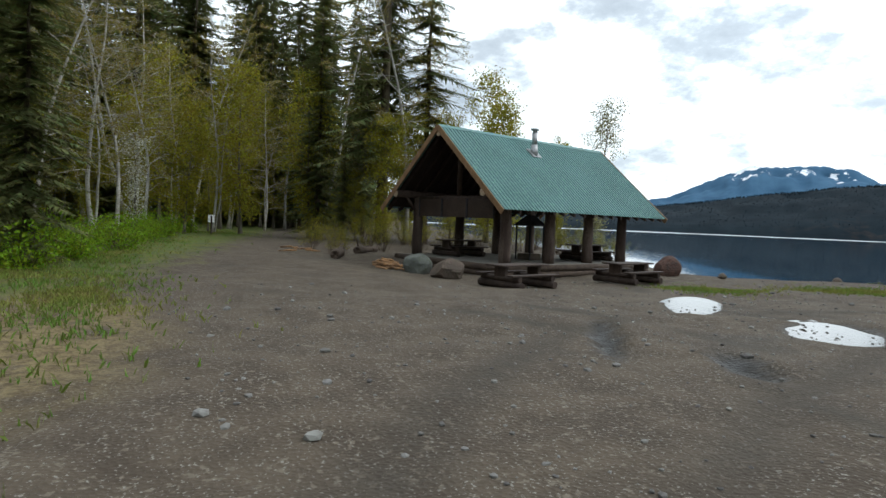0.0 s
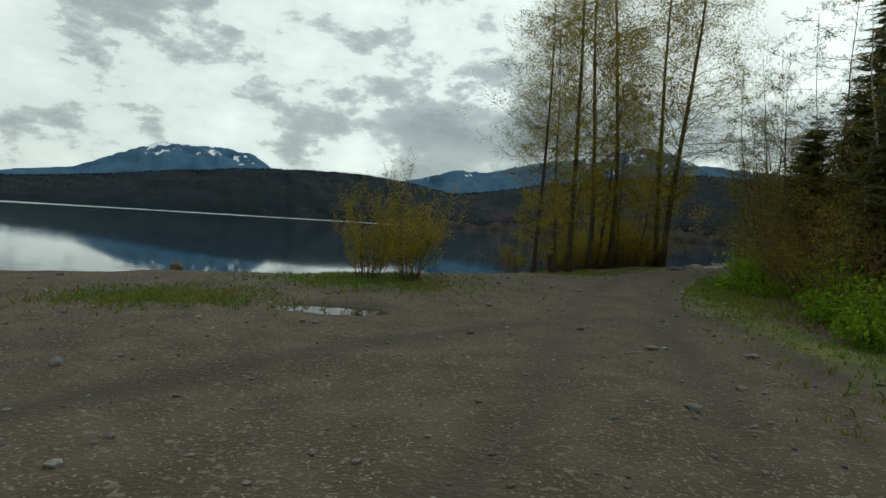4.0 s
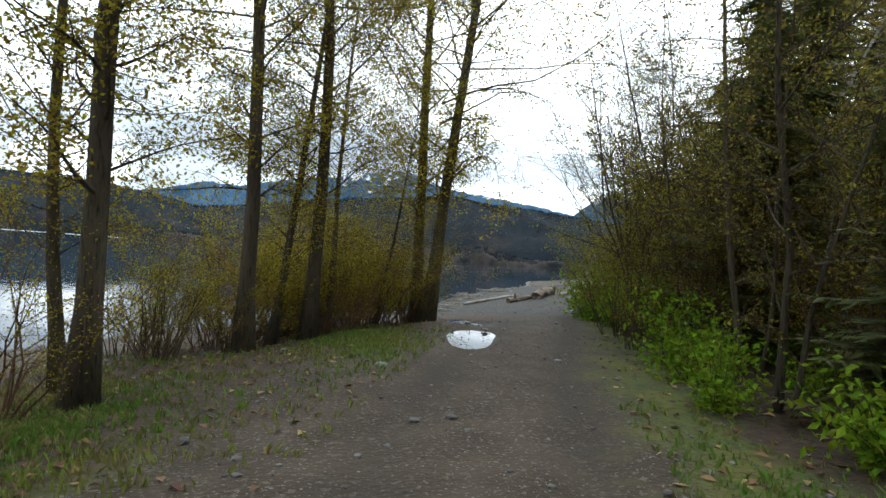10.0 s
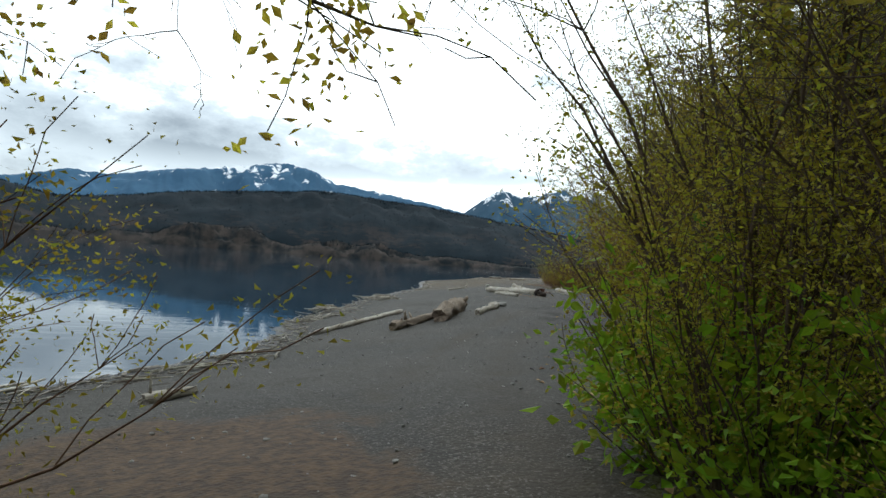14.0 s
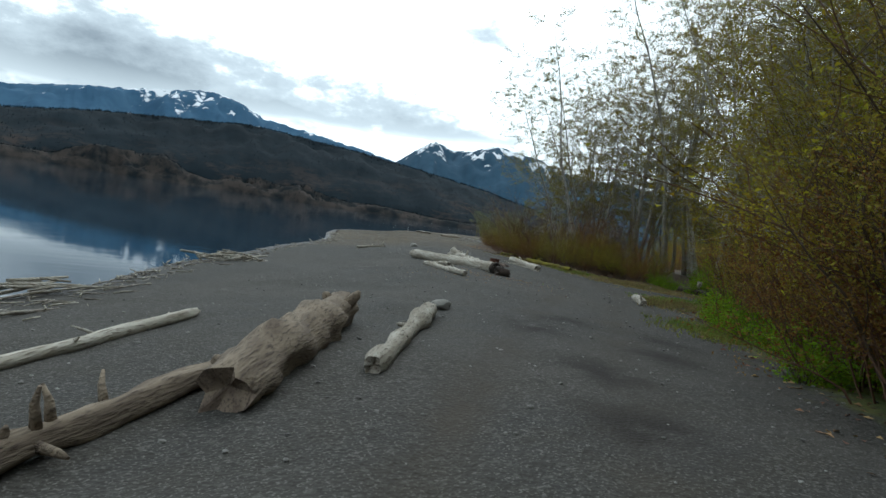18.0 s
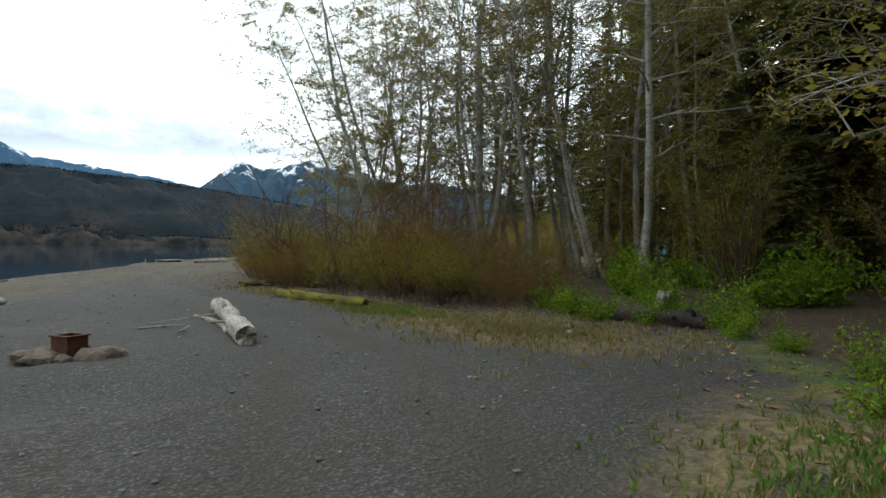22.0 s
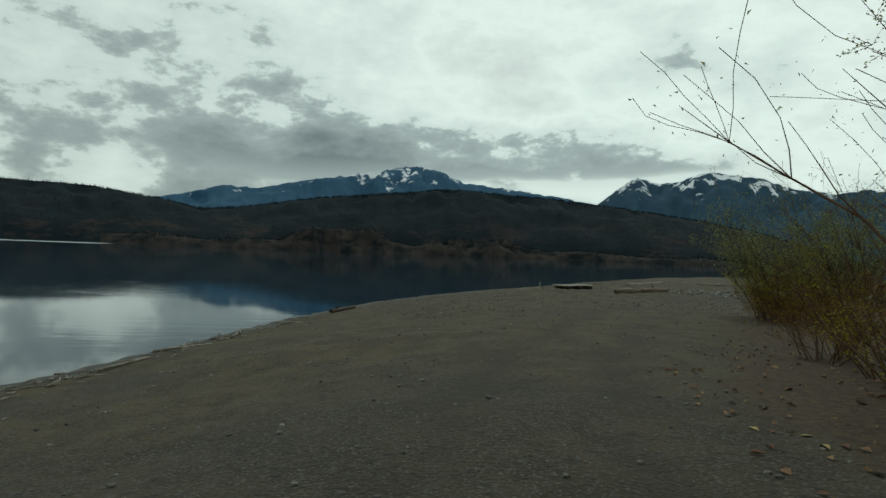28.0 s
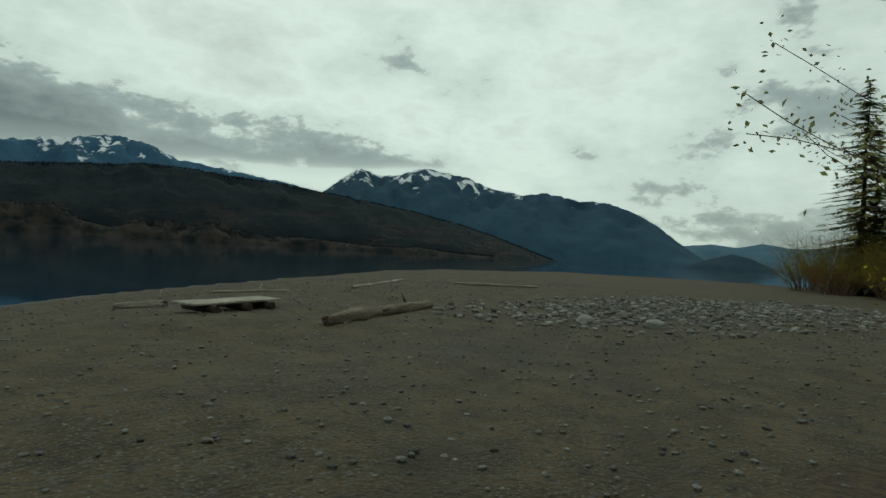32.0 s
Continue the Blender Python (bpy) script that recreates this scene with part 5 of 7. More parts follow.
for x, y, s in [(9.4, 31.4, 1.1), (10.4, 32.4, 1.2), (8.9, 29.6, 1.0), (11.6, 34.6, 1.2), (8.2, 27.6, 0.9), (7.4, 25.4, 0.9)]:
    willow(x, y, s)
for x, y in along(BANK[8:12], 14, 0.5, 1.8):
    lush(x, y, R.uniform(0.9, 1.5))
for x, y in along(BANK[3:11], 9, 6, 14):
    alder(x, y, R.uniform(0.75, 1.05))
# thicket and trees above the beach
def back_wood(places):
    """Leaves out the places towards the lake, where only alders stand."""
    return [(x, y) for x, y in places if math.degrees(math.atan2(x - 28, y - 60)) > 60]


for x, y, s in [(43.9, 73.2, 1.0), (47.8, 71.6, 1.05)]:
    clumptree(x, y, s)
for x, y in along(BANK[10:14], 22, 1.2, 3.6):
    tallwillow(x, y, R.uniform(0.85, 1.2)) if R.random() < 0.5 else dogwood(x, y, R.uniform(1.6, 2.4))
for x, y, s in [(45.5, 62.5, 1.3), (49.5, 65, 1.4), (47, 59, 1.4), (53, 69, 1.4), (42, 57, 1.3), (34, 51.5, 1.5), (30, 47.5, 1.4), (26, 44.5, 1.5), (22, 40.5, 1.4)]:
    youngfir(x, y, s)
for x, y, s, lx, ly in [(24.8, 48.6, 0.85, 0, -5), (26.6, 50.4, 0.8, -5, -3), (28.4, 52.0, 0.95, 2, -6), (30.0, 53.8, 0.9, -4, -5), (32.2, 55.6, 1.0, 0, -4), (33.6, 56.6, 0.9, -5, -6), (27.8, 49.6, 1.0, 3, -3), (31.4, 52.8, 1.05, 0, -2)]:
    alder(x, y, s, lean=(lx, ly))
alder(8.4, 15.2, 0.7)
for x, y, s in [(21.6, 45.6, 1.0), (22.8, 46.0, 1.15), (24.0, 47.0, 1.2), (25.2, 48.2, 1.15), (20.6, 44.4, 1.0)]:
    tallwillow(x, y, s, kind=1)
for x, y, s in [(20.8, 45.4, 1.5), (21.9, 46.4, 1.5), (23.2, 47.6, 1.5), (24.6, 48.8, 1.4)]:
    dogwood(x, y, s, kind=0)
for x, y, s in [(25.6, 46.0, 0.8), (27.4, 47.2, 0.75), (29.4, 49.0, 0.8), (31.6, 51.0, 0.85), (34.2, 53.0, 0.8), (23.6, 44.2, 0.75), (28.6, 45.0, 0.9)]:
    fir(x, y, s)
for x, y in along(BANK[10:15], 40, 0.5, 3.6):
    dogwood(x, y, R.uniform(0.85, 1.4))
for x, y in along(BANK[10:15], 20, 1.6, 5.0):
    tallwillow(x, y, R.uniform(0.6, 1.0))
for x, y in along(BANK[11:16], 20, -0.3, 1.4):
    lush(x, y, R.uniform(0.45, 0.85))
for x, y in along(BANK[12:16], 16, 1.8, 6.5):
    alder(x, y, R.uniform(0.7, 1.0), lean=(R.uniform(-7, 7), R.uniform(-10, 5)))
for x, y in along(BANK[12:15], 22, -0.8, 1.4):
    lush(x, y, R.uniform(0.5, 0.95))
for x, y in along(BANK[10:16], 12, 4.5, 12):
    alder(x, y, R.uniform(0.8, 1.15), lean=(R.uniform(-12, 12), R.uniform(-13, 8)))
for x, y in back_wood(along(BANK[10:14], 16, 4, 10)):
    fir(x, y, R.uniform(0.8, 1.2))
for x, y in back_wood(along(BANK[10:14], 30, 8, 24)):
    farfir(x, y, R.uniform(0.8, 1.2))
for x, y in back_wood(along(BANK[13:17], 9, 13, 19)):
    fir(x, y, R.uniform(0.9, 1.25))
for x, y in back_wood(along(BANK[14:22], 22, 20, 34)):
    farfir(x, y, R.uniform(0.8, 1.2))
for x, y in along(BANK[12:17], 18, 3, 9):
    tallwillow(x, y, R.uniform(0.5, 0.85)) if R.random() < 0.4 else dogwood(x, y, R.uniform(1.0, 1.5))
for x, y, lx, ly in [(44.9, 71.6, -5, -6), (45.3, 69.0, -4, -7), (46.6, 68.0, -6, -5), (48.4, 66.6, -4, -8), (47.5, 77, -3, -6), (52, 80, 0, -5), (46.6, 85.5, -8, -8), (53, 70, 0, 0),
                     (43.4, 66.2, -4, -5), (43.6, 78.6, -8, -10), (46.3, 73.0, -3, -3), (50.5, 71.5, 2, -3), (49.4, 63.6, -4, -4)]:
    alder(x, y, R.uniform(1.0, 1.35), lean=(lx, ly))
for x, y in along([(38.5, 58), (41, 63), (42, 69)], 16, 1, 9):
    lush(x, y, R.uniform(1.0, 1.7))
for x, y in along([(39, 58), (42, 63), (44, 70)], 16, 2, 13):
    dogwood(x, y, R.uniform(1.1, 1.7))
for x, y in back_wood(along([(39, 56), (46, 63), (52, 72)], 22, 3, 16)):
    farfir(x, y, R.uniform(0.7, 1.1))
for x, y in back_wood(along([(24, 40), (34, 48.5), (43, 56), (52, 64)], 40, 0, 9)):
    farfir(x, y, R.uniform(0.75, 1.1))
for x, y in along([(16, 34), (24, 41), (34, 49.5), (43, 57)], 30, -1.5, 4):
    youngfir(x, y, R.uniform(0.9, 1.7))
for x, y in along(BANK[16:21], 30, 0.4, 4.5):
    dogwood(x, y, R.uniform(0.55, 0.95), kind=0)
for x, y in along(BANK[16:20], 34, 0.6, 4.5):
    dogwood(x, y, R.uniform(0.5, 0.9)) if R.random() < 0.65 else willow(x, y, R.uniform(0.6, 0.9))
for x, y in along(BANK[16:19], 12, 0.8, 3.2):
    willow(x, y, R.uniform(0.5, 0.85))
for x, y in along(BANK[15:17], 9, 0.2, 2.4):
    lush(x, y, R.uniform(0.5, 0.9))
for x, y in along(BANK[14:17], 12, 1.5, 5.0):
    lush(x, y, R.uniform(0.8, 1.3))
for x, y, s in [(39.4, 72.8, 1.3), (40.4, 73.6, 1.5), (41.4, 74.4, 1.5), (42.3, 73.0, 1.7), (43.4, 75.6, 1.8), (39.8, 71.4, 1.4)]:
    dogwood(x, y, s, kind=0)
for x, y, s in [(38.4, 79, 1.0), (39.2, 82, 0.95), (39.8, 76, 1.0), (41.2, 86, 0.6), (38.9, 73, 0.85), (40.7, 79.5, 1.05), (41.5, 83.5, 0.8)]:
    bareshrub(x, y, s)
for x, y, s in [(45.9, 94.4, 0.9), (46.4, 93.2, 0.9), (46.9, 93.7, 0.85), (45.5, 94.7, 0.85)]:
    spitwillow(x, y, s)
for x, y, s in [(44.9, 94.0, 0.55), (45.4, 94.4, 0.65), (45.4, 92.9, 0.6), (46.6, 93.4, 0.75), (45.7, 95.5, 0.5), (46.2, 94.6, 0.8), (47.2, 95.0, 0.8), (46.0, 95.4, 0.5)]:
    dogwood(x, y, s, kind=0)
for x, y, s in [(45.2, 94.1, 0.55), (45.8, 95.2, 0.6), (46.3, 94.4, 0.7)]:
    goldwillow(x, y, s)
for x, y, s in [(43.5, 76.5, 1.0), (44.5, 79.5, 1.1), (47.5, 86.5, 0.9), (46.5, 81, 1.0)]:
    alder(x, y, s, lean=(R.uniform(-8, 8), R.uniform(-10, 6)))
for x, y, s in [(45.6, 79.0, 1.0), (46.8, 82.5, 1.0), (48.5, 75.5, 1.05)]:
    alder(x, y, s, lean=(R.uniform(-10, 0), R.uniform(-12, -2)))
for x, y in along(BANK[17:21], 12, 6, 18):
    alder(x, y, R.uniform(0.8, 1.1))
# clump of tall conifers at the far side of the spit
for x, y, s in [(102, 118.5, 0.8), (106, 116.5, 1.1), (112, 119, 1.05), (106, 119, 0.75), (114, 114, 1.2), (100, 115.5, 1.0), (120, 119, 1.1), (124, 114, 1.2), (108, 108, 1.2), (99, 106, 1.2), (103.5, 114.5, 1.1), (92, 103, 1.0)]:
    fir(x, y, s, squash=1.5)
for x, y in [(98.2, 119.6), (97, 112)]:
    alder(x, y, 0.6)
for x, y in along([(70, 92), (90, 111), (97.5, 121.5), (110, 128)], 36, 0, 6):
    dogwood(x, y, R.uniform(1.2, 1.9))
# behind the picnic shelter and round the start
for x, y, s in [(-35.8, -4.2, 1.0), (-38.6, 0.2, 0.8)]:
    tallfir(x, y, s)
for x, y, s, k in [(-40.5, -7.5, 0.8, 3), (-36.8, -6.6, 0.55, 1)]:
    fir(x, y, s, kind=k)
for x, y, s in [(-33, 4, 0.85), (-38, 5.5, 0.95), (-31, 7.0, 0.5), (-37, -2, 0.85), (-35.5, 1.0, 0.7), (-36, -6, 0.6), (-32.5, -5.4, 0.8), (-41, -8, 0.9), (-40.5, 4.0, 1.1), (-42, 7.5, 0.85)]:
    yellowtree(x, y, s)
budtree(-34.2, 12.7, 1.4)
for x, y, s in [(-44, -12.5, 0.95), (-48, -14.5, 1.05), (-41, -16.5, 0.9), (-52, -18, 1.1), (-38, -22, 0.95), (-33, -24.5, 0.85), (-55, -13, 1.1), (-46, -20, 1.15), (-58, -20, 1.2)]:
    yellowtree(x, y, s)
blossomtree(-38.5, -19.4, 0.9)
for x, y in [(-40, -27), (-47, -17), (-52, -15.5), (-58, -12), (-43, -19), (-36, -21.5), (-34.5, -2.8), (-39.5, 0.5), (-61, -6), (-55, -9), (-30, -23.5), (-44.5, -14.5), (-34.5, -20.2)]:
    alder(x, y, R.uniform(1.0, 1.3))
for x, y, s in [(-16.0, -21.4, 0.75), (-18, -23.2, 0.9), (-23, -24, 1.0), (-28, -25, 1.0), (-20.5, -25.5, 1.1), (-25, -28, 1.2), (-30, -28, 1.1), (-34, -31, 1.2), (-14, -27, 1.1), (-40, -33, 1.2), (-11, -31, 1.2)]:
    fir(x, y, s)
for k in range(250):
    x, y = R.uniform(-112, -50), R.uniform(-58, 32)
    if signed_side(np.array([x]), np.array([y]), SHORE)[0] > 8 and not (x > -64 and -17 < y < -4):
        # the wooded slope falls away towards the lake
        turn = math.degrees(math.atan2(3.6 - x, y + 18.2))
        rise = 17.5 + 7.5 * (turn - 71) / 13
        tall = (math.hypot(x - 3.6, y + 18.2) * math.tan(radians(min(rise, 26))) + 1.6 - gz(x, y)) / 24
        if turn < 71 or tall < 0.35:
            continue
        c = R.random()
        farfir(x, y, min(tall, 1.6) * R.uniform(0.75, 1.0)) if c < (0.75 if x < -75 else 0.32) else yellowtree(x, y, min(tall * 1.5, 1.3) * R.uniform(0.8, 1.0)) if c < (0.85 if x < -75 else 0.62) else faralder(x, y, min(tall * 1.2, 1.4) * R.uniform(0.8, 1.0))
for x, y in along([(-11, -22.5), (-16, -20.9), (-22, -19.6), (-34, -18), (-46, -15.5)], 40, -2.6, 0.2):
    lush(x, y, R.uniform(0.8, 1.5))
for x, y in along([(-35, -9), (-32, -2), (-32, 6), (-28, 11)], 18, -3, 2):
    willow(x, y, R.uniform(0.6, 0.95))
for x, y, s in [(-27.5, -7.0, 0.95), (-28.5, -4.4, 1.0), (-29.4, -2.0, 0.95), (-27.8, 0.4, 0.9), (-28.6, 2.6, 0.85), (-27.2, 4.6, 0.8), (-28.4, 6.6, 0.75), (-26.8, 7.6, 0.6), (-30.5, 5.0, 0.9),
                (-25, -10.5, 0.55), (-26.5, -9.6, 0.6), (-27.5, -11, 0.6), (-29, -9.2, 0.7), (-30.5, -10.2, 0.7), (-28, -7.6, 0.7)]:
    willow(x, y, s)
for k in range(24):
    x, y = R.uniform(0, 70), R.uniform(-75, -30)
    farfir(x, y, R.uniform(0.8, 1.2))
for k in range(24):
    x, y = R.uniform(18, 110), R.uniform(-30, 60)
    if signed_side(np.array([x]), np.array([y]), BANK)[0] > 14:
        farfir(x, y, R.uniform(0.8, 1.2))


# ---- picnic shelter ----
SH = Matrix.Translation((-15.97, -6.41, -0.05)) @ Matrix.Rotation(radians(13.28), 4, "Z") @ Matrix.Translation((-0.12, 0.25, 0))
# local axes: x across (the track side is x = 0, the far side x = -W), y along, z up from the slab
SH_L, SH_W, EAVE, RIDGE = 10.77, 8.08, 2.34, 5.8
ROW_X, PLATE = 1.01, 2.9


def shelter_post(mb, x, y, top, r):
    pts = [(x + 0.012 * math.sin(k * 2.1 + y), y + 0.012 * math.cos(k * 1.7), top * k / 7) for k in range(8)]
    mb.tube(pts, [r * (1.12 - 0.03 * k + 0.02 * math.sin(k * 2.7 + y)) for k in range(8)], 16)


def build_shelter():
    sh = thing("picnic_shelter", "open log picnic shelter with a green metal roof", "shelter", SH)
    mb = Mesh()
    mb.box((SH_W - 1.0, SH_L - 0.9, 0.6), Matrix.Translation((-SH_W / 2, SH_L / 2, -0.27)), 0.02)
    mb.make("slab", M["concrete"], sh)
    for x in (-0.42, -SH_W + 0.42):
        for z in (-0.12, -0.38):
            mb = Mesh()
            mb.tube([(x, 0.3, z), (x + 0.02, SH_L * 0.4, z), (x, SH_L - 0.3, z)], [0.15, 0.14, 0.145], 10)
            mb.make("kerb_log", M["logx"], sh)
    for y in (0.42, SH_L - 0.42):
        for z in (-0.12, -0.38):
            mb = Mesh()
            mb.tube([(-0.6, y, z), (-SH_W + 0.6, y, z)], [0.145, 0.14], 10)
            mb.make("kerb_log", M["logx"], sh)
    along_y = [1.1, 3.78, 6.45, 9.05]
    for x in (-ROW_X, -SH_W + ROW_X):
        for y in along_y:
            mb = Mesh()
            shelter_post(mb, x, y, PLATE - 0.08, 0.23)
            mb.make("post", M["post"], sh)
        mb = Mesh()
        mb.tube([(x, -0.25, PLATE), (x, SH_L / 2, PLATE + 0.01), (x, SH_L + 0.1, PLATE)], [0.17, 0.17, 0.16], 12)
        beam = mb.make("plate_log", M["log"], sh)
        mb = Mesh()
        mb.tube([(x, -0.27, PLATE), (x, -0.25, PLATE)], [0.165, 0.165], 14)
        mb.make("log_end", M["logend"], beam, "pale cut log end")
    mb = Mesh()
    mb.tube([(-SH_W / 2, -0.2, RIDGE - 0.32), (-SH_W / 2, SH_L + 0.1, RIDGE - 0.32)], [0.16, 0.16], 12)
    beam = mb.make("ridge_log", M["log"], sh)
    mb = Mesh()
    mb.tube([(-SH_W / 2, -0.22, RIDGE - 0.32), (-SH_W / 2, -0.2, RIDGE - 0.32)], [0.155, 0.155], 14)
    mb.make("log_end", M["logend"], beam, "pale cut log end")
    for y in along_y:
        mb = Mesh()
        mb.tube([(-0.75, y, PLATE - 0.2), (-SH_W + 0.75, y, PLATE - 0.2)], [0.14, 0.14], 10)
        mb.make("tie_beam", M["log"], sh)
        mb = Mesh()
        mb.tube([(-SH_W / 2, y, PLATE - 0.1), (-SH_W / 2, y, RIDGE - 0.4)], [0.12, 0.11], 10)
        mb.make("king_post", M["log"], sh)
        for x, s in ((-ROW_X, 1), (-SH_W + ROW_X, -1)):
            for dy in (-0.75, 0.75):
                if 0 < y + dy < SH_L:
                    mb = Mesh()
                    mb.tube([(x, y, PLATE - 0.95), (x, y + dy, PLATE - 0.12)], [0.065, 0.065], 8)
                    mb.make("knee_brace", M["log"], sh)
    # rafters, coloured dark for the shade under the roof
    slope = math.atan2(RIDGE - EAVE, SH_W / 2)
    run = math.hypot(RIDGE - EAVE, SH_W / 2)
    for k in range(17):
        y = 0.1 + (SH_L - 0.2) * k / 16
        for s in (1, -1):
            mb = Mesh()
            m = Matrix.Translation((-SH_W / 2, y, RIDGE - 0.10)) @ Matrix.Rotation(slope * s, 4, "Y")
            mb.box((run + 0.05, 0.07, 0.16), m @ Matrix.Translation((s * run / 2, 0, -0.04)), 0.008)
            mb.make("rafter", M["roofshade"], sh)
    # corrugated sheets on both slopes, with folded ridge caps
    for s in (1, -1):
        mb = Mesh()
        ribs = 58
        prof = []
        for k in range(ribs):
            y0 = -0.25 + (SH_L + 0.5) * k / ribs
            p = (SH_L + 0.5) / ribs
            prof += [(y0, 0.0), (y0 + p * 0.58, 0.0), (y0 + p * 0.66, 0.036), (y0 + p * 0.88, 0.036), (y0 + p * 0.96, 0.0)]
        prof.append((SH_L + 0.25, 0.0))
        n = len(prof)
        top, bot, top2, bot2 = [], [], [], []
        nx, nz = math.sin(slope) * s, math.cos(slope)
        ex, ez = -SH_W / 2 + s * (SH_W / 2 + 0.12), EAVE - 0.12 * math.tan(slope)
        for y, h in prof:
            top.append((-SH_W / 2 + nx * h, y, RIDGE + nz * h))
            bot.append((ex + nx * h, y, ez + nz * h))
            top2.append((-SH_W / 2 + nx * (h - 0.01), y, RIDGE + nz * (h - 0.01)))
            bot2.append((ex + nx * (h - 0.01), y, ez + nz * (h - 0.01)))
        q = [(k, k + 1, n + k + 1, n + k) for k in range(n - 1)]
        mb.add(top + bot, q if s < 0 else [f[::-1] for f in q])
        mb.add(top2 + bot2, [f[::-1] for f in q] if s < 0 else q)
        mb.make("roof_sheet", M["roof"], sh)
        mb = Mesh()
        m = Matrix.Translation((-SH_W / 2, SH_L / 2, RIDGE + 0.035)) @ Matrix.Rotation(slope * s, 4, "Y")
        mb.box((0.2, SH_L + 0.5, 0.012), m @ Matrix.Translation((s * 0.09, 0, 0.005)))
        mb.make("ridge_cap", M["roof"], sh)
        for y, nm in ((-0.27, "gable_board"), (SH_L + 0.27, "gable_board")):
            mb = Mesh()
            m = Matrix.Translation((-SH_W / 2, y, RIDGE - 0.08)) @ Matrix.Rotation(slope * s, 4, "Y")
            mb.box((run + 0.22, 0.045, 0.24), m @ Matrix.Translation((s * (run + 0.2) / 2, 0, 0)), 0.006)
            mb.make(nm, M["fascia"], sh, "orange-brown gable board")
        # pointed rafter tails under the eave
        for k in range(17):
            y = 0.1 + (SH_L - 0.2) * k / 16
            mb = Mesh()
            x0 = ex - s * 0.3
            z0 = ez + 0.3 * math.tan(slope) - 0.1
            tri = [(x0, z0), (ex, ez - 0.03), (ex - s * 0.02, ez - 0.16), (x0, z0 - 0.2)]
            mb.add([(a, y - 0.04, b) for a, b in tri] + [(a, y + 0.04, b) for a, b in tri], [(0, 1, 2, 3), (7, 6, 5, 4), (0, 4, 5, 1), (1, 5, 6, 2), (2, 6, 7, 3), (3, 7, 4, 0)])
            mb.make("rafter_tail", M["timber"], sh)
        # underside boards, with the roof's shade put into their colour
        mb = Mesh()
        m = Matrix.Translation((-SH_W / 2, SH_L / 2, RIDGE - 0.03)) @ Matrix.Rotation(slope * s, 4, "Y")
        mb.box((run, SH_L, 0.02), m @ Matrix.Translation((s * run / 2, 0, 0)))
        mb.make("roof_boarding", M["roofshade"], sh)
    # hanging wind screens at the gable end
    for k in range(3):
        mb = Mesh()
        w = (SH_W - 2.9) / 3
        mb.box((w - 0.06, 0.03, 0.8), Matrix.Translation((-1.45 - w * (k + 0.5), 0.86, PLATE - 0.62)), 0.008)
        panel = mb.make("wind_screen", M["timber"], sh, "brown plywood wind screen")
        for e in (-1, 1):
            mb = Mesh()
            mb.box((0.05, 0.05, 0.86), Matrix.Translation((-1.45 - w * (k + 0.5) + e * (w / 2 - 0.03), 0.825, PLATE - 0.62)), 0.006)
            mb.make("batten", M["black"], panel)
    # flue through the roof
    fx, fy = -SH_W / 2 + 0.94, 4.8
    fz = RIDGE - 0.94 * math.tan(slope)
    mb = Mesh()
    mb.box((0.62, 0.62, 0.05), Matrix.Translation((fx, fy, fz + 0.05)) @ Matrix.Rotation(slope, 4, "Y"), 0.01)
    mb.tube([(fx, fy, fz - 0.2), (fx, fy, fz + 0.45)], [0.2, 0.15], 14)
    flue = mb.make("flue", M["zinc"], sh, "galvanised chimney flashing")
    mb = Mesh()
    mb.tube([(fx, fy, fz + 0.3), (fx, fy, fz + 1.05)], [0.125, 0.125], 14)
    mb.tube([(fx, fy, fz + 1.12), (fx, fy, fz + 1.2)], [0.2, 0.19], 14)
    mb.tube([(fx, fy, fz + 1.0), (fx, fy, fz + 1.14)], [0.09, 0.09], 10)
    mb.make("flue_pipe", M["zinc"], flue)


build_shelter()


def build_stove():
    st = thing("fire_hearth", "black iron hearth hood on four posts", "hearth", SH @ Matrix.Translation((-SH_W / 2 + 0.94, 4.8, 0.03)))
    for x in (-0.45, 0.45):
        for y in (-0.45, 0.45):
            mb = Mesh()
            mb.box((0.06, 0.06, 1.62), Matrix.Translation((x, y, 0.81)), 0.006)
            mb.make("leg", M["black"], st)
    mb = Mesh()
    hood = [(-0.58, -0.58, 1.6), (0.58, -0.58, 1.6), (0.58, 0.58, 1.6), (-0.58, 0.58, 1.6), (-0.13, -0.13, 2.1), (0.13, -0.13, 2.1), (0.13, 0.13, 2.1), (-0.13, 0.13, 2.1)]
    mb.add(hood, [(0, 1, 5, 4), (1, 2, 6, 5), (2, 3, 7, 6), (3, 0, 4, 7), (3, 2, 1, 0), (4, 5, 6, 7)])
    mb.make("hood", M["black"], st)
    mb = Mesh()
    mb.tube([(0, 0, 2.05), (0, 0, 4.7)], [0.12, 0.12], 12)
    mb.make("chimney_pipe", M["black"], st)
    mb = Mesh()
    mb.box((0.8, 0.8, 0.3), Matrix.Translation((0, 0, 0.15)), 0.03)
    mb.make("hearth_base", M["boulder"], st)


build_stove()


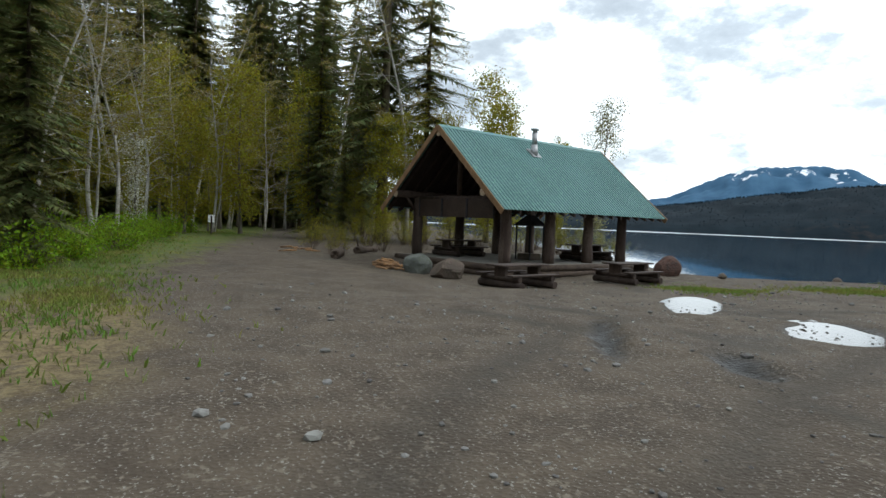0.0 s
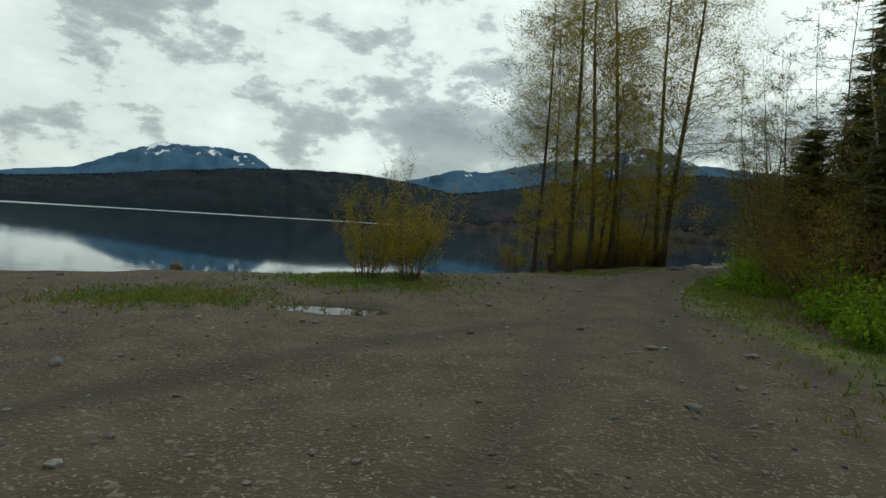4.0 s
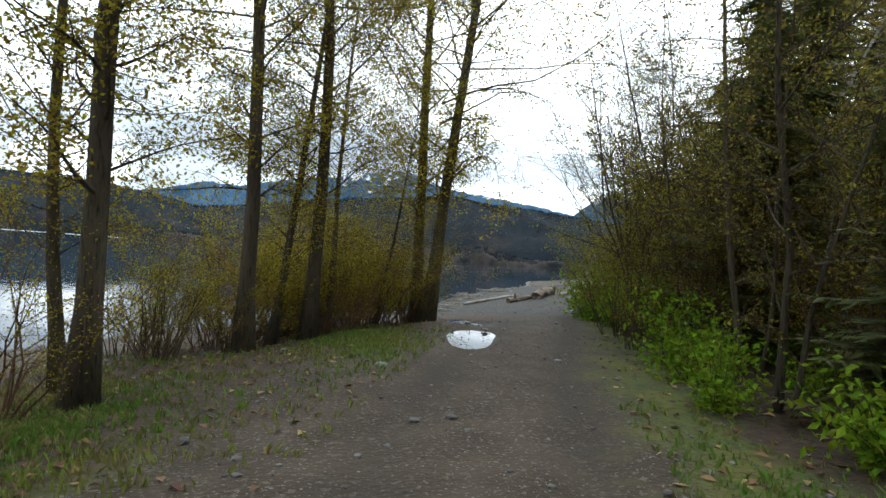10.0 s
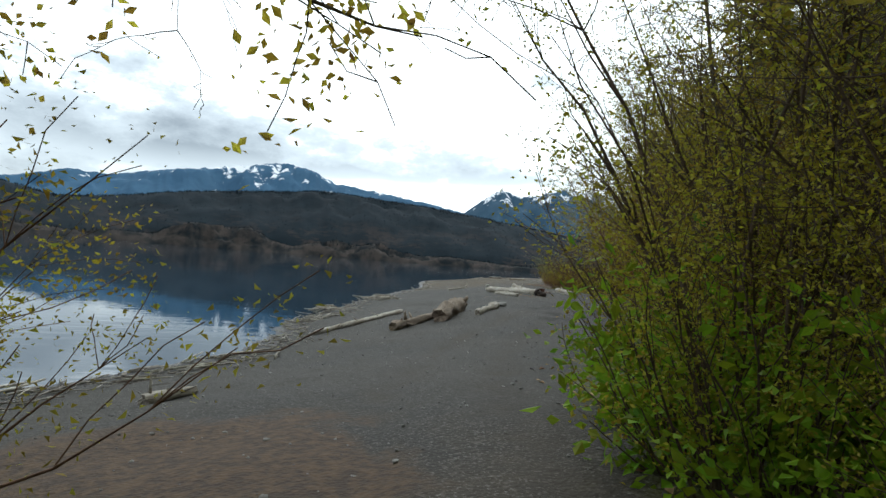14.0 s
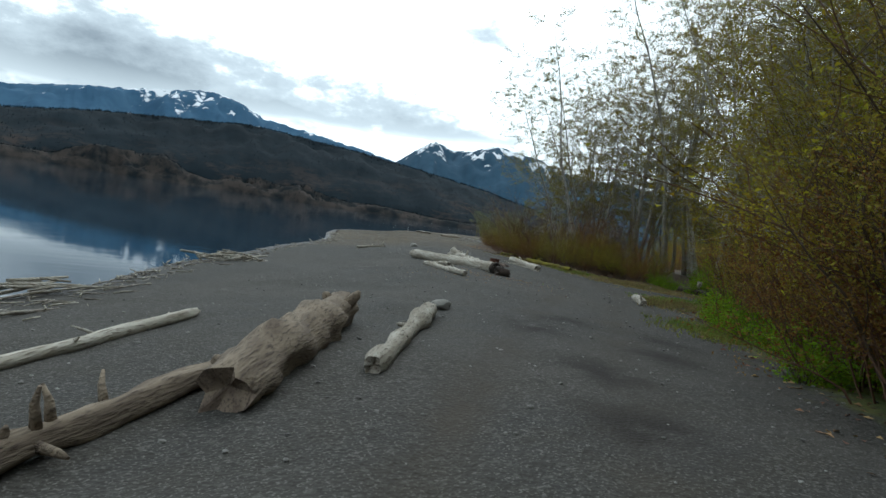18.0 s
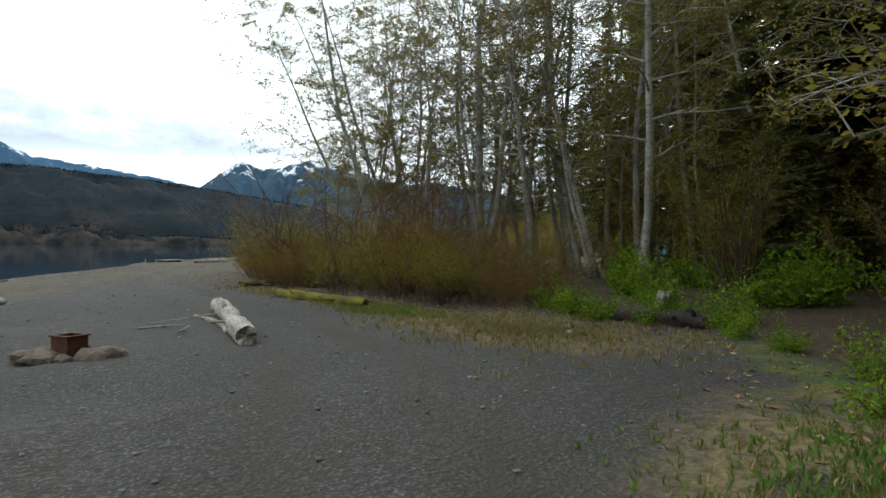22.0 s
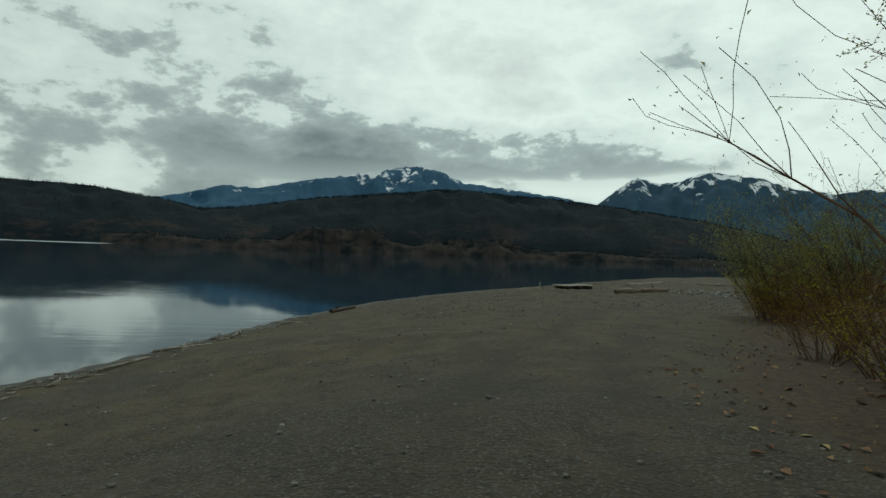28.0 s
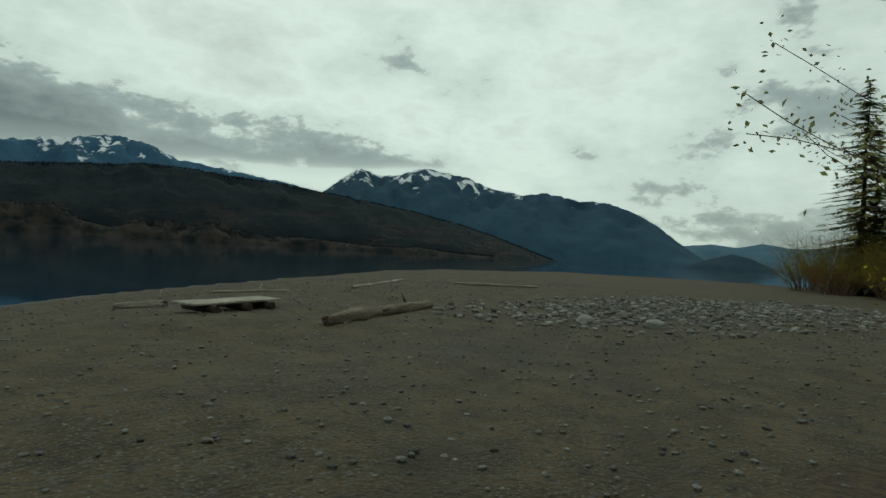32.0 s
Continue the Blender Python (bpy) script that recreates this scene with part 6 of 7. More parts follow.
def picnic_table(m, label="dark log picnic table with plank benches"):
    """A heavy table on log cribs: top planks, two benches, cross logs."""
    t = thing("picnic_table", label, "table", m, "picnic tables at the shelter")
    for k in range(4):
        mb = Mesh()
        mb.box((0.19, 2.3, 0.055), Matrix.Translation((-0.3 + 0.2 * k, 0, 0.745)), 0.01)
        mb.make("top_plank", M["timber"], t)
    for x in (-0.72, 0.72):
        mb = Mesh()
        mb.box((0.28, 2.3, 0.06), Matrix.Translation((x, 0, 0.45)), 0.01)
        mb.make("bench_plank", M["timber"], t)
    for y in (-0.8, 0.8):
        mb = Mesh()
        mb.tube([(-0.95, y, 0.13), (0.95, y, 0.13)], [0.13, 0.12], 10)
        mb.make("sill_log", M["log"], t)
        mb = Mesh()
        mb.tube([(-0.85, y, 0.33), (0.85, y, 0.33)], [0.095, 0.095], 10)
        mb.make("bench_log", M["log"], t)
        mb = Mesh()
        mb.box((0.5, 0.16, 0.36), Matrix.Translation((0, y, 0.54)), 0.02)
        mb.make("pedestal", M["log"], t)
    return t


def on_ground(x, y, turn, dz=0.0):
    return Matrix.Translation((x, y, gz(x, y) + dz)) @ Matrix.Rotation(radians(turn), 4, "Z")


first_table = picnic_table(on_ground(-13.3, -7.3, 15))
for x, y, a in [(-14.2, -1.7, 13)]:
    copy_thing(first_table, on_ground(x, y, a))
for lx, ly, a in [(-5.9, 2.8, 0), (-2.4, 8.2, 0)]:
    copy_thing(first_table, SH @ Matrix.Translation((lx, ly, 0.03)) @ Matrix.Rotation(radians(a), 4, "Z"))


def stone_data(seed, rough=0.25, flat=0.7, sub=2, cuts=0):
    bm = bmesh.new()
    bmesh.ops.create_icosphere(bm, subdivisions=sub, radius=1.0)
    rs = random.Random(seed)
    off = Vector((rs.uniform(0, 50), rs.uniform(0, 50), rs.uniform(0, 50)))
    cut = [Vector((rs.gauss(0, 1), rs.gauss(0, 1), rs.gauss(0.2, 0.8))).normalized() for _ in range(cuts)]
    for v in bm.verts:
        n = noise.noise(v.co * 0.9 + off) * rough * 1.6 + noise.noise(v.co * 2.6 + off) * rough * 0.5
        v.co *= 1 + n
        if cuts:
            for c in cut:
                h = v.co.dot(c) - 0.82
                if h > 0:
                    v.co -= c * h * 0.9
        v.co.z *= flat
    return bm


def boulder(seed, x, y, sx, sy, sz, turn, label, material="boulder"):
    mb = Mesh()
    mb.bm(stone_data(seed, 0.2, 1.0, 3, 9), Matrix.Diagonal((sx, sy, sz, 1)), False)
    ob = mb.make("boulder", M[material])
    ob.matrix_basis = on_ground(x, y, turn, sz * 0.55)
    return tagged(ob, label, "boulder")


boulder(1, -17.7, -9.0, 0.68, 0.55, 0.5, 20, "angular grey-green boulder beside the shelter", "boulder_grey")
boulder(2, -15.9, -8.6, 0.66, 0.56, 0.46, 50, "rounded brown boulder beside the shelter")
boulder(3, -16.7, 2.95, 0.62, 0.5, 0.56, 40, "large upright reddish-brown boulder by the lake shore", "boulder_red")
boulder(4, -14.9, 4.4, 0.2, 0.16, 0.15, 10, "small dark rock near the water")
boulder(5, -13.9, 11.0, 0.24, 0.22, 0.26, 40, "small dark rock at the water's edge")


def log_mesh(rs, ln, r0, r1, gnarl, bend, seed):
    """A tapering log along x with wandering axis, grooves, swellings and ragged broken ends."""
    n, sides = max(8, min(30, int(ln * 7))), 14
    off = Vector((seed * 3.1, seed * 1.7, seed * 0.9))
    jag = [rs.uniform(-1, 1) for _ in range(sides)], [rs.uniform(-1, 1) for _ in range(sides)]
    verts, faces = [], []
    for k in range(n + 1):
        t = k / n
        cy = bend * ln * 0.1 * math.sin(t * 4.2 + seed) + 0.35 * gnarl * r0 * noise.noise(off + Vector((t * ln * 1.3, 0, 0)))
        cz = 0.3 * gnarl * r0 * noise.noise(off + Vector((t * ln * 1.3, 7, 0)))
        r = (r0 + (r1 - r0) * t) * (1 + 0.5 * gnarl * noise.noise(off + Vector((t * ln * 2.0, 3, 3))))
        if k in (0, n):
            r *= 0.82
        for q in range(sides):
            w = 6.2832 * q / sides
            groove = 1 + gnarl * (0.45 * noise.noise(off + Vector((t * ln * 0.8, math.cos(w) * 2.2, math.sin(w) * 2.2))) + 0.3 * noise.noise(off + Vector((t * ln * 3.0, math.cos(w) * 1.2, math.sin(w) * 1.2))))
            x = t * ln
            if k == 0:
                x += jag[0][q] * r0 * 0.45
            if k == n:
                x += jag[1][q] * r1 * 0.45
            verts.append((x, cy + r * groove * math.cos(w), cz + r * groove * math.sin(w)))
    for k in range(n):
        for q in range(sides):
            faces.append((k * sides + q, (k + 1) * sides + q, (k + 1) * sides + (q + 1) % sides, k * sides + (q + 1) % sides))
    mb = Mesh()
    mb.add(verts, faces, True)
    # hollowed ends
    for base, x, sgn in ((0, r0 * 0.5, 1), (n * sides, ln - r1 * 0.5, -1)):
        ring = verts[base:base + sides]
        cy, cz = sum(p[1] for p in ring) / sides, sum(p[2] for p in ring) / sides
        fan = [(q, (q + 1) % sides, sides) for q in range(sides)]
        mb.add(ring + [(x, cy, cz)], fan if sgn > 0 else [f[::-1] for f in fan])
    return mb


def driftlog(x0, y0, x1, y1, r0, r1, label, material="drift", lift=0.0, bend=0.06, seed=0, knots=3, gnarl=0.5, name="driftwood_log", char=0.0):
    """A log lying on the ground from one end to the other, with ragged ends and knot stubs."""
    rs = random.Random(seed + int(x0 * 7 + y0 * 3))
    a, b = Vector((x0, y0, gz(x0, y0) + r0 * 0.75 + lift)), Vector((x1, y1, gz(x1, y1) + r1 * 0.75))
    d = b - a
    ln = d.length
    m = Matrix.Translation(a) @ Matrix.Rotation(math.atan2(d.y, d.x), 4, "Z") @ Matrix.Rotation(-math.asin(d.z / ln), 4, "Y")
    ob = thing(name, label, "log", m)
    log_mesh(rs, ln, r0, r1, gnarl, bend, seed).make("log", M[material], ob)
    if char:
        cm = log_mesh(random.Random(seed), char, r0 * 0.93, r0 * 1.0, gnarl * 1.4, 0, seed + 40)
        cm.v = [(p[0] - 0.1, p[1], p[2]) for p in cm.v]
        cm.make("charred_end", M["charred"], ob, "charred black log end")
    for k in range(knots):
        t = rs.uniform(0.08, 0.92)
        w = Vector((rs.gauss(0, 0.5), rs.gauss(0, 1), abs(rs.gauss(0.5, 0.6)))).normalized()
        rr = (r0 + (r1 - r0) * t)
        q = Vector((t * ln, 0, 0))
        kb = Mesh()
        reach = rs.uniform(0.03, 0.12) if rs.random() < 0.75 else rs.uniform(0.15, 0.35)
        kb.tube([q + w * rr * 0.5, q + w * (rr + reach * 0.5), q + w * (rr + reach) + Vector((rs.gauss(0, 0.03), rs.gauss(0, 0.03), 0))], [rr * 0.34, rr * 0.24, rr * 0.1], 7)
        kb.make("branch_stub", M[material], ob)
    return ob


# logs on the beach
driftlog(8.9, 47.8, 13.6, 53.9, 0.085, 0.1, "long thin bleached log on the beach", seed=1, knots=9, gnarl=0.45)
driftlog(11.3, 47.1, 13.8, 49.9, 0.16, 0.12, "weathered brown log with broken stubs", "driftbrown", seed=2, knots=7, gnarl=0.7)
driftlog(13.3, 48.3, 15.9, 52.3, 0.27, 0.34, "thick gnarled tan stump log with a hollow end", "driftbrown", seed=3, knots=5, gnarl=1.0)
driftlog(15.0, 48.8, 17.8, 52.8, 0.13, 0.17, "short grey driftwood log on the beach", seed=4, gnarl=0.6)
driftlog(24.9, 61.6, 24.5, 68.2, 0.25, 0.21, "large bleached white log with a charred end", seed=5, knots=3, gnarl=0.22, char=0.2)
driftlog(24.5, 60.9, 24.95, 60.75, 0.17, 0.15, "black charred log butt beside the white log", "charred", seed=55, knots=1, gnarl=0.9)
driftlog(22.2, 59.2, 22.9, 63.6, 0.1, 0.11, "short bleached log lying on gravel", seed=6, knots=4, gnarl=0.5)
driftlog(23.4, 62.6, 23.7, 64.4, 0.1, 0.07, "bleached broken root on gravel", seed=61, knots=5, gnarl=1.0)
driftlog(25.2, 63.3, 26.4, 68.0, 0.15, 0.26, "gnarled grey driftwood stump", seed=7, knots=9, gnarl=1.1)
driftlog(30.4, 66.2, 32.0, 71.0, 0.18, 0.17, "grey driftwood log with a dark end", seed=8, knots=3, gnarl=0.45)
driftlog(30.6, 67.3, 31.2, 70.1, 0.045, 0.05, "thin bleached curved stick on the gravel", seed=9, knots=2, bend=0.4)
driftlog(26.8, 55.9, 28.0, 57.4, 0.13, 0.14, "grey stump log at the edge of the grass", seed=10, gnarl=0.6)
driftlog(23.2, 49.0, 27.8, 49.3, 0.07, 0.09, "pale fallen pole under the thicket", seed=11)
driftlog(4.9, 38.2, 5.6, 39.0, 0.09, 0.07, "short bleached log near the water", seed=64)
driftlog(45.2, 105.1, 49.5, 108.3, 0.13, 0.12, "weathered orange-grey log on the cobbles", "driftbrown", seed=13, knots=6, gnarl=0.7)
driftlog(42.4, 111.9, 43.3, 110.1, 0.08, 0.1, "short grey log among the cobbles", seed=14)
driftlog(-24.5, -9.4, -26.8, -7.6, 0.2, 0.16, "brown fallen log by the shelter", "logx", seed=15)
driftlog(-22.3, -11.1, -24.0, -10.3, 0.22, 0.21, "cut log round with a dark end", "logx", seed=16, knots=0, gnarl=0.15)
driftlog(35.3, 69.7, 34.9, 73.5, 0.15, 0.13, "mossy fallen log along the grass", "moss", seed=17, gnarl=0.8)
driftlog(36.1, 78.2, 37.9, 78.9, 0.14, 0.1, "fallen log thick with yellow moss", "moss", seed=18, gnarl=0.9)
driftlog(37.8, 76.6, 39.3, 76.5, 0.2, 0.15, "fallen log thick with yellow moss", "moss", seed=19, gnarl=0.9)
driftlog(37.3, 75.4, 38.7, 75.9, 0.13, 0.1, "broken log under yellow moss", "moss", seed=68, gnarl=0.9)
driftlog(36.7, 79.6, 37.2, 78.0, 0.07, 0.06, "thin dark log on the ground", "logx", seed=69)
driftlog(37.8, 64.0, 38.0, 62.1, 0.19, 0.17, "charred black log in the clearing", "charred", seed=20, gnarl=0.8)
driftlog(38.1, 63.0, 38.2, 63.25, 0.16, 0.1, "broken grey stump in the clearing", seed=21, lift=0.5, gnarl=0.8)
driftlog(24.6, 76.2, 26.6, 77.0, 0.1, 0.07, "bleached driftwood log with a dark end", seed=70, knots=5)
driftlog(32.3, 104.4, 33.3, 107.0, 0.1, 0.08, "dark log at the water's edge", "logx", seed=23)
driftlog(45.5, 115.0, 47.5, 113.6, 0.05, 0.04, "thin grey stick on the spit", seed=72)
driftlog(50.4, 115.0, 56.6, 121.6, 0.06, 0.05, "long thin bleached pole on the spit", seed=73)
driftlog(57.5, 118.5, 62.0, 117.5, 0.06, 0.05, "grey pole on the spit", seed=74)
driftlog(4.6, 14.1, 5.3, 15.0, 0.24, 0.2, "dark rotten log under the bushes", "logx", seed=24, gnarl=0.8)
driftlog(-1.95, 18.7, -1.8, 18.8, 0.2, 0.13, "broken stump under the cottonwoods", "logx", seed=75, lift=0.7, gnarl=0.8)


# ---- small things: stones, driftwood, grass, the fire ring, sign, scraps ----
def near_track(n, lo, hi, y0, y1, seed):
    """Random places beside the driven line on dry ground."""
    rs = np.random.default_rng(seed)
    out = []
    while len(out) < n:
        x, y = rs.uniform(-26, 64, 4000), rs.uniform(y0, y1, 4000)
        tr, d, wood = np.abs(signed_side(x, y, TRACK)), signed_side(x, y, SHORE), signed_side(x, y, BANK)
        ok = (tr > lo) & (tr < hi) & (d > 0.6) & (wood < 0.8)
        out += list(zip(x[ok], y[ok]))
    return out[:n]


ICO = [stone_data(900 + k, 0.3, 0.62, 1) for k in range(6)]
ICO = [([v.co.copy() for v in b.verts], [[v.index for v in f.verts] for f in b.faces]) for b in ICO]


def strew(name, label, places, lo, hi, material, seed, sink=0.25):
    rs = random.Random(seed)
    mb = Mesh()
    zs = ground_z([p[0] for p in places], [p[1] for p in places])
    for (x, y), z in zip(places, zs):
        verts, faces = ICO[rs.randrange(6)]
        s = lo + (hi - lo) * rs.random() ** 2.5
        m = Matrix.Translation((x, y, z + s * (0.6 - sink) - 0.1 * s)) @ Matrix.Rotation(rs.uniform(0, 6.28), 4, "Z") @ Matrix.Diagonal((s * rs.uniform(0.8, 1.4), s, s, 1))
        mb.add([m @ v for v in verts], faces)
    return tagged(mb.make(name, material), label, "stones", kind="stuff")


strew("gravel_stones", "loose grey stones strewn over the gravel", near_track(9000, 0.0, 9, -18, 104, 1), 0.008, 0.036, M["stone"], 2)
strew("gravel_stones", "loose pale stones on the muddy ground", near_track(700, 0.3, 14, -18, 30, 3), 0.02, 0.08, M["stone"], 4)
strew("pale_chips", "pale stone chips on the muddy ground", near_track(1500, 0.0, 14, -18, 32, 8), 0.012, 0.035, M["cobble"], 14)
strew("wood_chips", "pale bark chips round the beach log", [(random.Random(k).gauss(23.6, 1.1), random.Random(k + 9000).gauss(60.4, 1.3)) for k in range(800)], 0.006, 0.022, M["litter"], 15)
RS = random.Random(9)
patch = []
while len(patch) < 3400:
    x, y = RS.uniform(48, 76), RS.uniform(98, 116)
    u, v = (x - 61) / 14.0, (y - 106.9 - 0.12 * (x - 61)) / 5.2
    if u * u + v * v < RS.uniform(0.2, 1.0):
        patch.append((x, y))
strew("cobbles", "bank of pale rounded cobbles on the spit", patch, 0.02, 0.125, M["cobble"], 5)
strew("gravel_stones", "coarse gravel on the open spit", [(RS.uniform(34, 70), RS.uniform(96, 122)) for _ in range(11000)], 0.008, 0.042, M["stone"], 6)

# sizable single stones
for k, (x, y, s, lab) in enumerate([(18.4, 53.6, 0.2, "pale flat-topped boulder on the beach"), (16.4, 53.6, 0.14, "half-buried brown rock on the beach"), (28.6, 77.0, 0.22, "pale white rock far up the beach"),
                                    (26.0, 65.2, 0.13, "dark round stone by the log"), (52.0, 105.0, 0.2, "pale cobble on the spit"), (53.2, 103.9, 0.22, "pale cobble on the spit"),
                                    (35.2, 63.4, 0.07, "pale stone in the dry grass"), (3.7, 10.4, 0.06, "pale stone on the track"), (2.0, 10.9, 0.07, "pale flat stone on the track")]):
    boulder(40 + k, x, y, s * 1.3, s, s * 0.7, 30 * k, lab, "cobble" if "pale" in lab else "boulder")


def driftwood_line():
    rs = random.Random(21)
    mb = Mesh()
    line = [p for p in SHORE if -2 <= p[0] <= 31]
    seg = list(zip(line, line[1:]))
    for k in range(900):
        (x0, y0), (x1, y1) = seg[rs.randrange(len(seg))]
        t = rs.random()
        d = Vector((x1 - x0, y1 - y0)).normalized()
        off = abs(rs.gauss(0.45, 0.5)) + 0.15
        x, y = x0 + (x1 - x0) * t + d.y * off, y0 + (y1 - y0) * t - d.x * off
        ln, r = rs.uniform(0.15, 0.7) if rs.random() < 0.93 else rs.uniform(0.7, 2.0), rs.uniform(0.006, 0.024)
        if ln > 0.9:
            r = rs.uniform(0.02, 0.045)
        a = math.atan2(d.y, d.x) + rs.gauss(0, 0.45)
        z = gz(x, y) + r + rs.uniform(0, 0.035)
        e = Vector((math.cos(a), math.sin(a), rs.gauss(0, 0.025))) * ln
        mb.tube([(x, y, z), (x + e.x * 0.5 + rs.gauss(0, 0.03), y + e.y * 0.5 + rs.gauss(0, 0.03), z + e.z * 0.5), (x + e.x, y + e.y, z + e.z)], [r, r * 0.9, r * 0.6], 5)
    tagged(mb.make("driftwood_line", M["drift"]), "line of bleached driftwood sticks along the water", "driftwood", kind="stuff")


driftwood_line()


def stick_pile(x, y, n, spread, label, material, name="driftwood_pile", seed=1, ln=(0.5, 1.8), rad=(0.015, 0.05)):
    rs = random.Random(seed)
    ob = thing(name, label, "driftwood", on_ground(x, y, 0))
    for k in range(n):
        px, py = rs.gauss(0, spread), rs.gauss(0, spread * 0.55)
        a, l, r = rs.uniform(-0.7, 0.7) + rs.choice((0, 1.2)), rs.uniform(*ln), rs.uniform(*rad)
        z = r + max(0, 0.35 - math.hypot(px, py) * 0.25) * rs.random()
        e = Vector((math.cos(a), math.sin(a), rs.gauss(0, 0.08))) * l * 0.5
        mb = Mesh()
        mb.tube([Vector((px, py, z)) - e, Vector((px, py, z + rs.gauss(0, 0.02))), Vector((px, py, z)) + e], [r, r, r * 0.7], 6)
        mb.make("stick", material, ob)
    return ob


stick_pile(16.3, 66.6, 40, 0.9, "heap of bleached driftwood at the water's edge", M["drift"], seed=3)
stick_pile(10.9, 57.2, 16, 0.6, "small heap of bleached driftwood", M["drift"], seed=4)
stick_pile(-19.3, -9.7, 60, 0.42, "heap of split orange-brown firewood scraps", M["splinter"], "firewood_heap", 5, (0.25, 0.6), (0.025, 0.06))
stick_pile(-25.6, -12.2, 12, 0.6, "scattered orange-brown wood debris", M["splinter"], "firewood_heap", 6, (0.4, 1.2), (0.02, 0.05))
stick_pile(30.2, 68.0, 5, 0.5, "forked thin bleached branches", M["drift"], "bleached_branch", 7, (0.5, 1.2), (0.012, 0.025))


def fire_ring(x, y):
    ob = thing("fire_box", "rusty steel fire box ringed with stones", "fire pit", on_ground(x, y, 25))
    w, h, t = 0.15, 0.27, 0.012
    for k in range(4):
        mb = Mesh()
        mb.box((2 * w, t, h), Matrix.Rotation(1.5708 * k, 4, "Z") @ Matrix.Translation((0, w, h / 2 + 0.04)), 0.003)
        mb.make("side_plate", M["rust"], ob)
        mb = Mesh()
        mb.box((2 * w + 0.05, 0.05, 0.02), Matrix.Rotation(1.5708 * k, 4, "Z") @ Matrix.Translation((0, w, h + 0.045 + 0.002 * (k % 2))), 0.003)
        mb.make("rim", M["rust"], ob)
    mb = Mesh()
    for k in range(7):
        mb.tube([(-w, -0.12 + 0.04 * k, h + 0.02), (w, -0.12 + 0.04 * k, h + 0.02)], [0.008, 0.008], 5)
    mb.make("grate", M["black"], ob)
    rs = random.Random(4)
    for k in range(17):
        mb = Mesh()
        z = rs.uniform(0.07, 0.2)
        mb.bm(stone_data(70 + k, 0.25, 0.7, 2), Matrix.Diagonal((z * 1.2, z, z, 1)))
        st = mb.make("stone", M["redstone"], ob)
        a = 0.57 * k + rs.uniform(-0.2, 0.2)
        q = rs.uniform(0.27, 0.55)
        st.matrix_basis = pose(math.cos(a) * q, math.sin(a) * q, 0.04, 0, 0, rs.uniform(0, 360))


fire_ring(28.0, 66.5)


def signboard(x, y, turn):
    ob = thing("sign", "small white and red notice on a low wooden post", "sign", on_ground(x, y, turn))
    mb = Mesh()
    mb.box((0.09, 0.09, 1.25), Matrix.Translation((0, 0, 0.62)), 0.008)
    mb.make("post", M["timber"], ob)
    mb = Mesh()
    mb.box((0.4, 0.03, 0.5), Matrix.Translation((0, -0.065, 1.05)), 0.006)
    board = mb.make("board", M["white"], ob)
    for z, h, material in ((1.22, 0.08, "rust"), (1.07, 0.07, "black"), (0.9, 0.05, "rust")):
        mb = Mesh()
        mb.box((0.34, 0.006, h), Matrix.Translation((0, -0.084, z)))
        mb.make("print_bar", M[material], board)


signboard(-39.5, -14.9, -84)


def rusty_drum(x, y):
    ob = thing("rusty_barrel", "rusty ribbed steel barrel in the undergrowth", "barrel", on_ground(x, y, 0))
    mb = Mesh()
    pts, rad = [], []
    for k in range(19):
        pts.append((0, 0, 0.88 * k / 18))
        rad.append(0.29 + (0.012 if k % 2 else -0.004))
    mb.tube(pts, rad, 20)
    mb.make("body", M["rust"], ob)
    mb = Mesh()
    mb.tube([(0, 0, 0.87), (0, 0, 0.9)], [0.305, 0.305], 20)
    mb.make("rim", M["rust"], ob)


rusty_drum(-10.8, -21.35)


def plank_platform(x, y, turn):
    ob = thing("plank_raft", "weathered board platform resting on short logs", "planks", on_ground(x, y, turn))
    for k in range(4):
        mb = Mesh()
        mb.box((2.5, 0.16, 0.04), Matrix.Translation((0.03 * k, -0.27 + 0.18 * k, 0.19)), 0.006)
        mb.make("plank", M["drift"], ob)
    for s in (-0.8, 0.1, 0.8):
        mb = Mesh()
        mb.tube([(s, -0.5, 0.08), (s + 0.05, 0.45, 0.09)], [0.085, 0.075], 9)
        mb.make("log", M["log"], ob)


plank_platform(44.1, 107.7, 31)


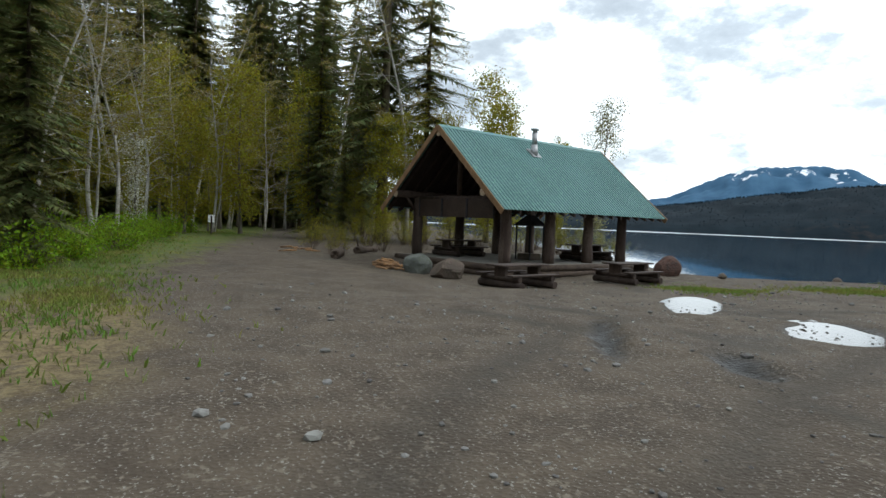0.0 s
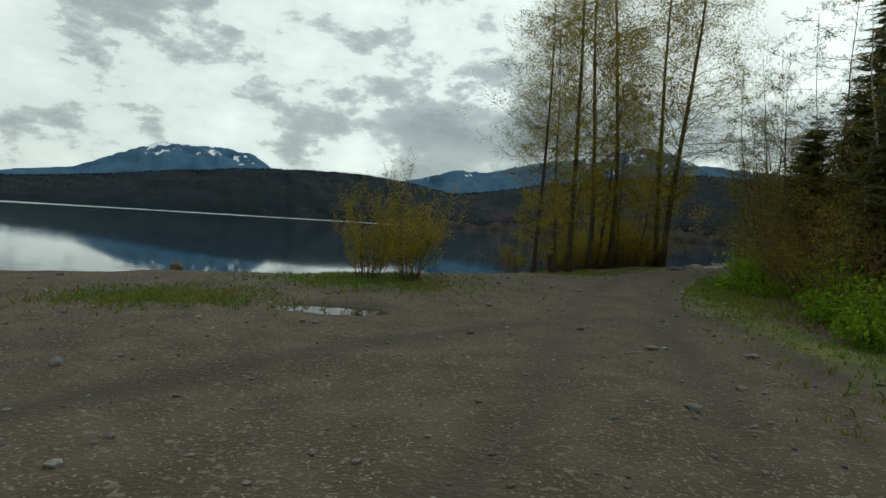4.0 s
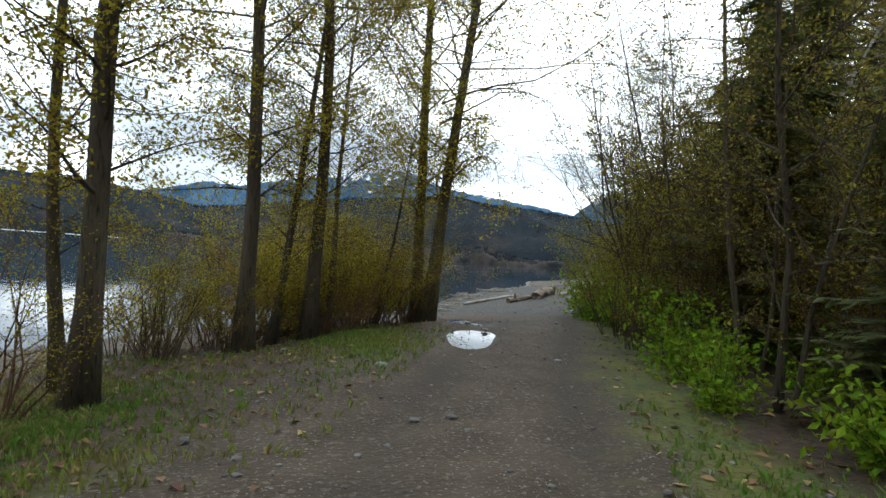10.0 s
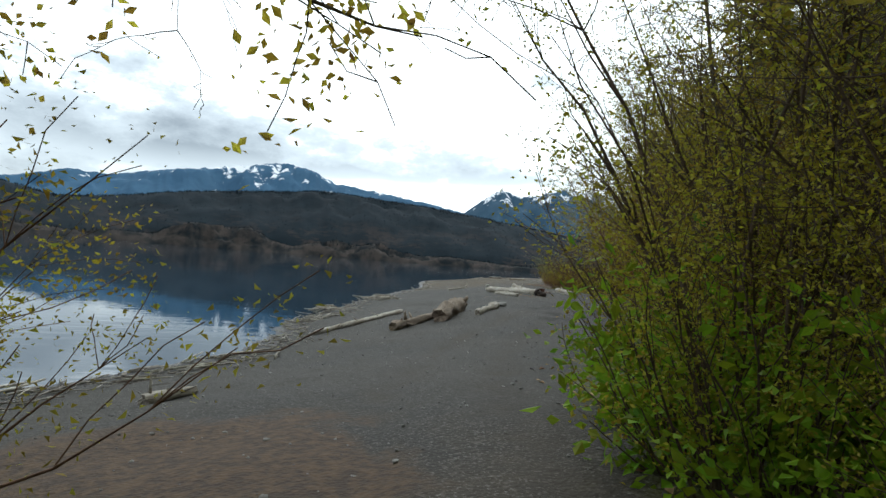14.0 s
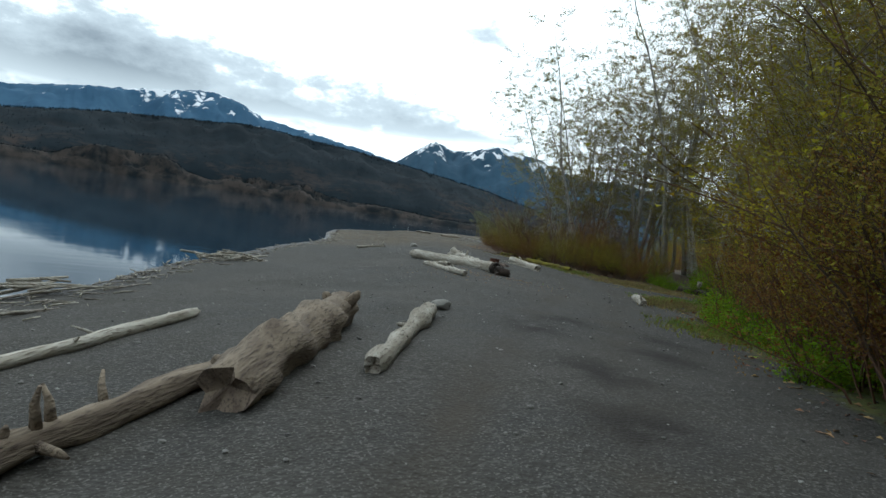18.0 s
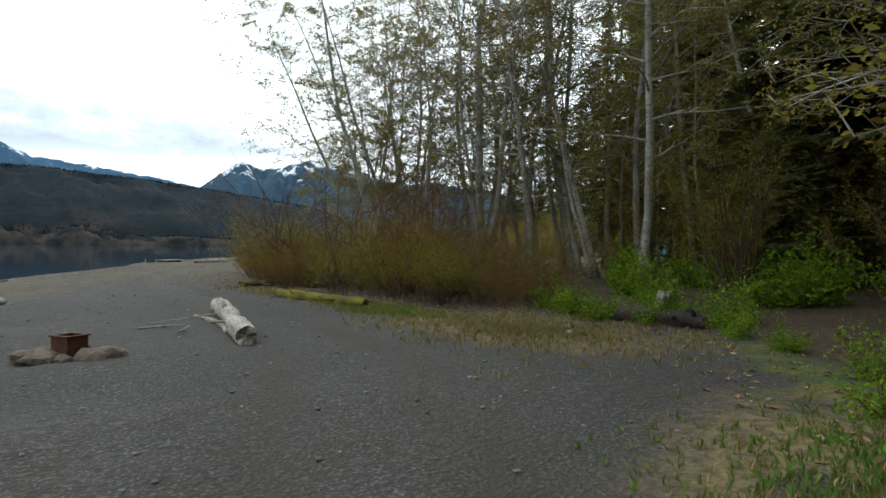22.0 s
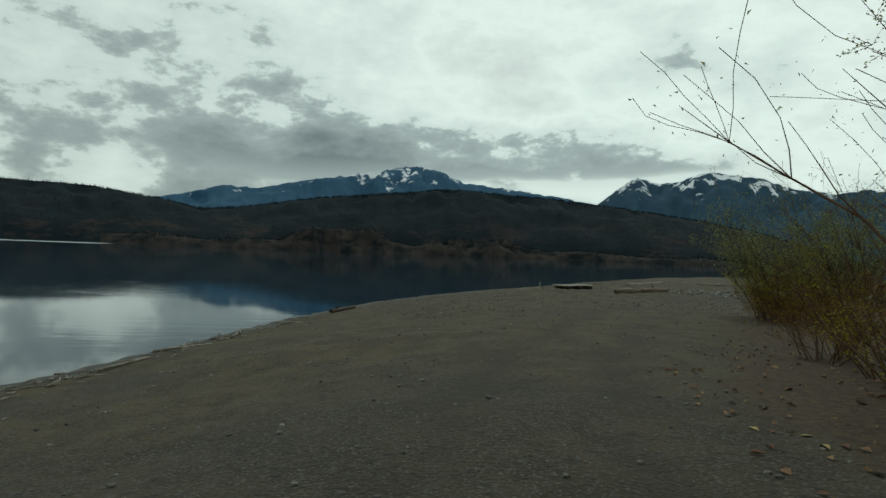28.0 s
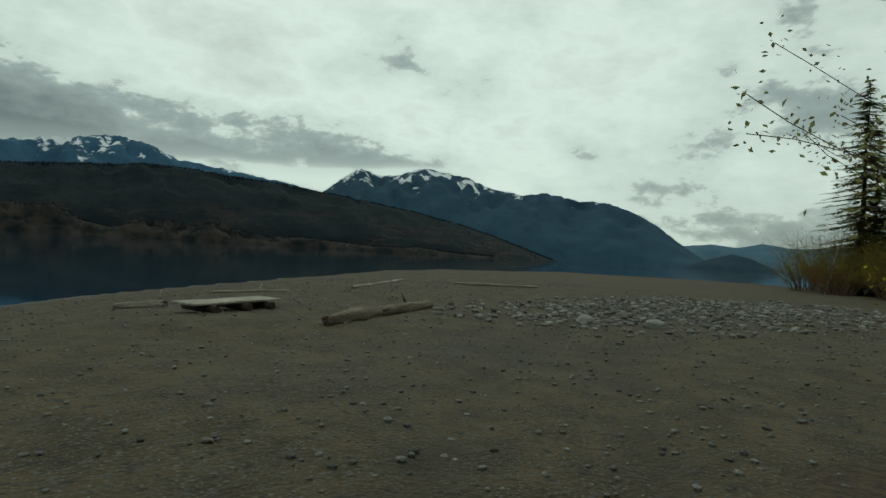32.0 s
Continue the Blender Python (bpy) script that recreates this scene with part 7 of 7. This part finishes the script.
def blades(name, label, regions, count, h, material, seed, category="grass"):
    rs = random.Random(seed)
    mb = Mesh()
    pts = []
    for _ in range(count):
        x, y, a, b = regions[rs.randrange(len(regions))]
        w, r = rs.uniform(0, 6.2832), abs(rs.gauss(0, 0.62))
        pts.append((x + a * r * math.cos(w), y + b * r * math.sin(w)))
    xs, ys = np.array([p[0] for p in pts]), np.array([p[1] for p in pts])
    tr = np.abs(signed_side(xs, ys, TRACK))
    zs = ground_z(xs, ys)
    for (x, y), z, t in zip(pts, zs, tr):
        if t < 1.35:
            continue
        for _ in range(3):
            a, hh = rs.uniform(0, 6.2832), h * rs.uniform(0.5, 1.3)
            wx, wy = math.cos(a) * 0.012, math.sin(a) * 0.012
            px, py = x + rs.gauss(0, 0.03), y + rs.gauss(0, 0.03)
            bx, by = rs.gauss(0, 0.4) * hh, rs.gauss(0, 0.4) * hh
            mb.add([(px - wx, py - wy, z - 0.01), (px + wx, py + wy, z - 0.01), (px + bx * 0.4 + wx * 0.6, py + by * 0.4 + wy * 0.6, z + hh * 0.65), (px + bx, py + by, z + hh)], [(0, 1, 2), (0, 2, 3)])
    tagged(mb.make(name, material), label, category, kind="stuff")


blades("grass", "short green grass beside the track", [(x, y, a * 1.05, b * 1.05) for x, y, a, b in GRASS], 36000, 0.075, M["grassblade"], 31)
blades("dry_grass", "tufts of dry straw-coloured grass", [(35.2, 64.5, 2.6, 3.5), (35.6, 72, 0.9, 5), (29.5, 57, 2.2, 1.3), (-2.3, 20, 1.2, 4)], 12000, 0.085, M["drygrass"], 32)
blades("grass", "rank green grass at the foot of the woods", [(-9, -19.5, 6, 1.6), (-20, -19.6, 7, 1.2), (-32, -18.5, 8, 2.0), (-46, -14, 8, 3.0), (-14, -21.5, 6, 1.5), (-5, -22.5, 6, 1.5)], 9000, 0.10, M["grassblade"], 33)


def dead_leaves():
    rs = random.Random(55)
    mb = Mesh()
    pts = along(BANK[3:21], 3400, -1.6, 3.0) + [(rs.gauss(-0.5, 2), rs.uniform(17, 34)) for _ in range(900)]
    pts = [p for p in pts if abs(signed_side(np.array([p[0]]), np.array([p[1]]), TRACK)[0]) > 1.4]
    zs = ground_z([p[0] for p in pts], [p[1] for p in pts])
    for (x, y), z in zip(pts, zs):
        s, a = rs.uniform(0.03, 0.07), rs.uniform(0, 6.28)
        c, q = math.cos(a) * s, math.sin(a) * s
        mb.add([(x - c, y - q, z + 0.01), (x + q * 0.6, y - c * 0.6, z + rs.uniform(0.01, 0.05)), (x + c, y + q, z + 0.015), (x - q * 0.6, y + c * 0.6, z + rs.uniform(0.01, 0.05))], [(0, 1, 2, 3)])
    tagged(mb.make("dead_leaves", M["litter"]), "brown dead leaves under the thicket", "leaf litter", kind="stuff")


dead_leaves()
